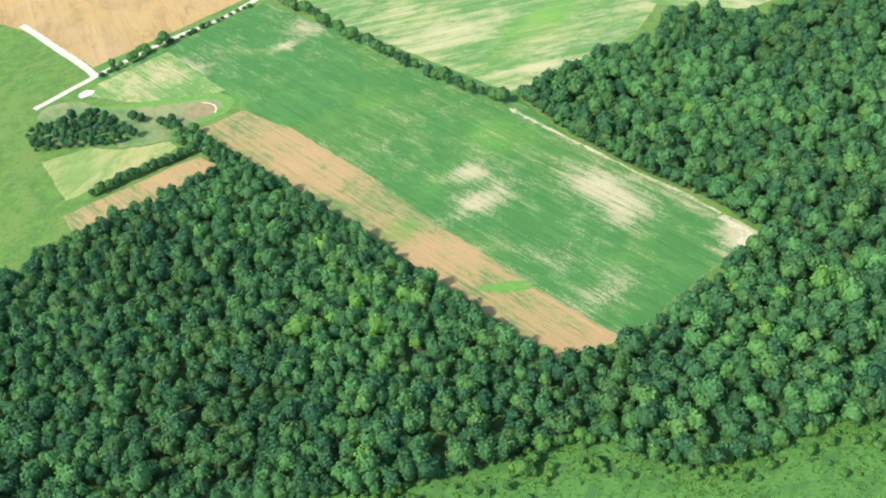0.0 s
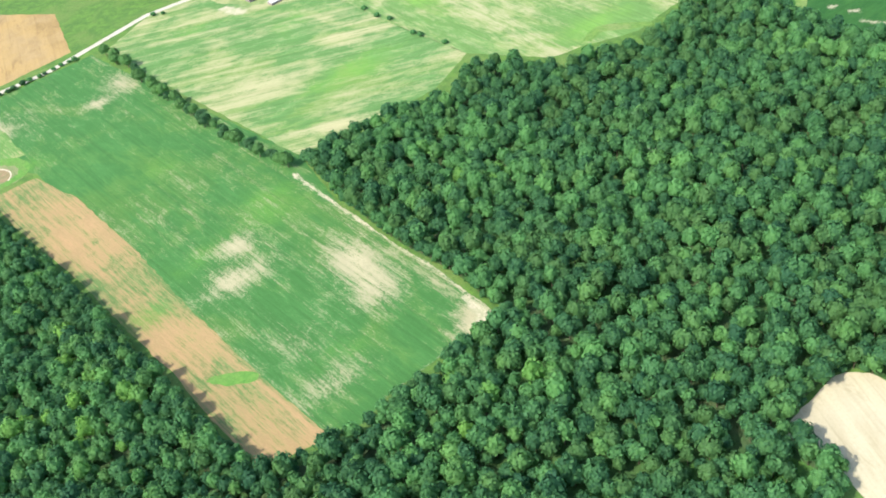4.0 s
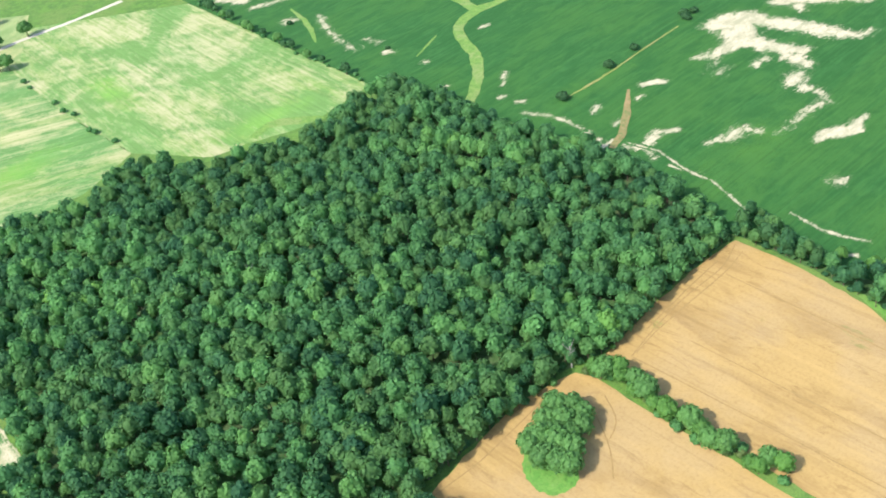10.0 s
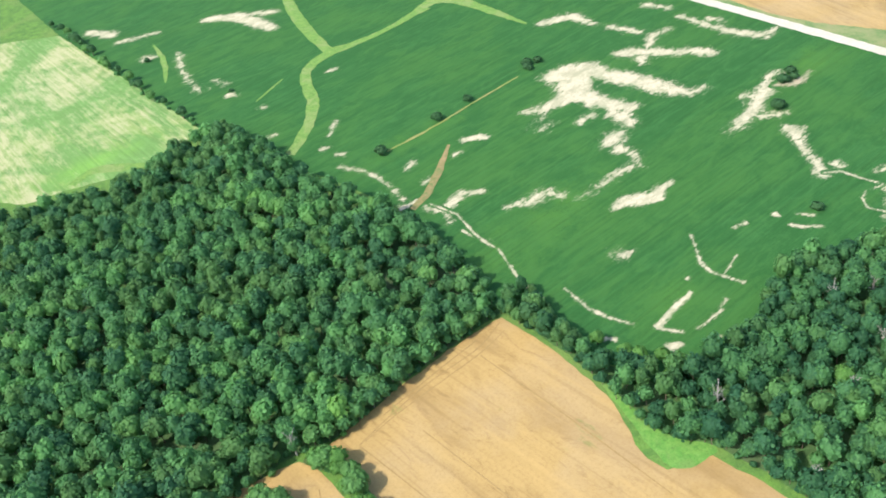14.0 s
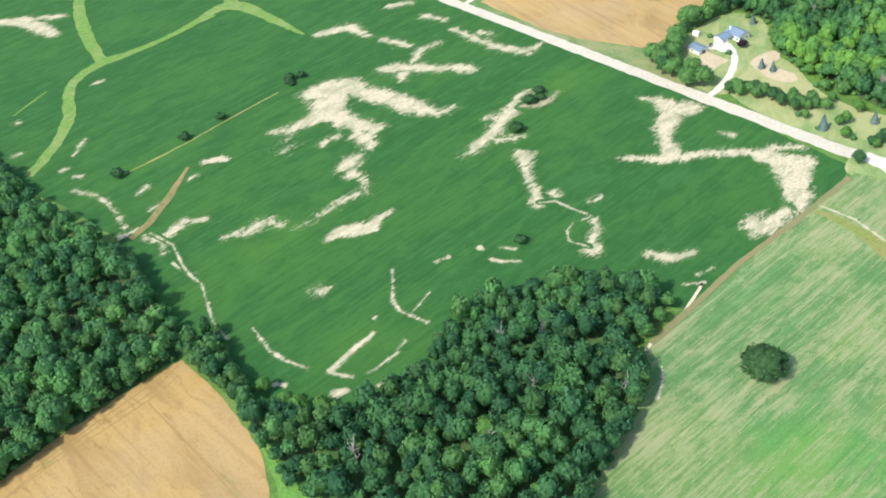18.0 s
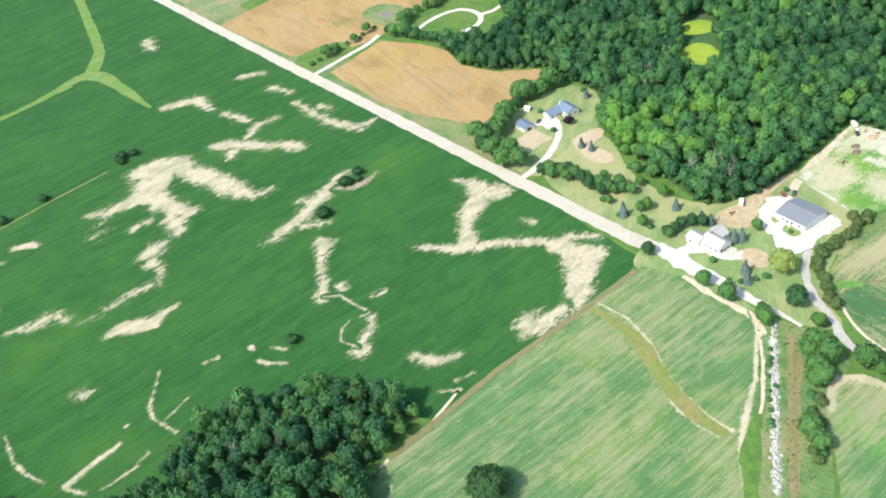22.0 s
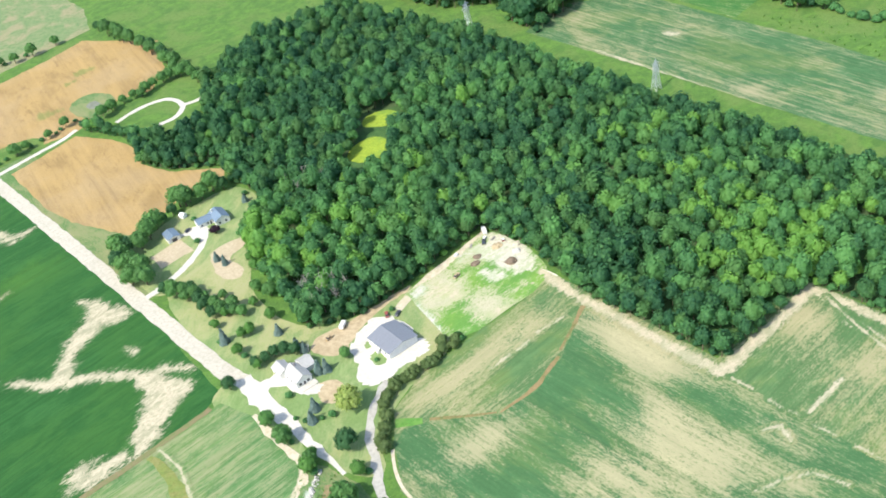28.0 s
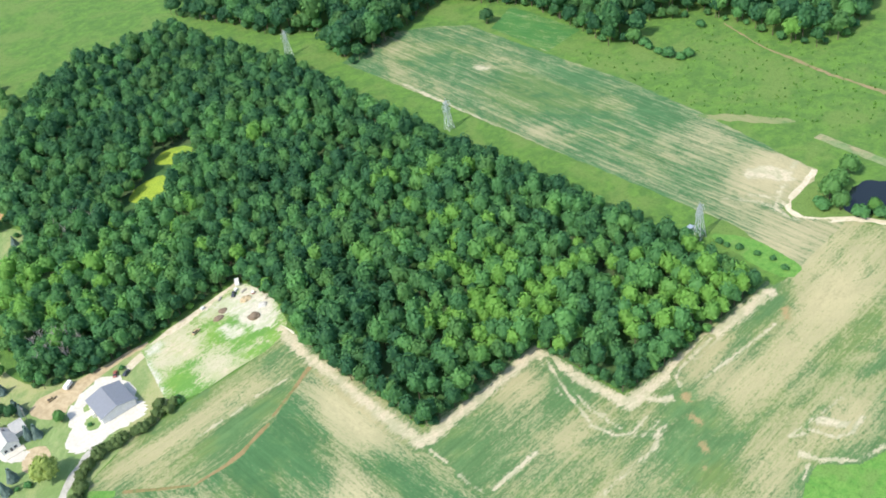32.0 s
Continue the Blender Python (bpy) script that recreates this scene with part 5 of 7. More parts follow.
sheet("sandy_blaze", [(1087, -85), (1086, -62), (1089, -49), (1091, -46), (1095, -59), (1090, -87)], 0.12, M_SAND, "pale bare strip below the woodland", "bare soil", 4.0)
for k, line in enumerate(([(542, 108), (557, 112), (583, 117), (614, 118), (630, 125)], [(545, 108), (559, 111), (583, 113), (613, 115), (628, 119)], [(542, 107), (544, 92), (551, 32), (555, -5)], [(566, 96), (570, 52), (575, -2), (577, -26)], [(610, 114), (613, 64), (615, 5)], [(434, 110), (459, 110), (489, 115), (505, 118)], [(490, 67), (500, 78), (508, 95)], [(503, 82), (512, 85), (518, 100)], [(559, 115), (590, 120), (615, 123)])):
    ribbon("wheel_track", line, 0.6, 0.12, M_RUT, "thin worn wheel track in the wheat", "track", 0.15)

# ---- ponds
M_MUD = soil("grey_mud", (0.25, 0.25, 0.20), (0.15, 0.17, 0.12), 0.5)
M_WATER = plain("dark_pond_water", (0.012, 0.018, 0.022), 0.06, 0.0, 0.5, 0.2)
M_ALGAE = turf("yellow_green_duckweed", (0.27, 0.37, 0.04), (0.34, 0.43, 0.05), (0.20, 0.33, 0.05), 0.3)
sheet("pond", [(1324, -210), (1336, -205), (1348, -204), (1355, -208), (1363, -226), (1342, -242), (1331, -225), (1323, -219)], 0.10, M_WATER, "dark still pond among trees", "pond", 4.0)
sheet("duckweed_pond", [(1097, 116), (1116, 126), (1129, 122), (1129, 107), (1117, 97), (1103, 99)], 0.10, M_ALGAE, "woodland pond covered in yellow-green duckweed", "pond", 4.0)
sheet("duckweed_pond", [(1129, 143), (1146, 149), (1159, 138), (1146, 123), (1134, 131)], 0.10, M_ALGAE, "small woodland pond covered in yellow-green duckweed", "pond", 4.0)
sheet("farm_pond", [(1031, 350), (1038, 350), (1040, 340), (1033, 335), (1029, 341)], 0.13, M_MUD, "small muddy pond in a wet hollow", "pond", 2.0)

# ---- woods
W1 = [(-47, 496), (14, 505), (56, 512), (85, 515), (131, 506), (147, 457), (154, 413), (160, 361), (166, 316), (171, 275), (178, 248), (199, 235), (218, 237), (169, 208), (130, 220), (85, 238), (24, 276), (-80, 325)]
W2 = [(310, 449), (306, 389), (309, 339), (316, 296), (319, 247), (290, 240), (242, 236), (209, 232), (166, 205), (171, 189), (183, 170), (197, 162), (215, 156), (238, 152), (290, 120), (318, 98), (338, 80), (350, 82), (361, 90), (357, 102), (357, 116), (378, 121), (392, 123), (405, 119), (410, 106), (411, 50), (431, 50), (428, 85), (428, 117), (432, 117), (472, 120), (508, 121), (512, 124), (539, 118), (588, 127), (634, 130), (640, 158), (643, 206), (638, 242), (631, 279), (625, 321), (626, 359), (620, 399), (594, 398), (566, 392), (539, 386), (503, 399), (481, 397), (465, 429), (449, 456), (408, 430), (374, 443)]
W4 = [(636, 128), (638, 86), (634, 50), (632, 30), (636, 21), (643, 10), (647, -11), (648, -62), (649, -98), (664, -104), (682, -86), (696, -60), (708, -48), (737, -40), (762, -27), (774, -10), (800, -6), (803, -2), (799, 17), (780, 39), (752, 53), (729, 52), (703, 38), (679, 40), (660, 41), (654, 54), (640, 76), (652, 132)]
W5 = [(1013, 311), (1027, 269), (1017, 228), (1024, 205), (1050, 177), (1041, 156), (1045, 144), (1042, 119), (1012, 91), (1014, 93), (1000, 50), (992, 2), (1015, -9), (1042, -9), (1101, -3), (1103, -38), (1092, -86), (1095, -157), (1127, -158), (1160, -157), (1161, -206), (1185, -208), (1247, -211), (1249, -195), (1252, -167), (1253, -93), (1252, -31), (1252, 77), (1256, 186), (1243, 242), (1247, 318), (1223, 316), (1163, 316), (1105, 295), (1074, 242), (1042, 234), (1025, 274)]
POND_GAPS = [[(1085, 104), (1116, 127), (1131, 122), (1131, 107), (1115, 91), (1092, 84)], [(1118, 133), (1146, 149), (1161, 138), (1142, 117), (1126, 120)]]
for o in (W1, W2, W4, W5):
    sheet("woodland_floor", o, 0.04, M_FLOOR, "shaded leafy woodland floor", "ground", 8.0)
wood("woodland_west", W1, 6.8, "dense green deciduous woodland beside the stubble strip", 1, tone=(0.02, 0.85), bright=[(101.8, 265.6, 60, 0.15)], kinds=SLIM, low=0.84)
wood("woodland_middle", W2, 7.5, "large dense deciduous woodland between the fields", 2, tone=(0.0, 0.8), bright=[(229.6, 189.7, 60, 0.06), (285.6, 176.6, 70, 0.07)], kinds=[t for pair in zip(KINDS[:6], SLIM[:6]) for t in pair])
wood("woodland_copse", W4, 6.9, "dark leafy copse beside the bean field", 3, tone=(0.0, 0.72), bright=[(687.1, -24, 20, 0.3)], kinds=SLIM, low=0.84)
wood("woodland_east", W5, 7.3, "large dense deciduous woodland behind the houses", 4, holes=POND_GAPS, tone=(0.1, 0.93), bright=[(1036.3, 67, 45, 0.28), (1012.2, 81.6, 30, 0.25), (1218.4, -190.3, 28, 0.75), (1160.3, -134.7, 50, 0.25), (1096.6, 41.4, 60, 0.25), (1161.5, -126.1, 40, 0.3)], kinds=SLIM, low=0.84)
wood("woodland_far", [(1262, 348), (1302, 322), (1510, 50), (1529, 13), (1464, -15), (1439, 14), (1422, -9), (1405, 2), (1417, 52), (1424, 91), (1401, 165), (1340, 148), (1289, 137), (1295, 171), (1334, 180), (1309, 204), (1286, 232), (1281, 272)], 12.5, "far dark woodland beyond the pylons", 5)
wood("woodland_far", [(1510, 5), (1474, -26), (1474, -57), (1466, -94), (1470, -111), (1490, -119), (1521, -113), (1566, -101)], 10.0, "far dark woodland beyond the meadow", 6)
wood("swamp_bushes", [(38, 668), (72, 660), (88, 654), (93, 628), (96, 602), (84, 604), (70, 614), (38, 640)], 7.0, "scrubby dark bushes in a wet hollow", 7, size=(0.45, 0.85), tone=(0.0, 0.5))
wood("hedge_thicket", [(122, 565), (129, 568), (135, 533), (141, 501), (147, 458), (132, 499), (128, 518)], 7.0, "leafy thicket at the woodland corner", 8, size=(0.6, 1.0))



def sprinkled(poly, count, seed, clump=30.0):
    """Uneven random places within an outline."""
    rng = np.random.default_rng(seed)
    xs, ys = [p[0] for p in poly], [p[1] for p in poly]
    x, y = rng.uniform(min(xs), max(xs), count * 8), rng.uniform(min(ys), max(ys), count * 8)
    ok = inside(poly, x, y) & (fbm(x / clump, y / clump, 3) > rng.uniform(-0.45, 0.35, len(x)))
    return x[ok][:count], y[ok][:count]


def tufts(name, poly, count, size, leaf, label, seed, category="grass", clump=30.0):
    """Coarse grass: small clumps of leaning blades."""
    rng = np.random.default_rng(seed)
    x, y = sprinkled(poly, count, seed, clump)
    verts, tint = [], []
    for px, py in zip(x, y):
        m, c = rng.uniform(*size), rng.uniform(0, 1)
        for k in range(4):
            q = rng.uniform(0, 6.283)
            d, e = np.array([math.cos(q), math.sin(q)]), np.array([-math.sin(q), math.cos(q)])
            a, w = np.array([px, py]) + d * m * 0.15, m * rng.uniform(0.25, 0.5)
            b, h = a + d * m * rng.uniform(0.2, 0.7), m * rng.uniform(0.5, 1.1)
            verts += [(*(a - e * w), 0.03), (*(a + e * w), 0.03), (*(b + e * w * 0.5), h), (*(b - e * w * 0.5), h)]
            tint += [c] * 4
    return tagged(fast_mesh(name, np.array(verts), np.arange(len(verts)).reshape(-1, 4), [leaf], None, np.array(tint)), label, category, kind="stuff")


def thicket(name, poly, count, size, leaf, label, seed, clump=30.0, tone=(0.2, 1.0)):
    """Saplings and bushes strewn over rough ground."""
    rng = np.random.default_rng(seed)
    x, y = sprinkled(poly, count, seed, clump)
    verts, quads, slots, tint, at = [], [], [], [], 0
    for px, py in zip(x, y):
        v, q, s = SCRUB[rng.integers(4)]
        a, m = rng.uniform(0, 6.283), rng.uniform(*size)
        c, d = math.cos(a) * m, math.sin(a) * m
        verts.append(np.stack([v[:, 0] * c - v[:, 1] * d + px, v[:, 0] * d + v[:, 1] * c + py, v[:, 2] * m * rng.uniform(0.9, 1.9)], -1))
        quads.append(q + at), slots.append(s), tint.append(np.full(len(v), rng.uniform(*tone)))
        at += len(v)
    return tagged(fast_mesh(name, np.concatenate(verts), np.concatenate(quads), [leaf, M_BARK], np.concatenate(slots), np.concatenate(tint)), label, "bushes", kind="stuff")


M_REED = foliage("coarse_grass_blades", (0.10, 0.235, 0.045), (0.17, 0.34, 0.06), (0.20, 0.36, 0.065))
MARSH_OPEN = [(60, 250), (130, 216), (165, 206), (185, 196), (196, 170), (235, 156), (290, 125), (345, 105), (320, 70), (240, 60), (150, 90), (60, 180)]
MARSH_EDGE = [(60, 262), (130, 226), (170, 210), (190, 188), (200, 166), (240, 155), (300, 118), (295, 108), (235, 140), (190, 152), (175, 185), (120, 205), (60, 240)]
FAR_MEADOW = [(1380, 30), (1400, 0), (1400, -60), (1455, -20), (1480, -80), (1500, -110), (1440, -260), (1390, -220), (1385, -150), (1366, -100), (1376, -30)]
tufts("marsh_reeds", MARSH_OPEN, 8000, (0.4, 1.0), M_REED, "coarse green reeds and grass of the marsh", 31)
thicket("marsh_saplings", MARSH_EDGE, 170, (0.3, 0.95), M_LEAF_FRESH, "light green saplings along the marsh", 32, 18.0)
thicket("marsh_scrub", MARSH_OPEN, 70, (0.15, 0.45), M_LEAF_FRESH, "low scattered scrub in the marsh", 33)
tufts("meadow_tussocks", FAR_MEADOW, 420, (0.6, 1.3), M_REED, "dark tussocks in the rough meadow", 34, clump=40.0)
tufts("verge_weeds", [(897, -133), (943, -95), (949, -79), (941, -66), (884, -112), (862, -131), (876, -146)], 500, (0.3, 0.7), M_REED, "rank weeds beside the ditch", 35, clump=9.0)


def rubble(name, line, count, size, mat, label, seed, spread):
    """Broken blocks heaped along a line."""
    rng = np.random.default_rng(seed)
    cube = np.array([(x, y, z) for x in (-1, 1) for y in (-1, 1) for z in (0, 1)], float)
    sides = np.array([(0, 1, 3, 2), (4, 6, 7, 5), (0, 4, 5, 1), (2, 3, 7, 6), (1, 5, 7, 3), (0, 2, 6, 4)])
    verts, quads = [], []
    for k in range(count):
        f = rng.uniform(0, len(line) - 1.001)
        a, b = line[int(f)], line[int(f) + 1]
        mid = np.array([a[0] + (b[0] - a[0]) * (f % 1), a[1] + (b[1] - a[1]) * (f % 1), 0.03])
        mid[:2] += rng.normal(0, spread, 2)
        q, m = rng.uniform(0, 6.283), rng.uniform(*size)
        v = cube * (m * rng.uniform(0.3, 0.6), m * rng.uniform(0.3, 0.6), m * rng.uniform(0.3, 0.7)) + rng.normal(0, 0.09 * m, (8, 3))
        v[:, 2] = np.maximum(v[:, 2], 0)
        c, d = math.cos(q), math.sin(q)
        verts.append(np.stack([v[:, 0] * c - v[:, 1] * d, v[:, 0] * d + v[:, 1] * c, v[:, 2]], -1) + mid)
        quads.append(sides + 8 * k)
    return tagged(fast_mesh(name, np.concatenate(verts), np.concatenate(quads), [mat]), label, "rubble", kind="stuff")


M_RUBBLE = plain("broken_concrete", (0.56, 0.54, 0.48), 0.9, 0.0, 0.2, 0.3)
rubble("rubble_blocks", [(943, -73), (931, -83), (918, -92), (907, -101), (896, -109), (884, -118), (872, -128)], 420, (0.4, 1.2), M_RUBBLE, "broken white concrete blocks along the ditch", 41, 0.7)

# ---------------------------------------------------------------- trees that stand by themselves


def cone_tree(name, m, seed, radius, height, leaf, label, group=""):
    """A spruce: whorls of drooping sprays round a straight stem."""
    rng = np.random.default_rng(seed)
    top = thing(name, m, label, "tree", group)
    pts_, nrm = [], []
    for k in range(13):
        f = k / 12
        w = radius * (1 - f) ** 0.85 + 0.12
        for s in range(max(5, int(15 * (1 - f)))):
            q = rng.uniform(0, 6.283)
            pts_.append((w * math.cos(q) * rng.uniform(0.7, 1.05), w * math.sin(q) * rng.uniform(0.7, 1.05), 0.5 + f * (height - 0.7) + rng.uniform(-0.2, 0.2)))
            nrm.append((math.cos(q), math.sin(q), 0.75))
    p, n = np.array(pts_), np.array(nrm) + rng.normal(0, 0.2, (len(pts_), 3))
    n /= np.linalg.norm(n, axis=1, keepdims=True)
    a = np.cross(n, (0, 0, 1.0))
    a /= np.linalg.norm(a, axis=1, keepdims=True)
    c = np.cross(n, a)
    s = 0.33 * radius * rng.uniform(0.8, 1.2, (len(p), 1))
    verts = np.stack([p - a * s + c * s, p + a * s + c * s, p + a * s * 0.5 - c * s * 1.2, p - a * s * 0.5 - c * s * 1.2], 1).reshape(-1, 3)
    core_v, core_q = [], []
    for k, (z, w) in enumerate(((0.4, radius * 0.75), (height * 0.5, radius * 0.42), (height * 0.97, 0.05))):
        core_v += [(w * math.cos(t * 0.7854), w * math.sin(t * 0.7854), z) for t in range(8)]
    for k in range(2):
        core_q += [(k * 8 + t, k * 8 + (t + 1) % 8, k * 8 + 8 + (t + 1) % 8, k * 8 + 8 + t) for t in range(8)]
    crown = fast_mesh("crown", np.concatenate([verts, core_v]), np.concatenate([np.arange(len(verts)).reshape(-1, 4), np.array(core_q) + len(verts)]), [leaf], None, np.full(len(verts) + 24, 0.5))
    crown.parent = top
    part("trunk", rod(bmesh.new(), (0, 0, -0.2), (0, 0, height * 0.6), 0.18, 0.06, 6), M_BARK, top)
    return top


def bare_tree(name, m, seed, height, label, group=""):
    """A dead tree: a pale trunk and forked bare limbs."""
    rng = random.Random(seed)
    top = thing(name, m, label, "tree", group)
    part("trunk", rod(bmesh.new(), (0, 0, -0.2), (0.2, 0.1, height * 0.8), 0.32, 0.12, 7), M_DEAD, top)
    for k in range(9):
        bm = bmesh.new()
        a, z = k * 2.4 + rng.uniform(-0.4, 0.4), height * rng.uniform(0.3, 0.72)
        r = rng.uniform(1.0, 2.4)
        tip = Vector((math.cos(a) * r, math.sin(a) * r, z + rng.uniform(1.8, 4.0)))
        root = Vector((0.1, 0.05, z))
        rod(bm, root, tip, 0.11, 0.04, 5)
        for j in range(3):
            mid = root.lerp(tip, rng.uniform(0.4, 0.9))
            rod(bm, mid, mid + Vector((rng.uniform(-1.2, 1.2), rng.uniform(-1.2, 1.2), rng.uniform(0.6, 1.8))), 0.07, 0.025, 4)
        part("limb", bm, M_DEAD, top)
    return top


MAKERS = {
    "oak_tree": lambda m: tree_thing("oak_tree", m, 11, 6.0, 13.5, 2.5, M_LEAF, "broad full-leaved oak tree on grass", lumps=26, per=22, size=1.05),
    "field_tree": lambda m: tree_thing("field_tree", m, 12, 4.6, 10.5, 1.8, M_LEAF, "round-headed green field tree", lumps=20, per=20, size=0.95),
    "young_tree": lambda m: tree_thing("young_tree", m, 13, 3.4, 8.5, 1.2, M_LEAF_FRESH, "fresh light green young tree", lumps=16, per=18, size=0.8),
    "dark_tree": lambda m: tree_thing("dark_tree", m, 14, 4.4, 10.0, 1.2, M_LEAF_DARK, "dense dark green tree", lumps=20, per=22, size=0.85),
    "bush": lambda m: tree_thing("bush", m, 15, 2.4, 3.4, 0.2, M_LEAF, "low rounded green bush", "bush", lumps=12, per=14, size=0.7),
    "dark_bush": lambda m: tree_thing("dark_bush", m, 16, 2.6, 3.4, 0.2, M_LEAF_DARK, "low dark green bush among crops", "bush", lumps=12, per=14, size=0.7),
    "olive_shrub": lambda m: tree_thing("olive_shrub", m, 17, 2.6, 3.6, 0.2, M_OLIVE, "rounded olive-brown shrub in a row", "shrub", lumps=13, per=14, size=0.7),
    "willow_tree": lambda m: tree_thing("willow_tree", m, 18, 5.4, 10.5, 1.0, M_WILLOW, "yellow-green weeping willow by the lane", lumps=24, per=24, size=0.85),
    "plum_tree": lambda m: tree_thing("plum_tree", m, 19, 3.2, 5.5, 0.8, M_PURPLE, "dark purple-leaved plum tree on the lawn", lumps=14, per=18, size=0.65),
    "spruce_tree": lambda m: cone_tree("spruce_tree", m, 20, 2.4, 7.5, M_SPRUCE, "blue-grey conical spruce on the lawn"),
    "green_conifer": lambda m: cone_tree("green_conifer", m, 21, 2.6, 8.0, M_SPRUCE, "grey-green conical conifer on the lawn"),
    "lone_oak": lambda m: tree_thing("lone_oak", m, 23, 9.6, 13.0, 0.6, M_LEAF_DARK, "large lone round oak in the hay field", lumps=80, per=60, size=0.72, dome=0.7),
    "dead_tree": lambda m: bare_tree("dead_tree", m, 22, 12.5, "bare grey dead tree at the wood edge"),
}
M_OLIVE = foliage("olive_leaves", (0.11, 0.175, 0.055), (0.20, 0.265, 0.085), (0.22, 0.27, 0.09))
FIRST = {}
pick = random.Random(77)


def plant(kind, x, y, size=1.0, group="", label=""):
    m = pose(x, y, 0.05, 0, 0, pick.uniform(0, 360)) @ Matrix.Diagonal((size, size, size * pick.uniform(0.9, 1.1), 1))
    if kind not in FIRST:
        FIRST[kind] = MAKERS[kind](pose(x, y, 0.05))
        ob = FIRST[kind]
        ob.matrix_world = m
    else:
        ob = copy_thing(FIRST[kind], pose(0, 0, 0))
        ob.matrix_basis = m
    return tagged(ob, label, "", group)


def row(kinds, line, count, group, label="", spread=1.5, size=(0.75, 1.1)):
    """Trees along a line, unevenly spaced."""
    parts_ = [math.hypot(b[0] - a[0], b[1] - a[1]) for a, b in zip(line, line[1:])]
    for k in range(count):
        d = (k + pick.uniform(0.2, 0.8)) / count * sum(parts_)
        for (a, b), n in zip(zip(line, line[1:]), parts_):
            if d <= n:
                break
            d -= n
        f = min(d / n, 1)
        plant(pick.choice(kinds), a[0] + (b[0] - a[0]) * f + pick.uniform(-spread, spread), a[1] + (b[1] - a[1]) * f + pick.uniform(-spread, spread), pick.uniform(*size), group, label)


def each(kind, places, group="", label="", size=(0.85, 1.15)):
    for x, y in places:
        plant(kind, x, y, pick.uniform(*size), group, label)


plant("lone_oak", 798.4, -56.1, 1.0)
row(["field_tree", "oak_tree", "dark_tree"], [(265, 715), (270, 663), (273, 613), (279, 556), (285, 500), (297, 457), (301, 447)], 36, "hedgerow between the crop and hay fields", "leafy hedgerow tree between two fields", 2.5, (0.6, 1.0))
row(["field_tree", "dark_tree", "bush"], [(599, 717), (602, 655), (603, 581), (604, 515), (610, 455), (612, 424)], 30, "hedgerow beside the bean field", "leafy hedgerow tree beside the beans", 2.0, (0.6, 1.0))
row(["bush", "young_tree", "dark_bush"], [(103, 711), (136, 716), (167, 722), (193, 725), (225, 730), (246, 731)], 22, "roadside hedge", "roadside hedge bush by the farm road", 1.2, (0.7, 1.2))
plant("oak_tree", 164.6, 721.7, 0.9, "roadside hedge", "tall roadside oak tree by the farm road")
each("dark_tree", [(104, 623), (119, 592), (117, 602), (124, 600), (122, 585), (108, 619)], "hollow trees", "dark tree in a wet hollow", (0.8, 1.05))
each("field_tree", [(120, 577), (124, 568), (124, 556), (130, 573), (128, 562), (118, 568)], "hollow trees", "green tree in a wet hollow", (0.75, 1.0))
each("field_tree", [(144, 724), (148, 722), (119, 719)], "roadside hedge", "small tree by the farm road", (0.6, 0.85))
row(["bush", "field_tree", "dark_tree"], [(52, 554), (81, 554), (101, 553), (123, 552)], 30, "hedge between small fields", "hedge bush between small fields", 1.2, (0.55, 0.85))
row(["young_tree", "field_tree", "bush", "olive_shrub"], [(524, 114), (527, 102), (529, 87), (528, 69), (528, 55), (531, 40), (535, 24)], 46, "hedgerow between the wheat fields", "light green hedgerow tree between wheat fields", 3.6, (0.85, 1.3))
plant("dark_tree", 529.8, 47.4, 0.95, "hedgerow between the wheat fields", "dark tree in the wheat hedgerow")
row(["young_tree", "field_tree", "bush"], [(428, 113), (427, 99), (428, 82), (429, 59)], 12, "hedgerow below the wheat", "leafy hedgerow tree below the wheat", 2.5, (0.7, 1.0))
each("field_tree", [(489, 104), (479, 91), (478, 84), (481, 99), (486, 85), (498, 91), (494, 99), (491, 91), (487, 97), (497, 107), (502, 102), (502, 96), (480, 80), (475, 91), (476, 98), (484, 92)], "clump in the wheat", "green tree of a clump standing in wheat", (1.0, 1.3))
each("dark_bush", [(855, 151), (790, 76), (800, 308), (810, 309), (748, 305), (721, 301), (675, 295), (881, 168), (888, 166), (857, 154), (892, 172), (803, 312)], "bushes in the beans", "", (1.1, 1.7))
each("dark_bush", [(650, 455), (628, 562), (800, 305)], "bushes in the beans", "", (0.7, 1.1))
row(["bush", "young_tree"], [(643, 88), (653, 73), (658, 58), (668, 43)], 8, "copse edge", "light bush at the copse edge", 3.0, (0.7, 1.2))
each("young_tree", [(683, -29), (695, -39), (700, -4), (660, 26), (656, 44)], "copse edge", "fresh light green tree at the copse edge", (1.0, 1.4))
each("dead_tree", [(652, -27), (697, -10), (656, 20), (751, 19), (751, -29), (1006, 10), (1000, 8), (1011, 4), (736, 28), (727, -2), (449, 285), (520, 122), (1012, 15), (1012, 19), (1017, 15), (1056, 102), (1066, 110), (1054, 111), (1020, 9), (1003, 22), (1008, 26), (1072, 100)], "dead trees", "", (1.1, 1.4))
each("bush", [(445, 584), (449, 571), (448, 536), (450, 529), (455, 504), (440, 666), (440, 651), (445, 604)], "bushes along the hay division", "green bush along a hay field division", (0.9, 1.3))
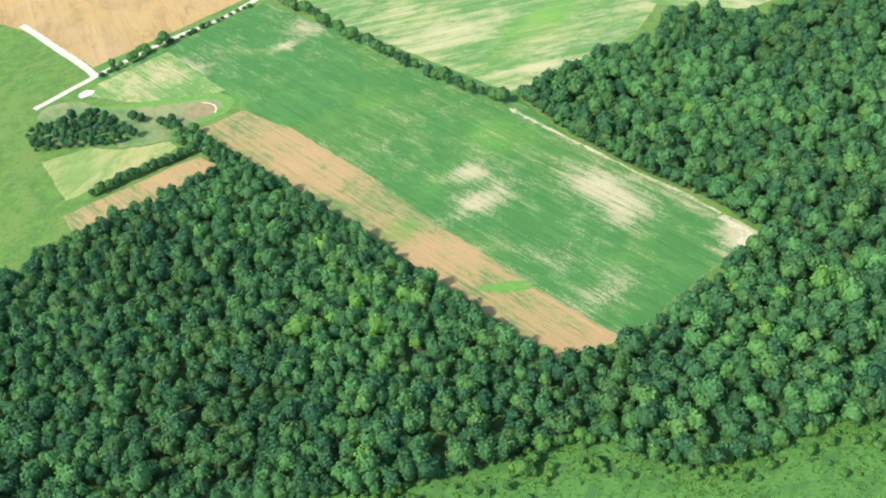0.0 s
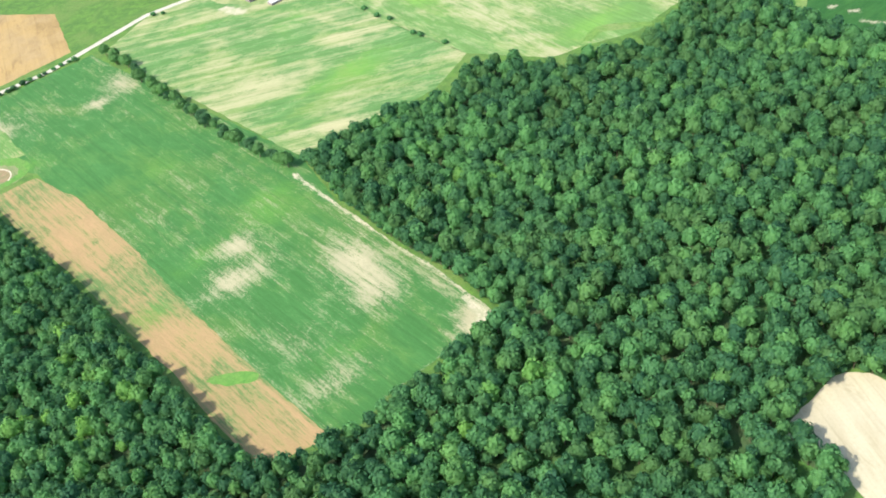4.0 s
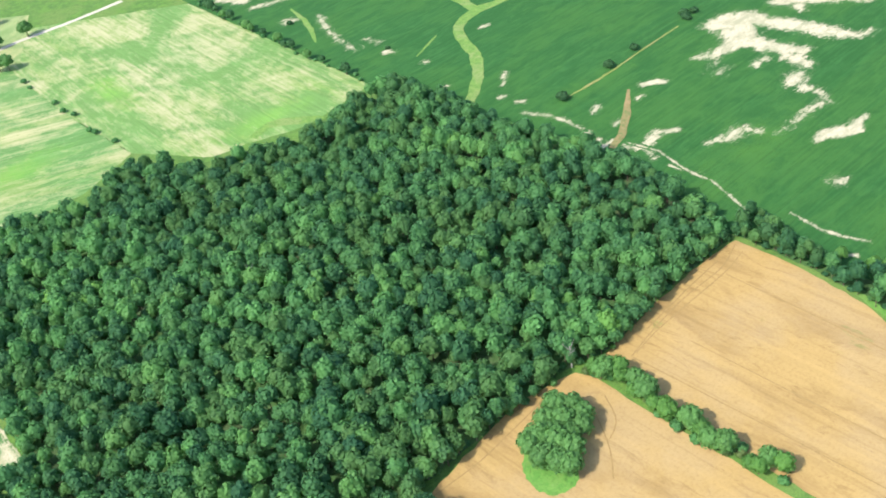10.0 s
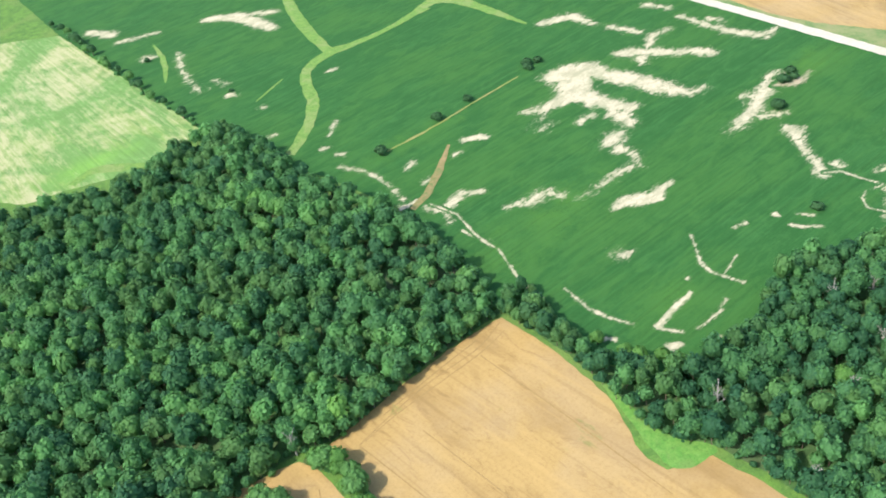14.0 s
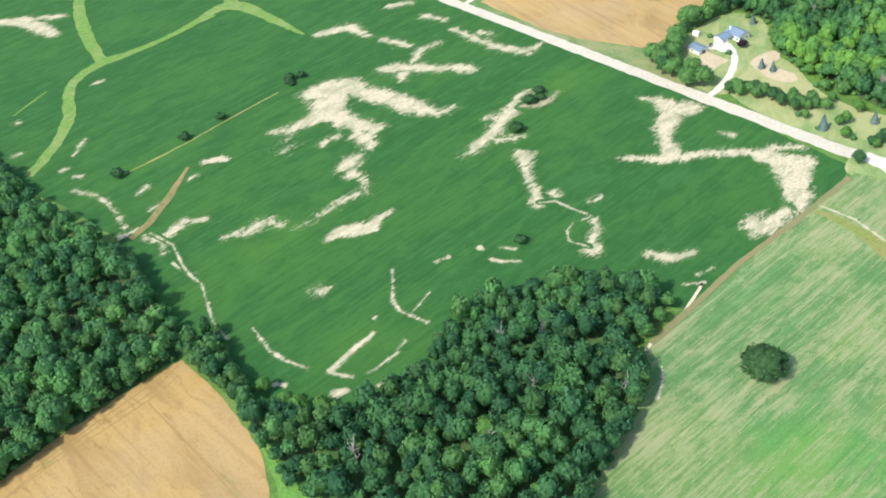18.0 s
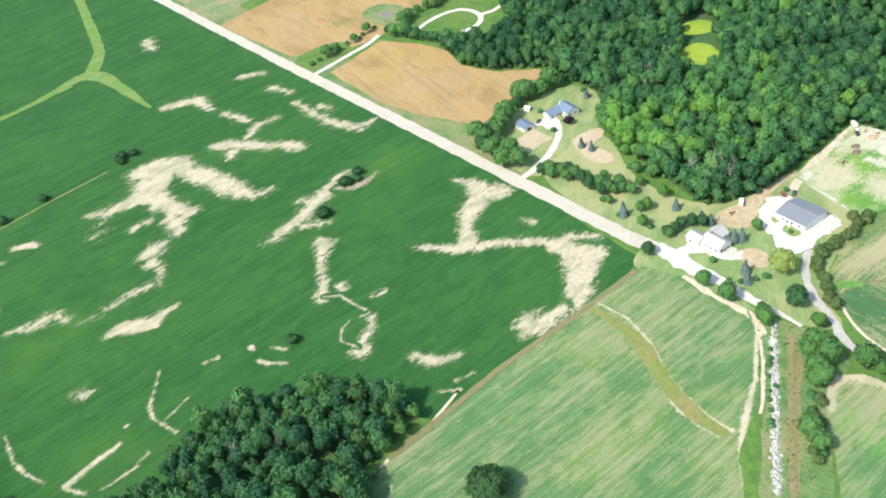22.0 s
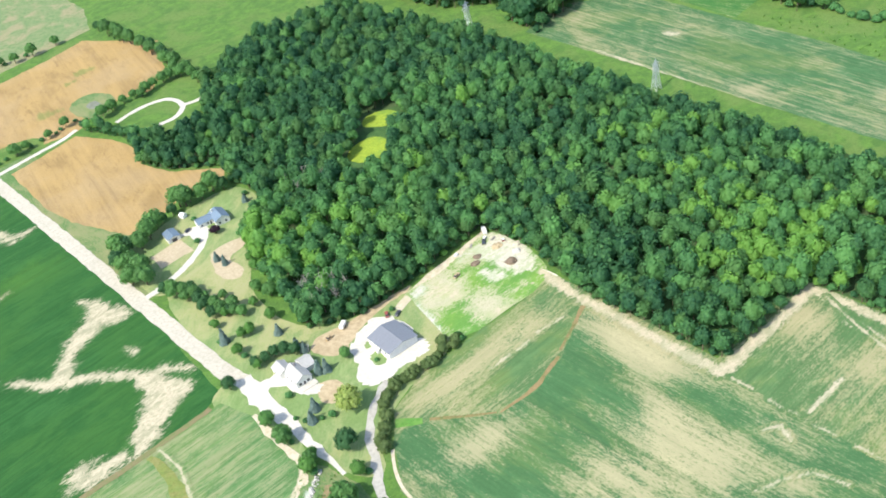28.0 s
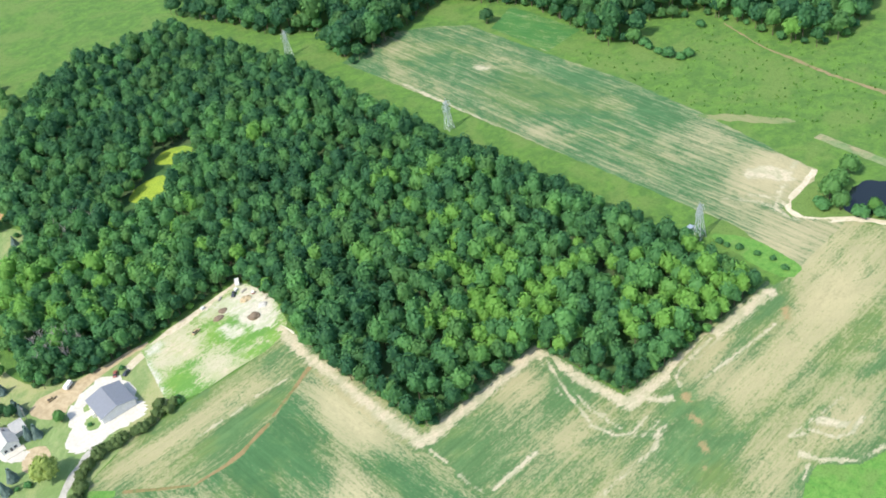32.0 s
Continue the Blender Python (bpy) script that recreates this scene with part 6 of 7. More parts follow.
# farm
each("oak_tree", [(387, 792), (416, 767), (439, 703), (433, 708), (473, 762)], "farmyard trees", "full green tree in the farmyard", (1.1, 1.4))
each("field_tree", [(390, 762), (396, 758), (415, 736), (412, 830), (447, 759), (438, 764), (431, 835), (446, 827), (328, 815), (333, 814), (343, 801), (348, 801), (459, 823), (413, 858)], "farmyard trees", "green tree beside the farm", (1.05, 1.45))
each("bush", [(320, 753), (327, 748), (368, 801), (406, 756)], "farmyard bushes", "", (0.7, 1.2))
# house by the road
plant("dark_tree", 943.7, -2.3, 0.85, label="dark round tree beside the gravel road")
plant("willow_tree", 973, -55.8, 1.15)
plant("dark_tree", 958.1, -73.5, 1.25, label="large dark round tree between drive and lane")
each("spruce_tree", [(962, -44), (980, 12), (977, -26), (980, -28)], "lawn conifers", "", (0.85, 1.1))
each("green_conifer", [(957, -49), (980, -4), (981, -9), (959, 28)], "lawn conifers", "", (0.7, 1.0))
each("dark_tree", [(960, 1), (965, 0), (970, 0), (974, -3), (977, -7)], "trees behind the house", "dark tree in a row behind the house", (0.55, 0.8))
each("young_tree", [(967, 24), (971, 23), (959, 15), (960, -1), (984, 24), (984, 40), (962, 41), (946, -65), (970, 45)], "lawn trees", "small light tree on dry lawn", (0.6, 0.95))
each("field_tree", [(960, 82), (963, 73), (969, 72), (969, 64), (970, 55), (976, 47), (976, 38), (944, -49), (943, -36), (974, 43), (977, 59)], "lawn trees", "green tree on the dry lawn", (0.55, 0.85))
each("bush", [(959, -28), (953, -42), (955, -47), (961, -51), (965, -53), (956, -90), (992, -27), (960, 11), (957, 30), (962, 45), (941, -73), (944, -52)], "garden bushes", "", (0.5, 0.9))
each("olive_shrub", [(1026, -56), (1027, -62), (1018, -62), (1011, -62), (1005, -61), (999, -61), (993, -62), (988, -63), (983, -66), (980, -72), (975, -77), (969, -82), (995, -60), (968, -86), (1023, -60), (1014, -63), (1002, -62), (986, -65), (978, -75), (972, -80), (1031, -60)], "shrub row along the lane", "", (1.0, 1.4))
each("bush", [(1033, -61), (1034, -58), (1026, -19), (999, -41)], "garden bushes", "", (0.5, 0.9))
plant("field_tree", 991, -28, 0.6, "lawn trees", "small tree beside the gravel apron")
# lane trees
each("oak_tree", [(945, -115), (951, -156), (938, -103)], "lane trees", "broad green tree beside the lane", (0.9, 1.1))
each("field_tree", [(930, -103), (936, -96), (947, -137), (947, -177), (943, -68), (942, -50), (963, -150), (967, -173), (942, -96)], "lane trees", "green tree beside the lane", (0.7, 1.0))
each("young_tree", [(946, -121), (946, -142), (953, -88), (947, -162), (940, -71)], "lane trees", "light green tree beside the lane", (0.8, 1.1))
row(["field_tree", "olive_shrub", "bush"], [(942, -90), (934, -101), (922, -109), (908, -118), (893, -129)], 34, "scrub beside the ditch", "grey-green scrub beside the ditch", 3.0, (0.7, 1.0))
row(["bush"], [(930, -82), (913, -95), (893, -110)], 10, "scrub beside the ditch", "low scrub beside the rubble", 1.2, (0.4, 0.7))
# blue-roofed house
each("field_tree", [(985, 148), (970, 138), (958, 136), (954, 125), (959, 114), (951, 111), (1006, 158), (1019, 154), (1028, 156), (978, 142), (1009, 156), (958, 125), (960, 145), (956, 104)], "trees round the blue-roofed house", "green tree sheltering the blue-roofed house", (1.0, 1.4))
each("dark_tree", [(964, 141), (973, 143), (991, 151), (999, 154), (1013, 158), (955, 118), (953, 131), (980, 146), (1033, 152)], "trees round the blue-roofed house", "dark green tree along the wheat edge", (0.8, 1.15))
plant("plum_tree", 1005.5, 115.1, 1.0)
each("bush", [(994, 116), (1004, 138), (1038, 136), (1039, 122)], "garden bushes", "", (0.6, 1.0))
each("green_conifer", [(992, 91), (1034, 129), (993, 84)], "lawn conifers", "", (0.6, 0.85))
row(["field_tree", "dark_tree"], [(959, 86), (967, 82), (967, 66), (968, 51), (975, 46)], 14, "trees across the drive", "dark green tree beside the drive", 3.0, (0.6, 0.9))
row(["bush", "field_tree", "young_tree"], [(1033, 115), (1017, 94), (1004, 73), (993, 52), (992, 38)], 12, "trees along the woodland edge", "light tree along the woodland edge", 3.0, (0.6, 1.0))
row(["bush", "field_tree"], [(949, 317), (971, 320), (995, 325), (1015, 330)], 12, "bushes along the drive", "bush along the gravel drive", 1.5, (0.6, 1.0))
row(["field_tree"], [(1028, 315), (1044, 324), (1063, 321), (1088, 327), (1107, 324)], 12, "trees above the drive ring", "green tree above the drive ring", 2.0, (0.7, 1.0))
row(["bush", "field_tree"], [(976, 487), (1002, 487), (1040, 488), (979, 493), (1024, 484), (1071, 485)], 12, "pasture hedge", "hedge bush across the pasture", 2.0, (0.7, 1.1))
row(["field_tree", "oak_tree", "dark_tree"], [(1104, 486), (1105, 439), (1108, 400), (1106, 364), (1101, 328), (1100, 302)], 26, "trees beside the upper wheat", "full green tree beside the upper wheat", 3.5, (0.8, 1.2))
# far meadow and pond
plant("dark_tree", 1386, 100.1, 1.3, label="large dark lone tree beyond the hay")
each("field_tree", [(1415, 15), (1411, 4), (1414, -11), (1425, 28), (1338, -199), (1323, -209), (1352, -197), (1327, -201)], "meadow trees", "green tree in the rough meadow", (0.9, 1.3))
each("bush", [(1413, -24), (1411, -33), (1411, -41), (1412, -50), (1418, -52), (1457, -33), (1416, -18), (1323, -219), (1332, -221), (1319, -202), (1322, -198), (1329, -227)], "meadow bushes", "green bush in the rough meadow", (1.2, 2.0))
each("young_tree", [(1331, -222)], "meadow trees", "fresh tree at the pond", (1.0, 1.1))
row(["bush", "dark_bush"], [(1294, 160), (1318, 156), (1348, 160)], 12, "hedge beyond the woodland", "dark hedge bush beyond the woodland", 2.5, (1.2, 1.8))
row(["bush"], [(1263, -154), (1267, -171), (1268, -187), (1270, -200), (1270, -215)], 9, "bushes under the power line", "low bush under the power line", 2.5, (0.7, 1.1))
each("young_tree", [(258, 148), (249, 135), (233, 143), (224, 145), (225, 130), (207, 150), (198, 163)], "marsh trees", "small light tree in the marsh", (0.5, 0.85))
row(["young_tree"], [(126, 214), (154, 209), (178, 201), (191, 178), (197, 162), (224, 157), (245, 150)], 26, "marsh trees", "fresh yellow-green tree at the marsh edge", 4.0, (0.6, 1.25))
row(["bush", "young_tree"], [(82, 232), (142, 197), (184, 162), (223, 140), (248, 130)], 34, "marsh bushes", "low light bush in the marsh", 9.0, (0.3, 0.65))

# ---------------------------------------------------------------- buildings


def gable(parent, x0, x1, y0, y1, eave, ridge, along, wall_mat, roof_mat, over=0.4):
    """Walls with gable ends and a pitched roof of two slabs, added to a building."""
    bm = bmesh.new()
    if along == "y":
        mx = (x0 + x1) / 2
        prof = [(x0, 0), (x1, 0), (x1, eave), (mx, ridge), (x0, eave)]
        ends = [[bm.verts.new((p, y, z)) for p, z in prof] for y in (y0, y1)]
    else:
        my = (y0 + y1) / 2
        prof = [(y0, 0), (y1, 0), (y1, eave), (my, ridge), (y0, eave)]
        ends = [[bm.verts.new((x, p, z)) for p, z in prof] for x in (x0, x1)]
    for e in ends:
        bm.faces.new(e)
    for k in range(5):
        bm.faces.new((ends[0][k], ends[0][(k + 1) % 5], ends[1][(k + 1) % 5], ends[1][k]))
    bmesh.ops.recalc_face_normals(bm, faces=bm.faces)
    part("wall", bm, wall_mat, parent)
    slope = (ridge - eave) / ((x1 - x0) / 2 if along == "y" else (y1 - y0) / 2)
    for side in (-1, 1):
        bm = bmesh.new()
        half = ((x1 - x0) if along == "y" else (y1 - y0)) / 2
        c = (x0 + x1) / 2 if along == "y" else (y0 + y1) / 2
        lo, hi = (y0 - over, y1 + over) if along == "y" else (x0 - over, x1 + over)
        ring = []
        for s, z in ((0, ridge + 0.03), (half + over, eave - slope * over + 0.03)):
            for e in (lo, hi):
                for up in (0, 0.14):
                    ring.append(bm.verts.new((c + side * s, e, z + up) if along == "y" else (e, c + side * s, z + up)))
        for f in ((0, 1, 3, 2), (4, 5, 7, 6), (0, 1, 5, 4), (2, 3, 7, 6), (0, 2, 6, 4), (1, 3, 7, 5)):
            bm.faces.new([ring[k] for k in f])
        bmesh.ops.recalc_face_normals(bm, faces=bm.faces)
        ob = part("roof", bm, roof_mat, parent)
        ribs = int((hi - lo) / 1.6)
        bm = bmesh.new()
        for k in range(1, ribs):
            e = lo + (hi - lo) * k / ribs
            a = (c, e, ridge + 0.2) if along == "y" else (e, c, ridge + 0.2)
            b = (c + side * (half + over), e, eave - slope * over + 0.2) if along == "y" else (e, c + side * (half + over), eave - slope * over + 0.2)
            rod(bm, a, b, 0.05, 0.05, 4)
        part("seam", bm, roof_mat, ob)
    bm = bmesh.new()
    if along == "y":
        box(bm, (x0 + x1) / 2 - 0.18, (x0 + x1) / 2 + 0.18, y0 - over, y1 + over, ridge + 0.1, ridge + 0.24, 0.03)
    else:
        box(bm, x0 - over, x1 + over, (y0 + y1) / 2 - 0.18, (y0 + y1) / 2 + 0.18, ridge + 0.1, ridge + 0.24, 0.03)
    part("ridge_cap", bm, roof_mat, parent)


def window(parent, x, y, z, w, h, face):
    """A framed pane on a wall that faces along x or y."""
    bm, gl = bmesh.new(), bmesh.new()
    d = 0.06
    if face in ("-y", "+y"):
        s = -1 if face == "-y" else 1
        box(bm, x - w / 2 - 0.1, x + w / 2 + 0.1, min(y, y + s * d), max(y, y + s * d), z - 0.1, z + h + 0.1, 0.01)
        box(gl, x - w / 2, x + w / 2, min(y + s * d, y + s * (d + 0.03)), max(y + s * d, y + s * (d + 0.03)), z, z + h)
    else:
        s = -1 if face == "-x" else 1
        box(bm, min(x, x + s * d), max(x, x + s * d), y - w / 2 - 0.1, y + w / 2 + 0.1, z - 0.1, z + h + 0.1, 0.01)
        box(gl, min(x + s * d, x + s * (d + 0.03)), max(x + s * d, x + s * (d + 0.03)), y - w / 2, y + w / 2, z, z + h)
    part("pane", gl, M_GLASS, part("window", bm, M_TRIM, parent))


def door(parent, x, y, w, h, face, mat):
    bm = bmesh.new()
    s = -1 if face[0] == "-" else 1
    if face[1] == "y":
        box(bm, x - w / 2, x + w / 2, min(y, y + s * 0.08), max(y, y + s * 0.08), 0.05, h, 0.02)
    else:
        box(bm, min(x, x + s * 0.08), max(x, x + s * 0.08), y - w / 2, y + w / 2, 0.05, h, 0.02)
    part("door", bm, mat, parent)


# large shed with a grey metal roof
shed = thing("shed", pose(1011.8, -37.6, 0.12, 0, 0, -2), "large white shed with grey metal roof on gravel", "shed")
gable(shed, -8.0, 8.0, -8.2, 8.2, 3.6, 5.6, "y", M_SIDING, M_ROOF_GREY, 0.5)
for gx in (-4.5, 0.0, 4.5):
    door(shed, gx, -8.2, 3.2, 2.7, "-y", M_TRIM)
for gy in (-5, -1, 4):
    window(shed, -8.0, gy, 1.2, 1.2, 1.0, "-x")
door(shed, -8.0, 1.8, 1.0, 2.1, "-x", M_DARKPAINT)
bm = box(bmesh.new(), -9.6, -8.5, -1.0, 0.4, 0.0, 2.2, 0.05)
part("porch", bm, M_SIDING, shed)

# pale house with crossing gables
house = thing("house", pose(968.5, -19.5, 0.12, 0, 0, -3), "pale house with crossing gables and light roofs", "house")
gable(house, -3.8, 4.2, -8.0, 3.0, 3.4, 5.9, "y", M_SIDING, M_ROOF_PALE)
gable(house, 4.2, 9.6, -2.0, 6.0, 3.0, 5.2, "x", M_SIDING, M_ROOF_PALE)
gable(house, -6.0, 0.5, 3.0, 10.5, 2.9, 4.7, "y", M_SIDING, M_ROOF_PALE)
for k, (wx, wy) in enumerate(((-2.0, -8.0), (2.2, -8.0))):
    window(house, wx, wy, 1.0, 1.3, 1.3, "-y")
for wy in (-6.0, -3.0, 0.0):
    window(house, -3.8, wy, 1.0, 1.2, 1.2, "-x")
window(house, -6.0, 7.8, 1.0, 1.4, 1.1, "-x")
door(house, 0.3, -8.0, 1.1, 2.1, "-y", M_DARKPAINT)
door(house, -6.0, 5.2, 2.6, 2.2, "-x", M_TRIM)
part("chimney", box(bmesh.new(), 1.0, 1.8, 0.5, 1.3, 4.6, 6.9, 0.04), M_ROOF_BARN, house)
part("terrace", box(bmesh.new(), -3.4, 5.2, -11.5, -8.0, 0.0, 0.3, 0.05), M_WHITE_GRAVEL, house, "pale paved terrace")

# house with blue-grey roofs
blue = thing("house", pose(1014.3, 125.4, 0.1, 0, 0, -8), "house with blue-grey metal roof on a lawn", "house")
gable(blue, -4.2, 4.2, -5.8, 5.8, 3.4, 5.6, "y", M_SIDING, M_ROOF_BLUE)
gable(blue, -13.0, -4.2, -0.5, 6.5, 2.8, 4.2, "x", M_SIDING, M_ROOF_BLUE, 0.3)
for wy in (-4.0, -1.0):
    window(blue, -4.2, wy, 1.0, 1.3, 1.2, "-x")
for wx in (-2.2, 1.8):
    window(blue, wx, -5.8, 1.0, 1.3, 1.2, "-y")
for wx in (-11.0, -7.5):
    window(blue, wx, -0.5, 1.0, 1.2, 1.1, "-y")
door(blue, -5.6, -0.5, 1.0, 2.1, "-y", M_DARKPAINT)
part("chimney", box(bmesh.new(), -2.6, -1.8, 3.6, 4.4, 3.8, 6.4, 0.04), M_SIDING, blue)
garage = thing("garage", pose(986.6, 132.8, 0.1, 0, 0, -6), "low garage with blue-grey roof under trees", "garage")
gable(garage, -3.6, 3.6, -4.8, 4.8, 2.5, 3.6, "y", M_SIDING, M_ROOF_BLUE, 0.3)
door(garage, 0.0, -4.8, 3.0, 2.2, "-y", M_DARKPAINT)
window(garage, -3.6, 1.0, 1.0, 1.2, 0.9, "-x")
tank = thing("garden_shed", pose(1001.6, 146.7, 0.1, 0, 0, 20), "small white garden shed under trees", "shed")
gable(tank, -1.6, 1.6, -1.8, 1.8, 2.0, 2.8, "y", M_SIDING, M_TRIM, 0.15)
door(tank, 0, -1.8, 1.0, 1.8, "-y", M_TRIM)

# farm across the hay
barn = thing("barn", pose(393, 711, 0.1, 0, 0, 3), "weathered grey gable barn on dry grass", "barn")
gable(barn, -5.5, 5.5, -10.5, 10.5, 4.6, 8.6, "y", M_BARNWOOD, M_ROOF_BARN, 0.5)
door(barn, 0.0, -10.5, 3.6, 3.6, "-y", M_DARKPAINT)
door(barn, 5.5, -2.0, 3.0, 3.0, "+x", M_DARKPAINT)
for wy in (-6, 0, 6):
    window(barn, -5.5, wy, 2.2, 0.9, 0.9, "-x")
wing = thing("farm_shed", pose(410, 713, 0.1, 0, 0, 22), "long white-roofed farm shed", "shed")
gable(wing, -9.5, 6.5, -4.0, 4.0, 3.0, 4.6, "x", M_BARNWOOD, M_SIDING, 0.3)
door(wing, -2.0, -4.0, 3.0, 2.6, "-y", M_DARKPAINT)
annex = thing("farm_shed", pose(420, 702, 0.1, 0, 0, -8), "white-roofed farm shed with open end", "shed")
gable(annex, -3.6, 3.6, -8.0, 8.0, 3.0, 4.4, "y", M_BARNWOOD, M_SIDING, 0.3)
door(annex, 0, -8.0, 3.6, 2.6, "-y", M_DARKPAINT)
coop = thing("farm_shed", pose(402.7, 681.5, 0.05, 0, 0, 8), "small white low shed at the field edge", "shed")
gable(coop, -4.8, 4.8, -3.2, 3.2, 2.2, 3.2, "x", M_BARNWOOD, M_SIDING, 0.3)
door(coop, 1.0, -3.2, 1.2, 1.9, "-y", M_DARKPAINT)
big = thing("barn", pose(399.7, 867, 0.1, 0, 0, 2), "large barn with a grey-green roof", "barn")
gable(big, -8.5, 8.5, -15, 15, 4.6, 7.6, "y", M_SIDING, M_ROOF_GREY, 0.5)
door(big, 0, -15, 4.0, 3.6, "-y", M_DARKPAINT)
for wy in (-10, -4, 2, 8):
    window(big, -8.5, wy, 2.0, 1.2, 0.9, "-x")
red = thing("barn", pose(399, 911, 0.1, 0, 0, 8), "faded red barn with pinkish roof", "barn")
gable(red, -8.0, 8.0, -16, 16, 5.0, 8.0, "y", M_RED, M_ROOF_PINK, 0.5)
door(red, 0, -16, 4.0, 3.6, "-y", M_DARKPAINT)
farmhouse = thing("house", pose(427.5, 737, 0.1, 0, 0, -14), "white farmhouse among trees", "house")
gable(farmhouse, -5.0, 5.0, -7.5, 7.5, 4.6, 7.2, "y", M_SIDING, M_ROOF_PALE)
gable(farmhouse, -4.0, 4.0, -15.5, -7.5, 3.0, 4.8, "y", M_SIDING, M_TRIM)
for wy in (-4, 0, 4):
    window(farmhouse, -5.0, wy, 1.2, 1.1, 1.3, "-x")
    window(farmhouse, -5.0, wy, 3.2, 1.0, 1.1, "-x")
window(farmhouse, -2.0, -15.5, 1.0, 1.1, 1.2, "-y")
door(farmhouse, 1.2, -15.5, 1.0, 2.1, "-y", M_DARKPAINT)
part("chimney", box(bmesh.new(), 0.4, 1.2, 1.0, 1.8, 6.0, 8.2, 0.04), M_RED, farmhouse)
cottage = thing("house", pose(406, 781, 0.1, 0, 0, -8), "low white house across the road", "house")
gable(cottage, -6.0, 6.0, -8.5, 8.5, 3.0, 5.0, "y", M_SIDING, M_TRIM)
for wy in (-5, -1, 3):
    window(cottage, -6.0, wy, 1.0, 1.2, 1.2, "-x")
door(cottage, -6.0, 6.0, 1.0, 2.1, "-x", M_DARKPAINT)
cabin = thing("garage", pose(419, 810.5, 0.1, 0, 0, 4), "white garage across the road", "garage")
gable(cabin, -4.0, 4.0, -6.0, 6.0, 2.6, 4.0, "y", M_SIDING, M_TRIM)
door(cabin, -4.0, 0.0, 3.0, 2.2, "-x", M_DARKPAINT)

# ---------------------------------------------------------------- power line


def pylon(m):
    top = thing("pylon", m, "grey lattice steel power pylon above the trees", "pylon", "power pylons")
    h, w0, w1 = 20.0, 2.3, 0.45
    corner = lambda s, f: Vector((s[0] * (w0 + (w1 - w0) * f), s[1] * (w0 + (w1 - w0) * f), h * f))
    signs = ((-1, -1), (1, -1), (1, 1), (-1, 1))
    for s in signs:
        part("leg", rod(bmesh.new(), corner(s, -0.01), corner(s, 1), 0.16, 0.09, 5), M_STEEL, top)
    levels = (0, 0.16, 0.32, 0.47, 0.6, 0.72, 0.83, 0.93)
    for lo, hi in zip(levels, levels[1:]):
        bm = bmesh.new()
        for a, b in zip(signs, signs[1:] + signs[:1]):
            rod(bm, corner(a, lo), corner(b, hi), 0.06, 0.06, 4)
            rod(bm, corner(b, lo), corner(a, hi), 0.06, 0.06, 4)
            rod(bm, corner(a, hi), corner(b, hi), 0.06, 0.06, 4)
        part("brace", bm, M_STEEL, top)
    for z, reach in ((13.2, 3.0), (15.6, 3.6), (18.0, 2.8)):
        bm = bmesh.new()
        for s in (-1, 1):
            for e in (-0.5, 0.5):
                rod(bm, (0, e, z), (s * reach, 0, z + 0.1), 0.08, 0.05, 4)
                rod(bm, (0, e, z + 1.0), (s * reach, 0, z + 0.1), 0.07, 0.05, 4)
        arm = part("crossarm", bm, M_STEEL, top)
        for s in (-1, 1):
            part("insulator", rod(bmesh.new(), (s * reach, 0, z), (s * reach, 0, z - 1.3), 0.1, 0.1, 6), M_TRIM, arm)
    part("peak", rod(bmesh.new(), (0, 0, h), (0, 0, h + 1.2), 0.3, 0.05, 4), M_STEEL, top)
    return top


first_pylon = pylon(pose(1271, 189.5, 0.1))
for x, y in ((1266.5, 12.5), (1265, -168.5)):
    copy_thing(first_pylon, pose(x, y, 0.1))
cabinet = thing("utility_cabinet", pose(1267.1, -161.7, 0.0), "white utility cabinet beside a pylon", "cabinet")
part("body", box(bmesh.new(), -1.6, 1.6, -1.2, 1.2, 0, 2.2, 0.06), M_TRIM, cabinet)
part("lid", box(bmesh.new(), -1.7, 1.7, -1.3, 1.3, 2.2, 2.34, 0.03), M_STEEL, cabinet)
pole = thing("utility_pole", pose(980.6, -14.3, 0.05), "pale utility pole behind the house", "pole")
part("post", rod(bmesh.new(), (0, 0, -0.2), (0, 0, 8.5), 0.16, 0.11, 8), M_DEAD, pole)
part("crossarm", box(bmesh.new(), -1.0, 1.0, -0.07, 0.07, 7.9, 8.05), M_DEAD, pole)
part("transformer", rod(bmesh.new(), (0.35, 0, 6.6), (0.35, 0, 7.5), 0.25, 0.25, 8), M_STEEL, pole)

# ---------------------------------------------------------------- vehicles and yard clutter


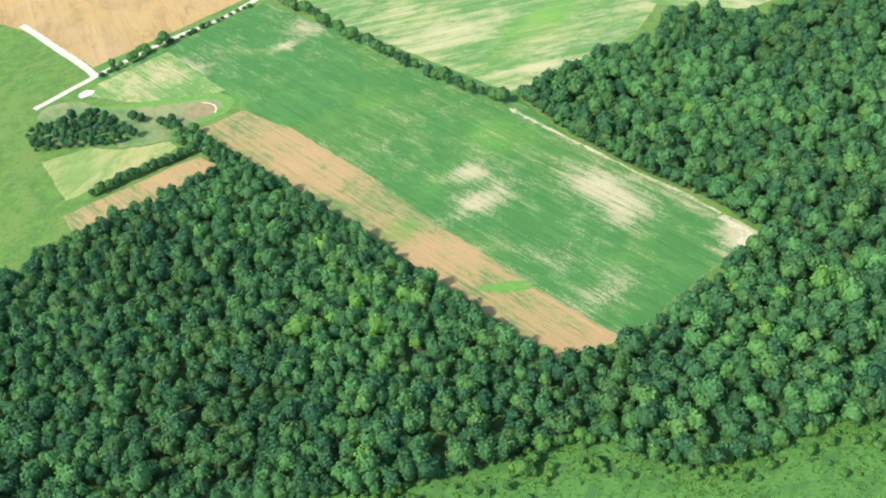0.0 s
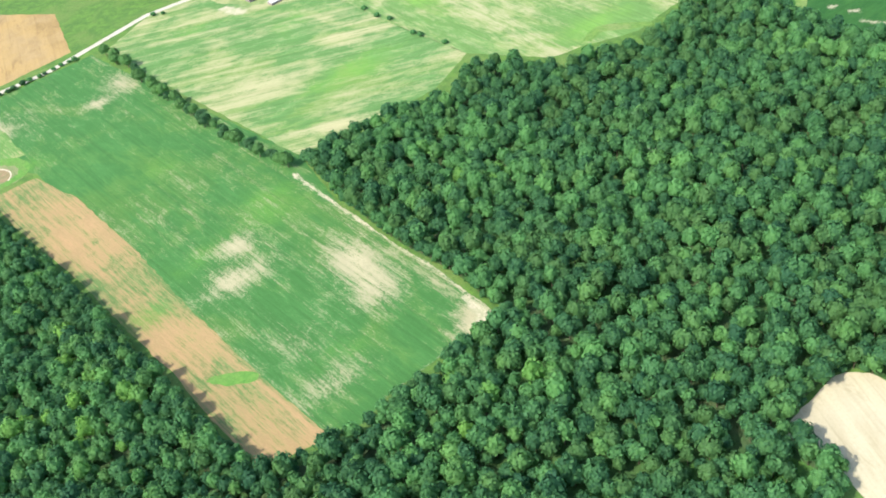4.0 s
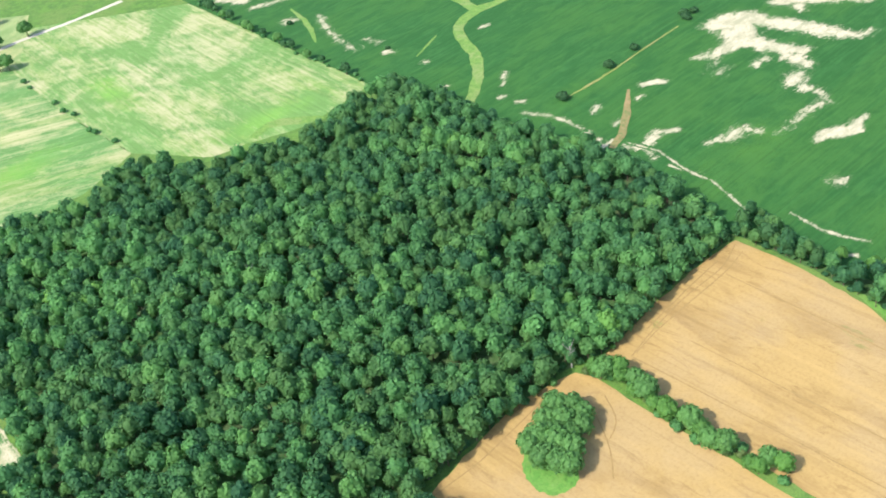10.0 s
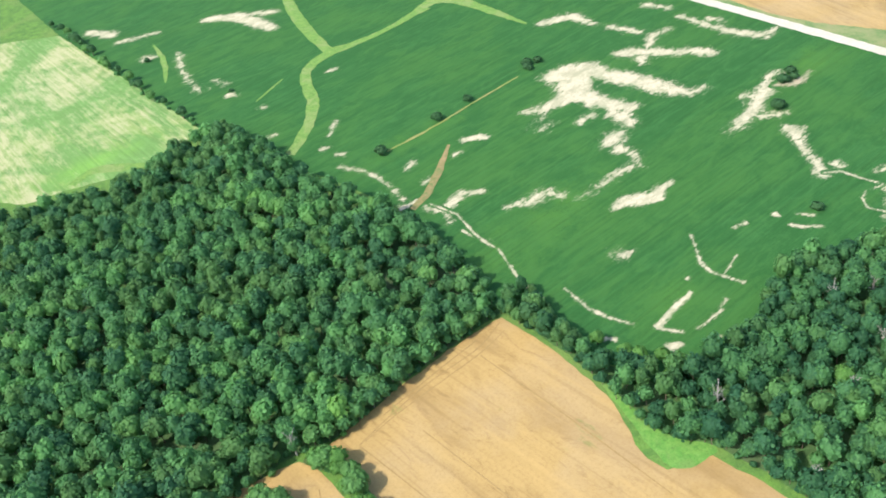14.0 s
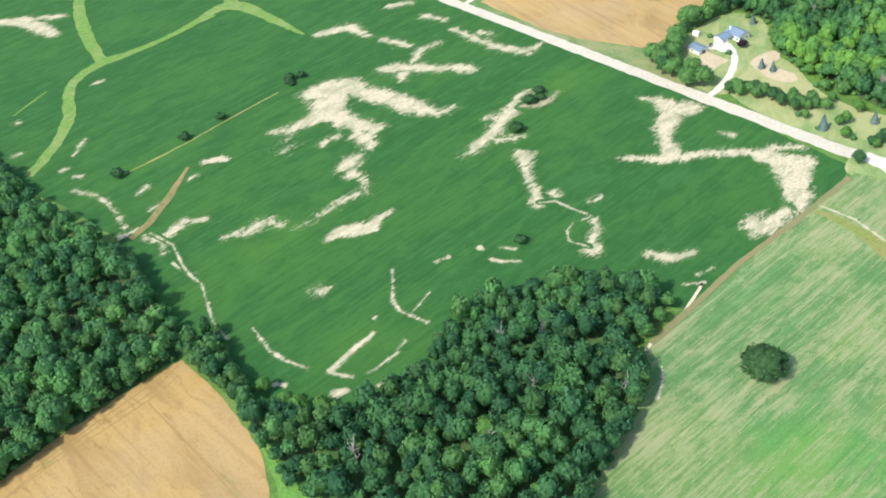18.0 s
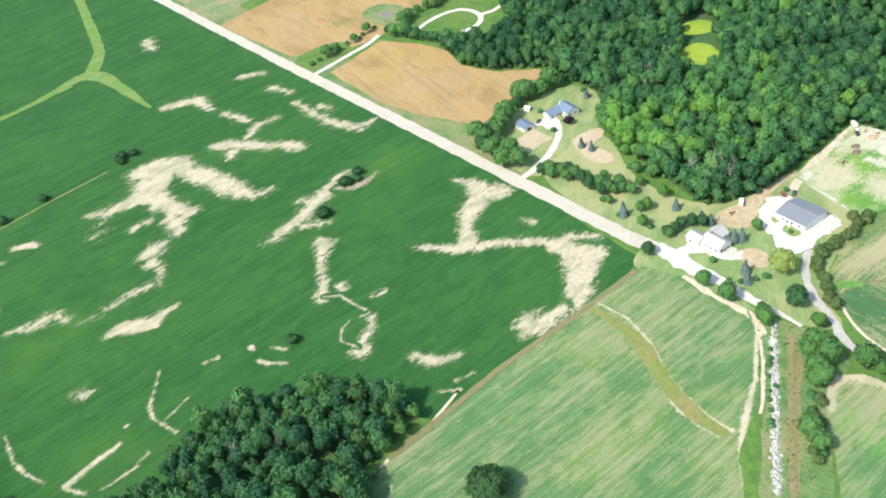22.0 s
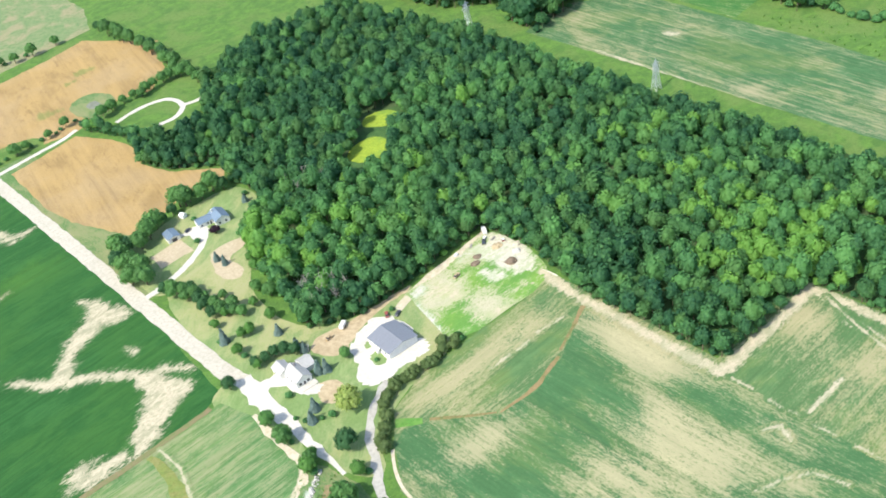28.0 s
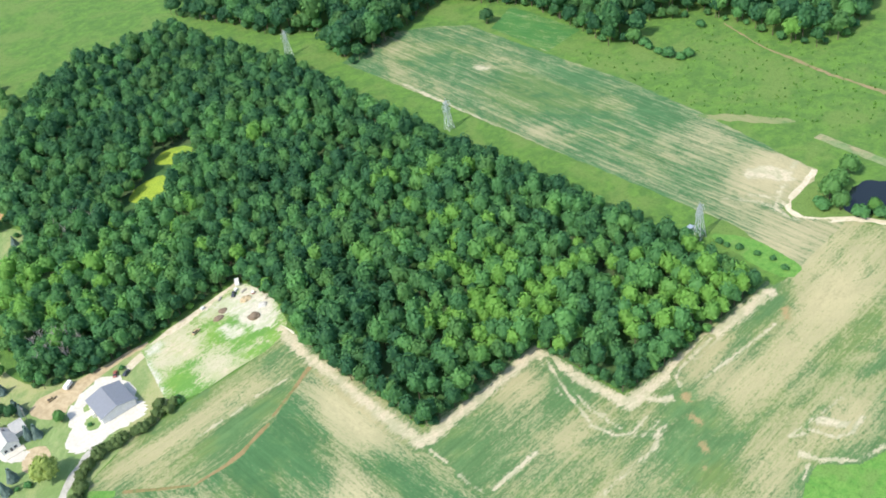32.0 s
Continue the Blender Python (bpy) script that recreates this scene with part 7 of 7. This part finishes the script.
def car(m, paint, label, kind="car"):
    top = thing(kind, m, label, kind, "parked vehicles")
    bm = box(bmesh.new(), -2.2, 2.2, -0.9, 0.9, 0.35, 0.95, 0.12)
    body = part("body", bm, paint, top)
    bm = bmesh.new()
    vs = [bm.verts.new(v) for v in ((-1.5, -0.8, 0.95), (1.0, -0.8, 0.95), (1.0, 0.8, 0.95), (-1.5, 0.8, 0.95), (-1.1, -0.65, 1.5), (0.4, -0.65, 1.5), (0.4, 0.65, 1.5), (-1.1, 0.65, 1.5))]
    for f in ((3, 2, 1, 0), (4, 5, 6, 7), (0, 1, 5, 4), (1, 2, 6, 5), (2, 3, 7, 6), (3, 0, 4, 7)):
        bm.faces.new([vs[k] for k in f])
    part("windows", bm, M_GLASS, body)
    part("roof", box(bmesh.new(), -1.05, 0.35, -0.62, 0.62, 1.5, 1.56, 0.02), paint, body)
    for x in (-1.4, 1.4):
        for y in (-0.85, 0.85):
            wheel = part("wheel", rod(bmesh.new(), (x, y - 0.1, 0.33), (x, y + 0.1, 0.33), 0.33, 0.33, 12), M_TYRE, top)
            part("rim", rod(bmesh.new(), (x, y - 0.115, 0.33), (x, y + 0.115, 0.33), 0.18, 0.18, 8), M_STEEL, wheel)
    return top


def trailer(m, label):
    top = thing("trailer", m, label, "trailer")
    part("body", box(bmesh.new(), -2.4, 2.4, -1.1, 1.1, 0.6, 2.3, 0.08), M_SIDING, top)
    part("drawbar", box(bmesh.new(), 2.4, 3.6, -0.06, 0.06, 0.55, 0.67), M_STEEL, top)
    for y in (-1.15, 1.15):
        part("wheel", rod(bmesh.new(), (0, y - 0.1, 0.36), (0, y + 0.1, 0.36), 0.36, 0.36, 12), M_TYRE, top)
    return top


def heap(name, m, r, h, mat, label, category, seed):
    rng = random.Random(seed)
    bm = bmesh.new()
    bmesh.ops.create_icosphere(bm, subdivisions=3, radius=1)
    for v in bm.verts:
        n = noise.noise(v.co * 1.7 + Vector((seed, 0, 0))) * 0.35 + rng.uniform(-0.06, 0.06)
        v.co = Vector((v.co.x * r * (1 + n), v.co.y * r * 0.8 * (1 + n), max(v.co.z, -0.15) * h * (1 + n)))
    me_ = bpy.data.meshes.new(name)
    bm.to_mesh(me_)
    bm.free()
    me_.materials.append(mat)
    ob = new(name, me_)
    ob.matrix_world = m
    return tagged(ob, label, category)


car(pose(1025.9, -23.6, 0.13, 0, 0, 30), M_DARKPAINT, "dark parked car behind the shed")
car(pose(1022, -20.1, 0.13, 0, 0, 60), M_REDPAINT, "dull red car behind the shed")
car(pose(1090.8, -15.5, 0.13, 0, 0, 48), M_DARKPAINT, "dark pickup parked on the yard track", "pickup")
car(pose(930, 604.3, 0.18, 0, 0, 92), M_DARKPAINT, "dark car driving on the gravel road")
car(pose(996, 130.9, 0.18, 0, 0, 20), M_DARKPAINT, "dark car on the white forecourt")
trailer(pose(1003.2, -9.4, 0.1, 0, 0, 35), "white box trailer by the bank")
trailer(pose(1097.2, -9.3, 0.1, 0, 0, 60), "white box trailer at the yard corner")
loader = car(pose(993.9, -10.9, 0.1, 0, 0, 10), M_TANPAINT, "tan utility tractor on dry ground", "tractor")
car(pose(1063, -25, 0.12, 0, 0, 15), M_TANPAINT, "small tan cart on thin grass", "cart")
heap("brush_pile", pose(1088, -38.5, 0.1), 3.4, 1.6, M_BRUSH, "brown pile of cut brush in the yard", "brush pile", 3)
heap("dirt_pile", pose(1093, -23.3, 0.1), 3.0, 1.2, M_DIRT, "heap of brown earth in the yard", "dirt pile", 5)
heap("rock_pile", pose(1100.4, -30.2, 0.1), 2.4, 1.3, M_GRAVEL, "heap of pale stones at the yard edge", "rock pile", 7)
heap("brush_pile", pose(1080.5, -21.6, 0.1), 2.6, 0.7, M_BRUSH, "low grey brush pile by the track", "brush pile", 9)


def lumber_stack(m, label):
    top = thing("lumber_stack", m, label, "lumber", "yard clutter")
    for k in range(3):
        part("bearer", box(bmesh.new(), -1.4 + 1.4 * k - 0.06, -1.4 + 1.4 * k + 0.06, -0.6, 0.6, 0, 0.1), M_DEAD, top)
    for z in range(3):
        for k in range(5):
            part("plank", box(bmesh.new(), -1.8 + 0.1 * ((k + z) % 3), 1.8, -0.58 + 0.24 * k, -0.37 + 0.24 * k, 0.1 + 0.11 * z, 0.2 + 0.11 * z, 0.01), M_DEAD, top)
    return top


def crate(m, mat, label):
    top = thing("crate", m, label, "crate", "yard clutter")
    part("body", box(bmesh.new(), -0.9, 0.9, -0.7, 0.7, 0.1, 1.1, 0.04), mat, top)
    part("lid", box(bmesh.new(), -0.95, 0.95, -0.75, 0.75, 1.1, 1.2, 0.02), M_TRIM, top)
    for x in (-0.7, 0.7):
        part("runner", box(bmesh.new(), x - 0.08, x + 0.08, -0.7, 0.7, 0, 0.1), M_DEAD, top)
    return top


lumber_stack(pose(1084.5, -12.5, 0.14, 0, 0, 40), "stack of grey boards beside the yard track")
lumber_stack(pose(1096, -17, 0.14, 0, 0, 15), "stack of grey boards at the woodland edge")
crate(pose(1093.5, -13.5, 0.14, 0, 0, 25), M_SIDING, "white box in the earth yard")
crate(pose(1098, -22.5, 0.14, 0, 0, 70), M_REDPAINT, "dull red box in the earth yard")
crate(pose(1074.5, -12.2, 0.14, 0, 0, 10), M_SIDING, "white box beside the yard track")
heap("rubble_heap", pose(1096, -34, 0.1), 2.6, 1.0, M_RUBBLE, "heap of broken pale concrete in the yard", "rubble heap", 11)
heap("brush_pile", pose(1076, -25, 0.1), 2.8, 0.8, M_BRUSH, "grey tangled brush pile on thin grass", "brush pile", 13)
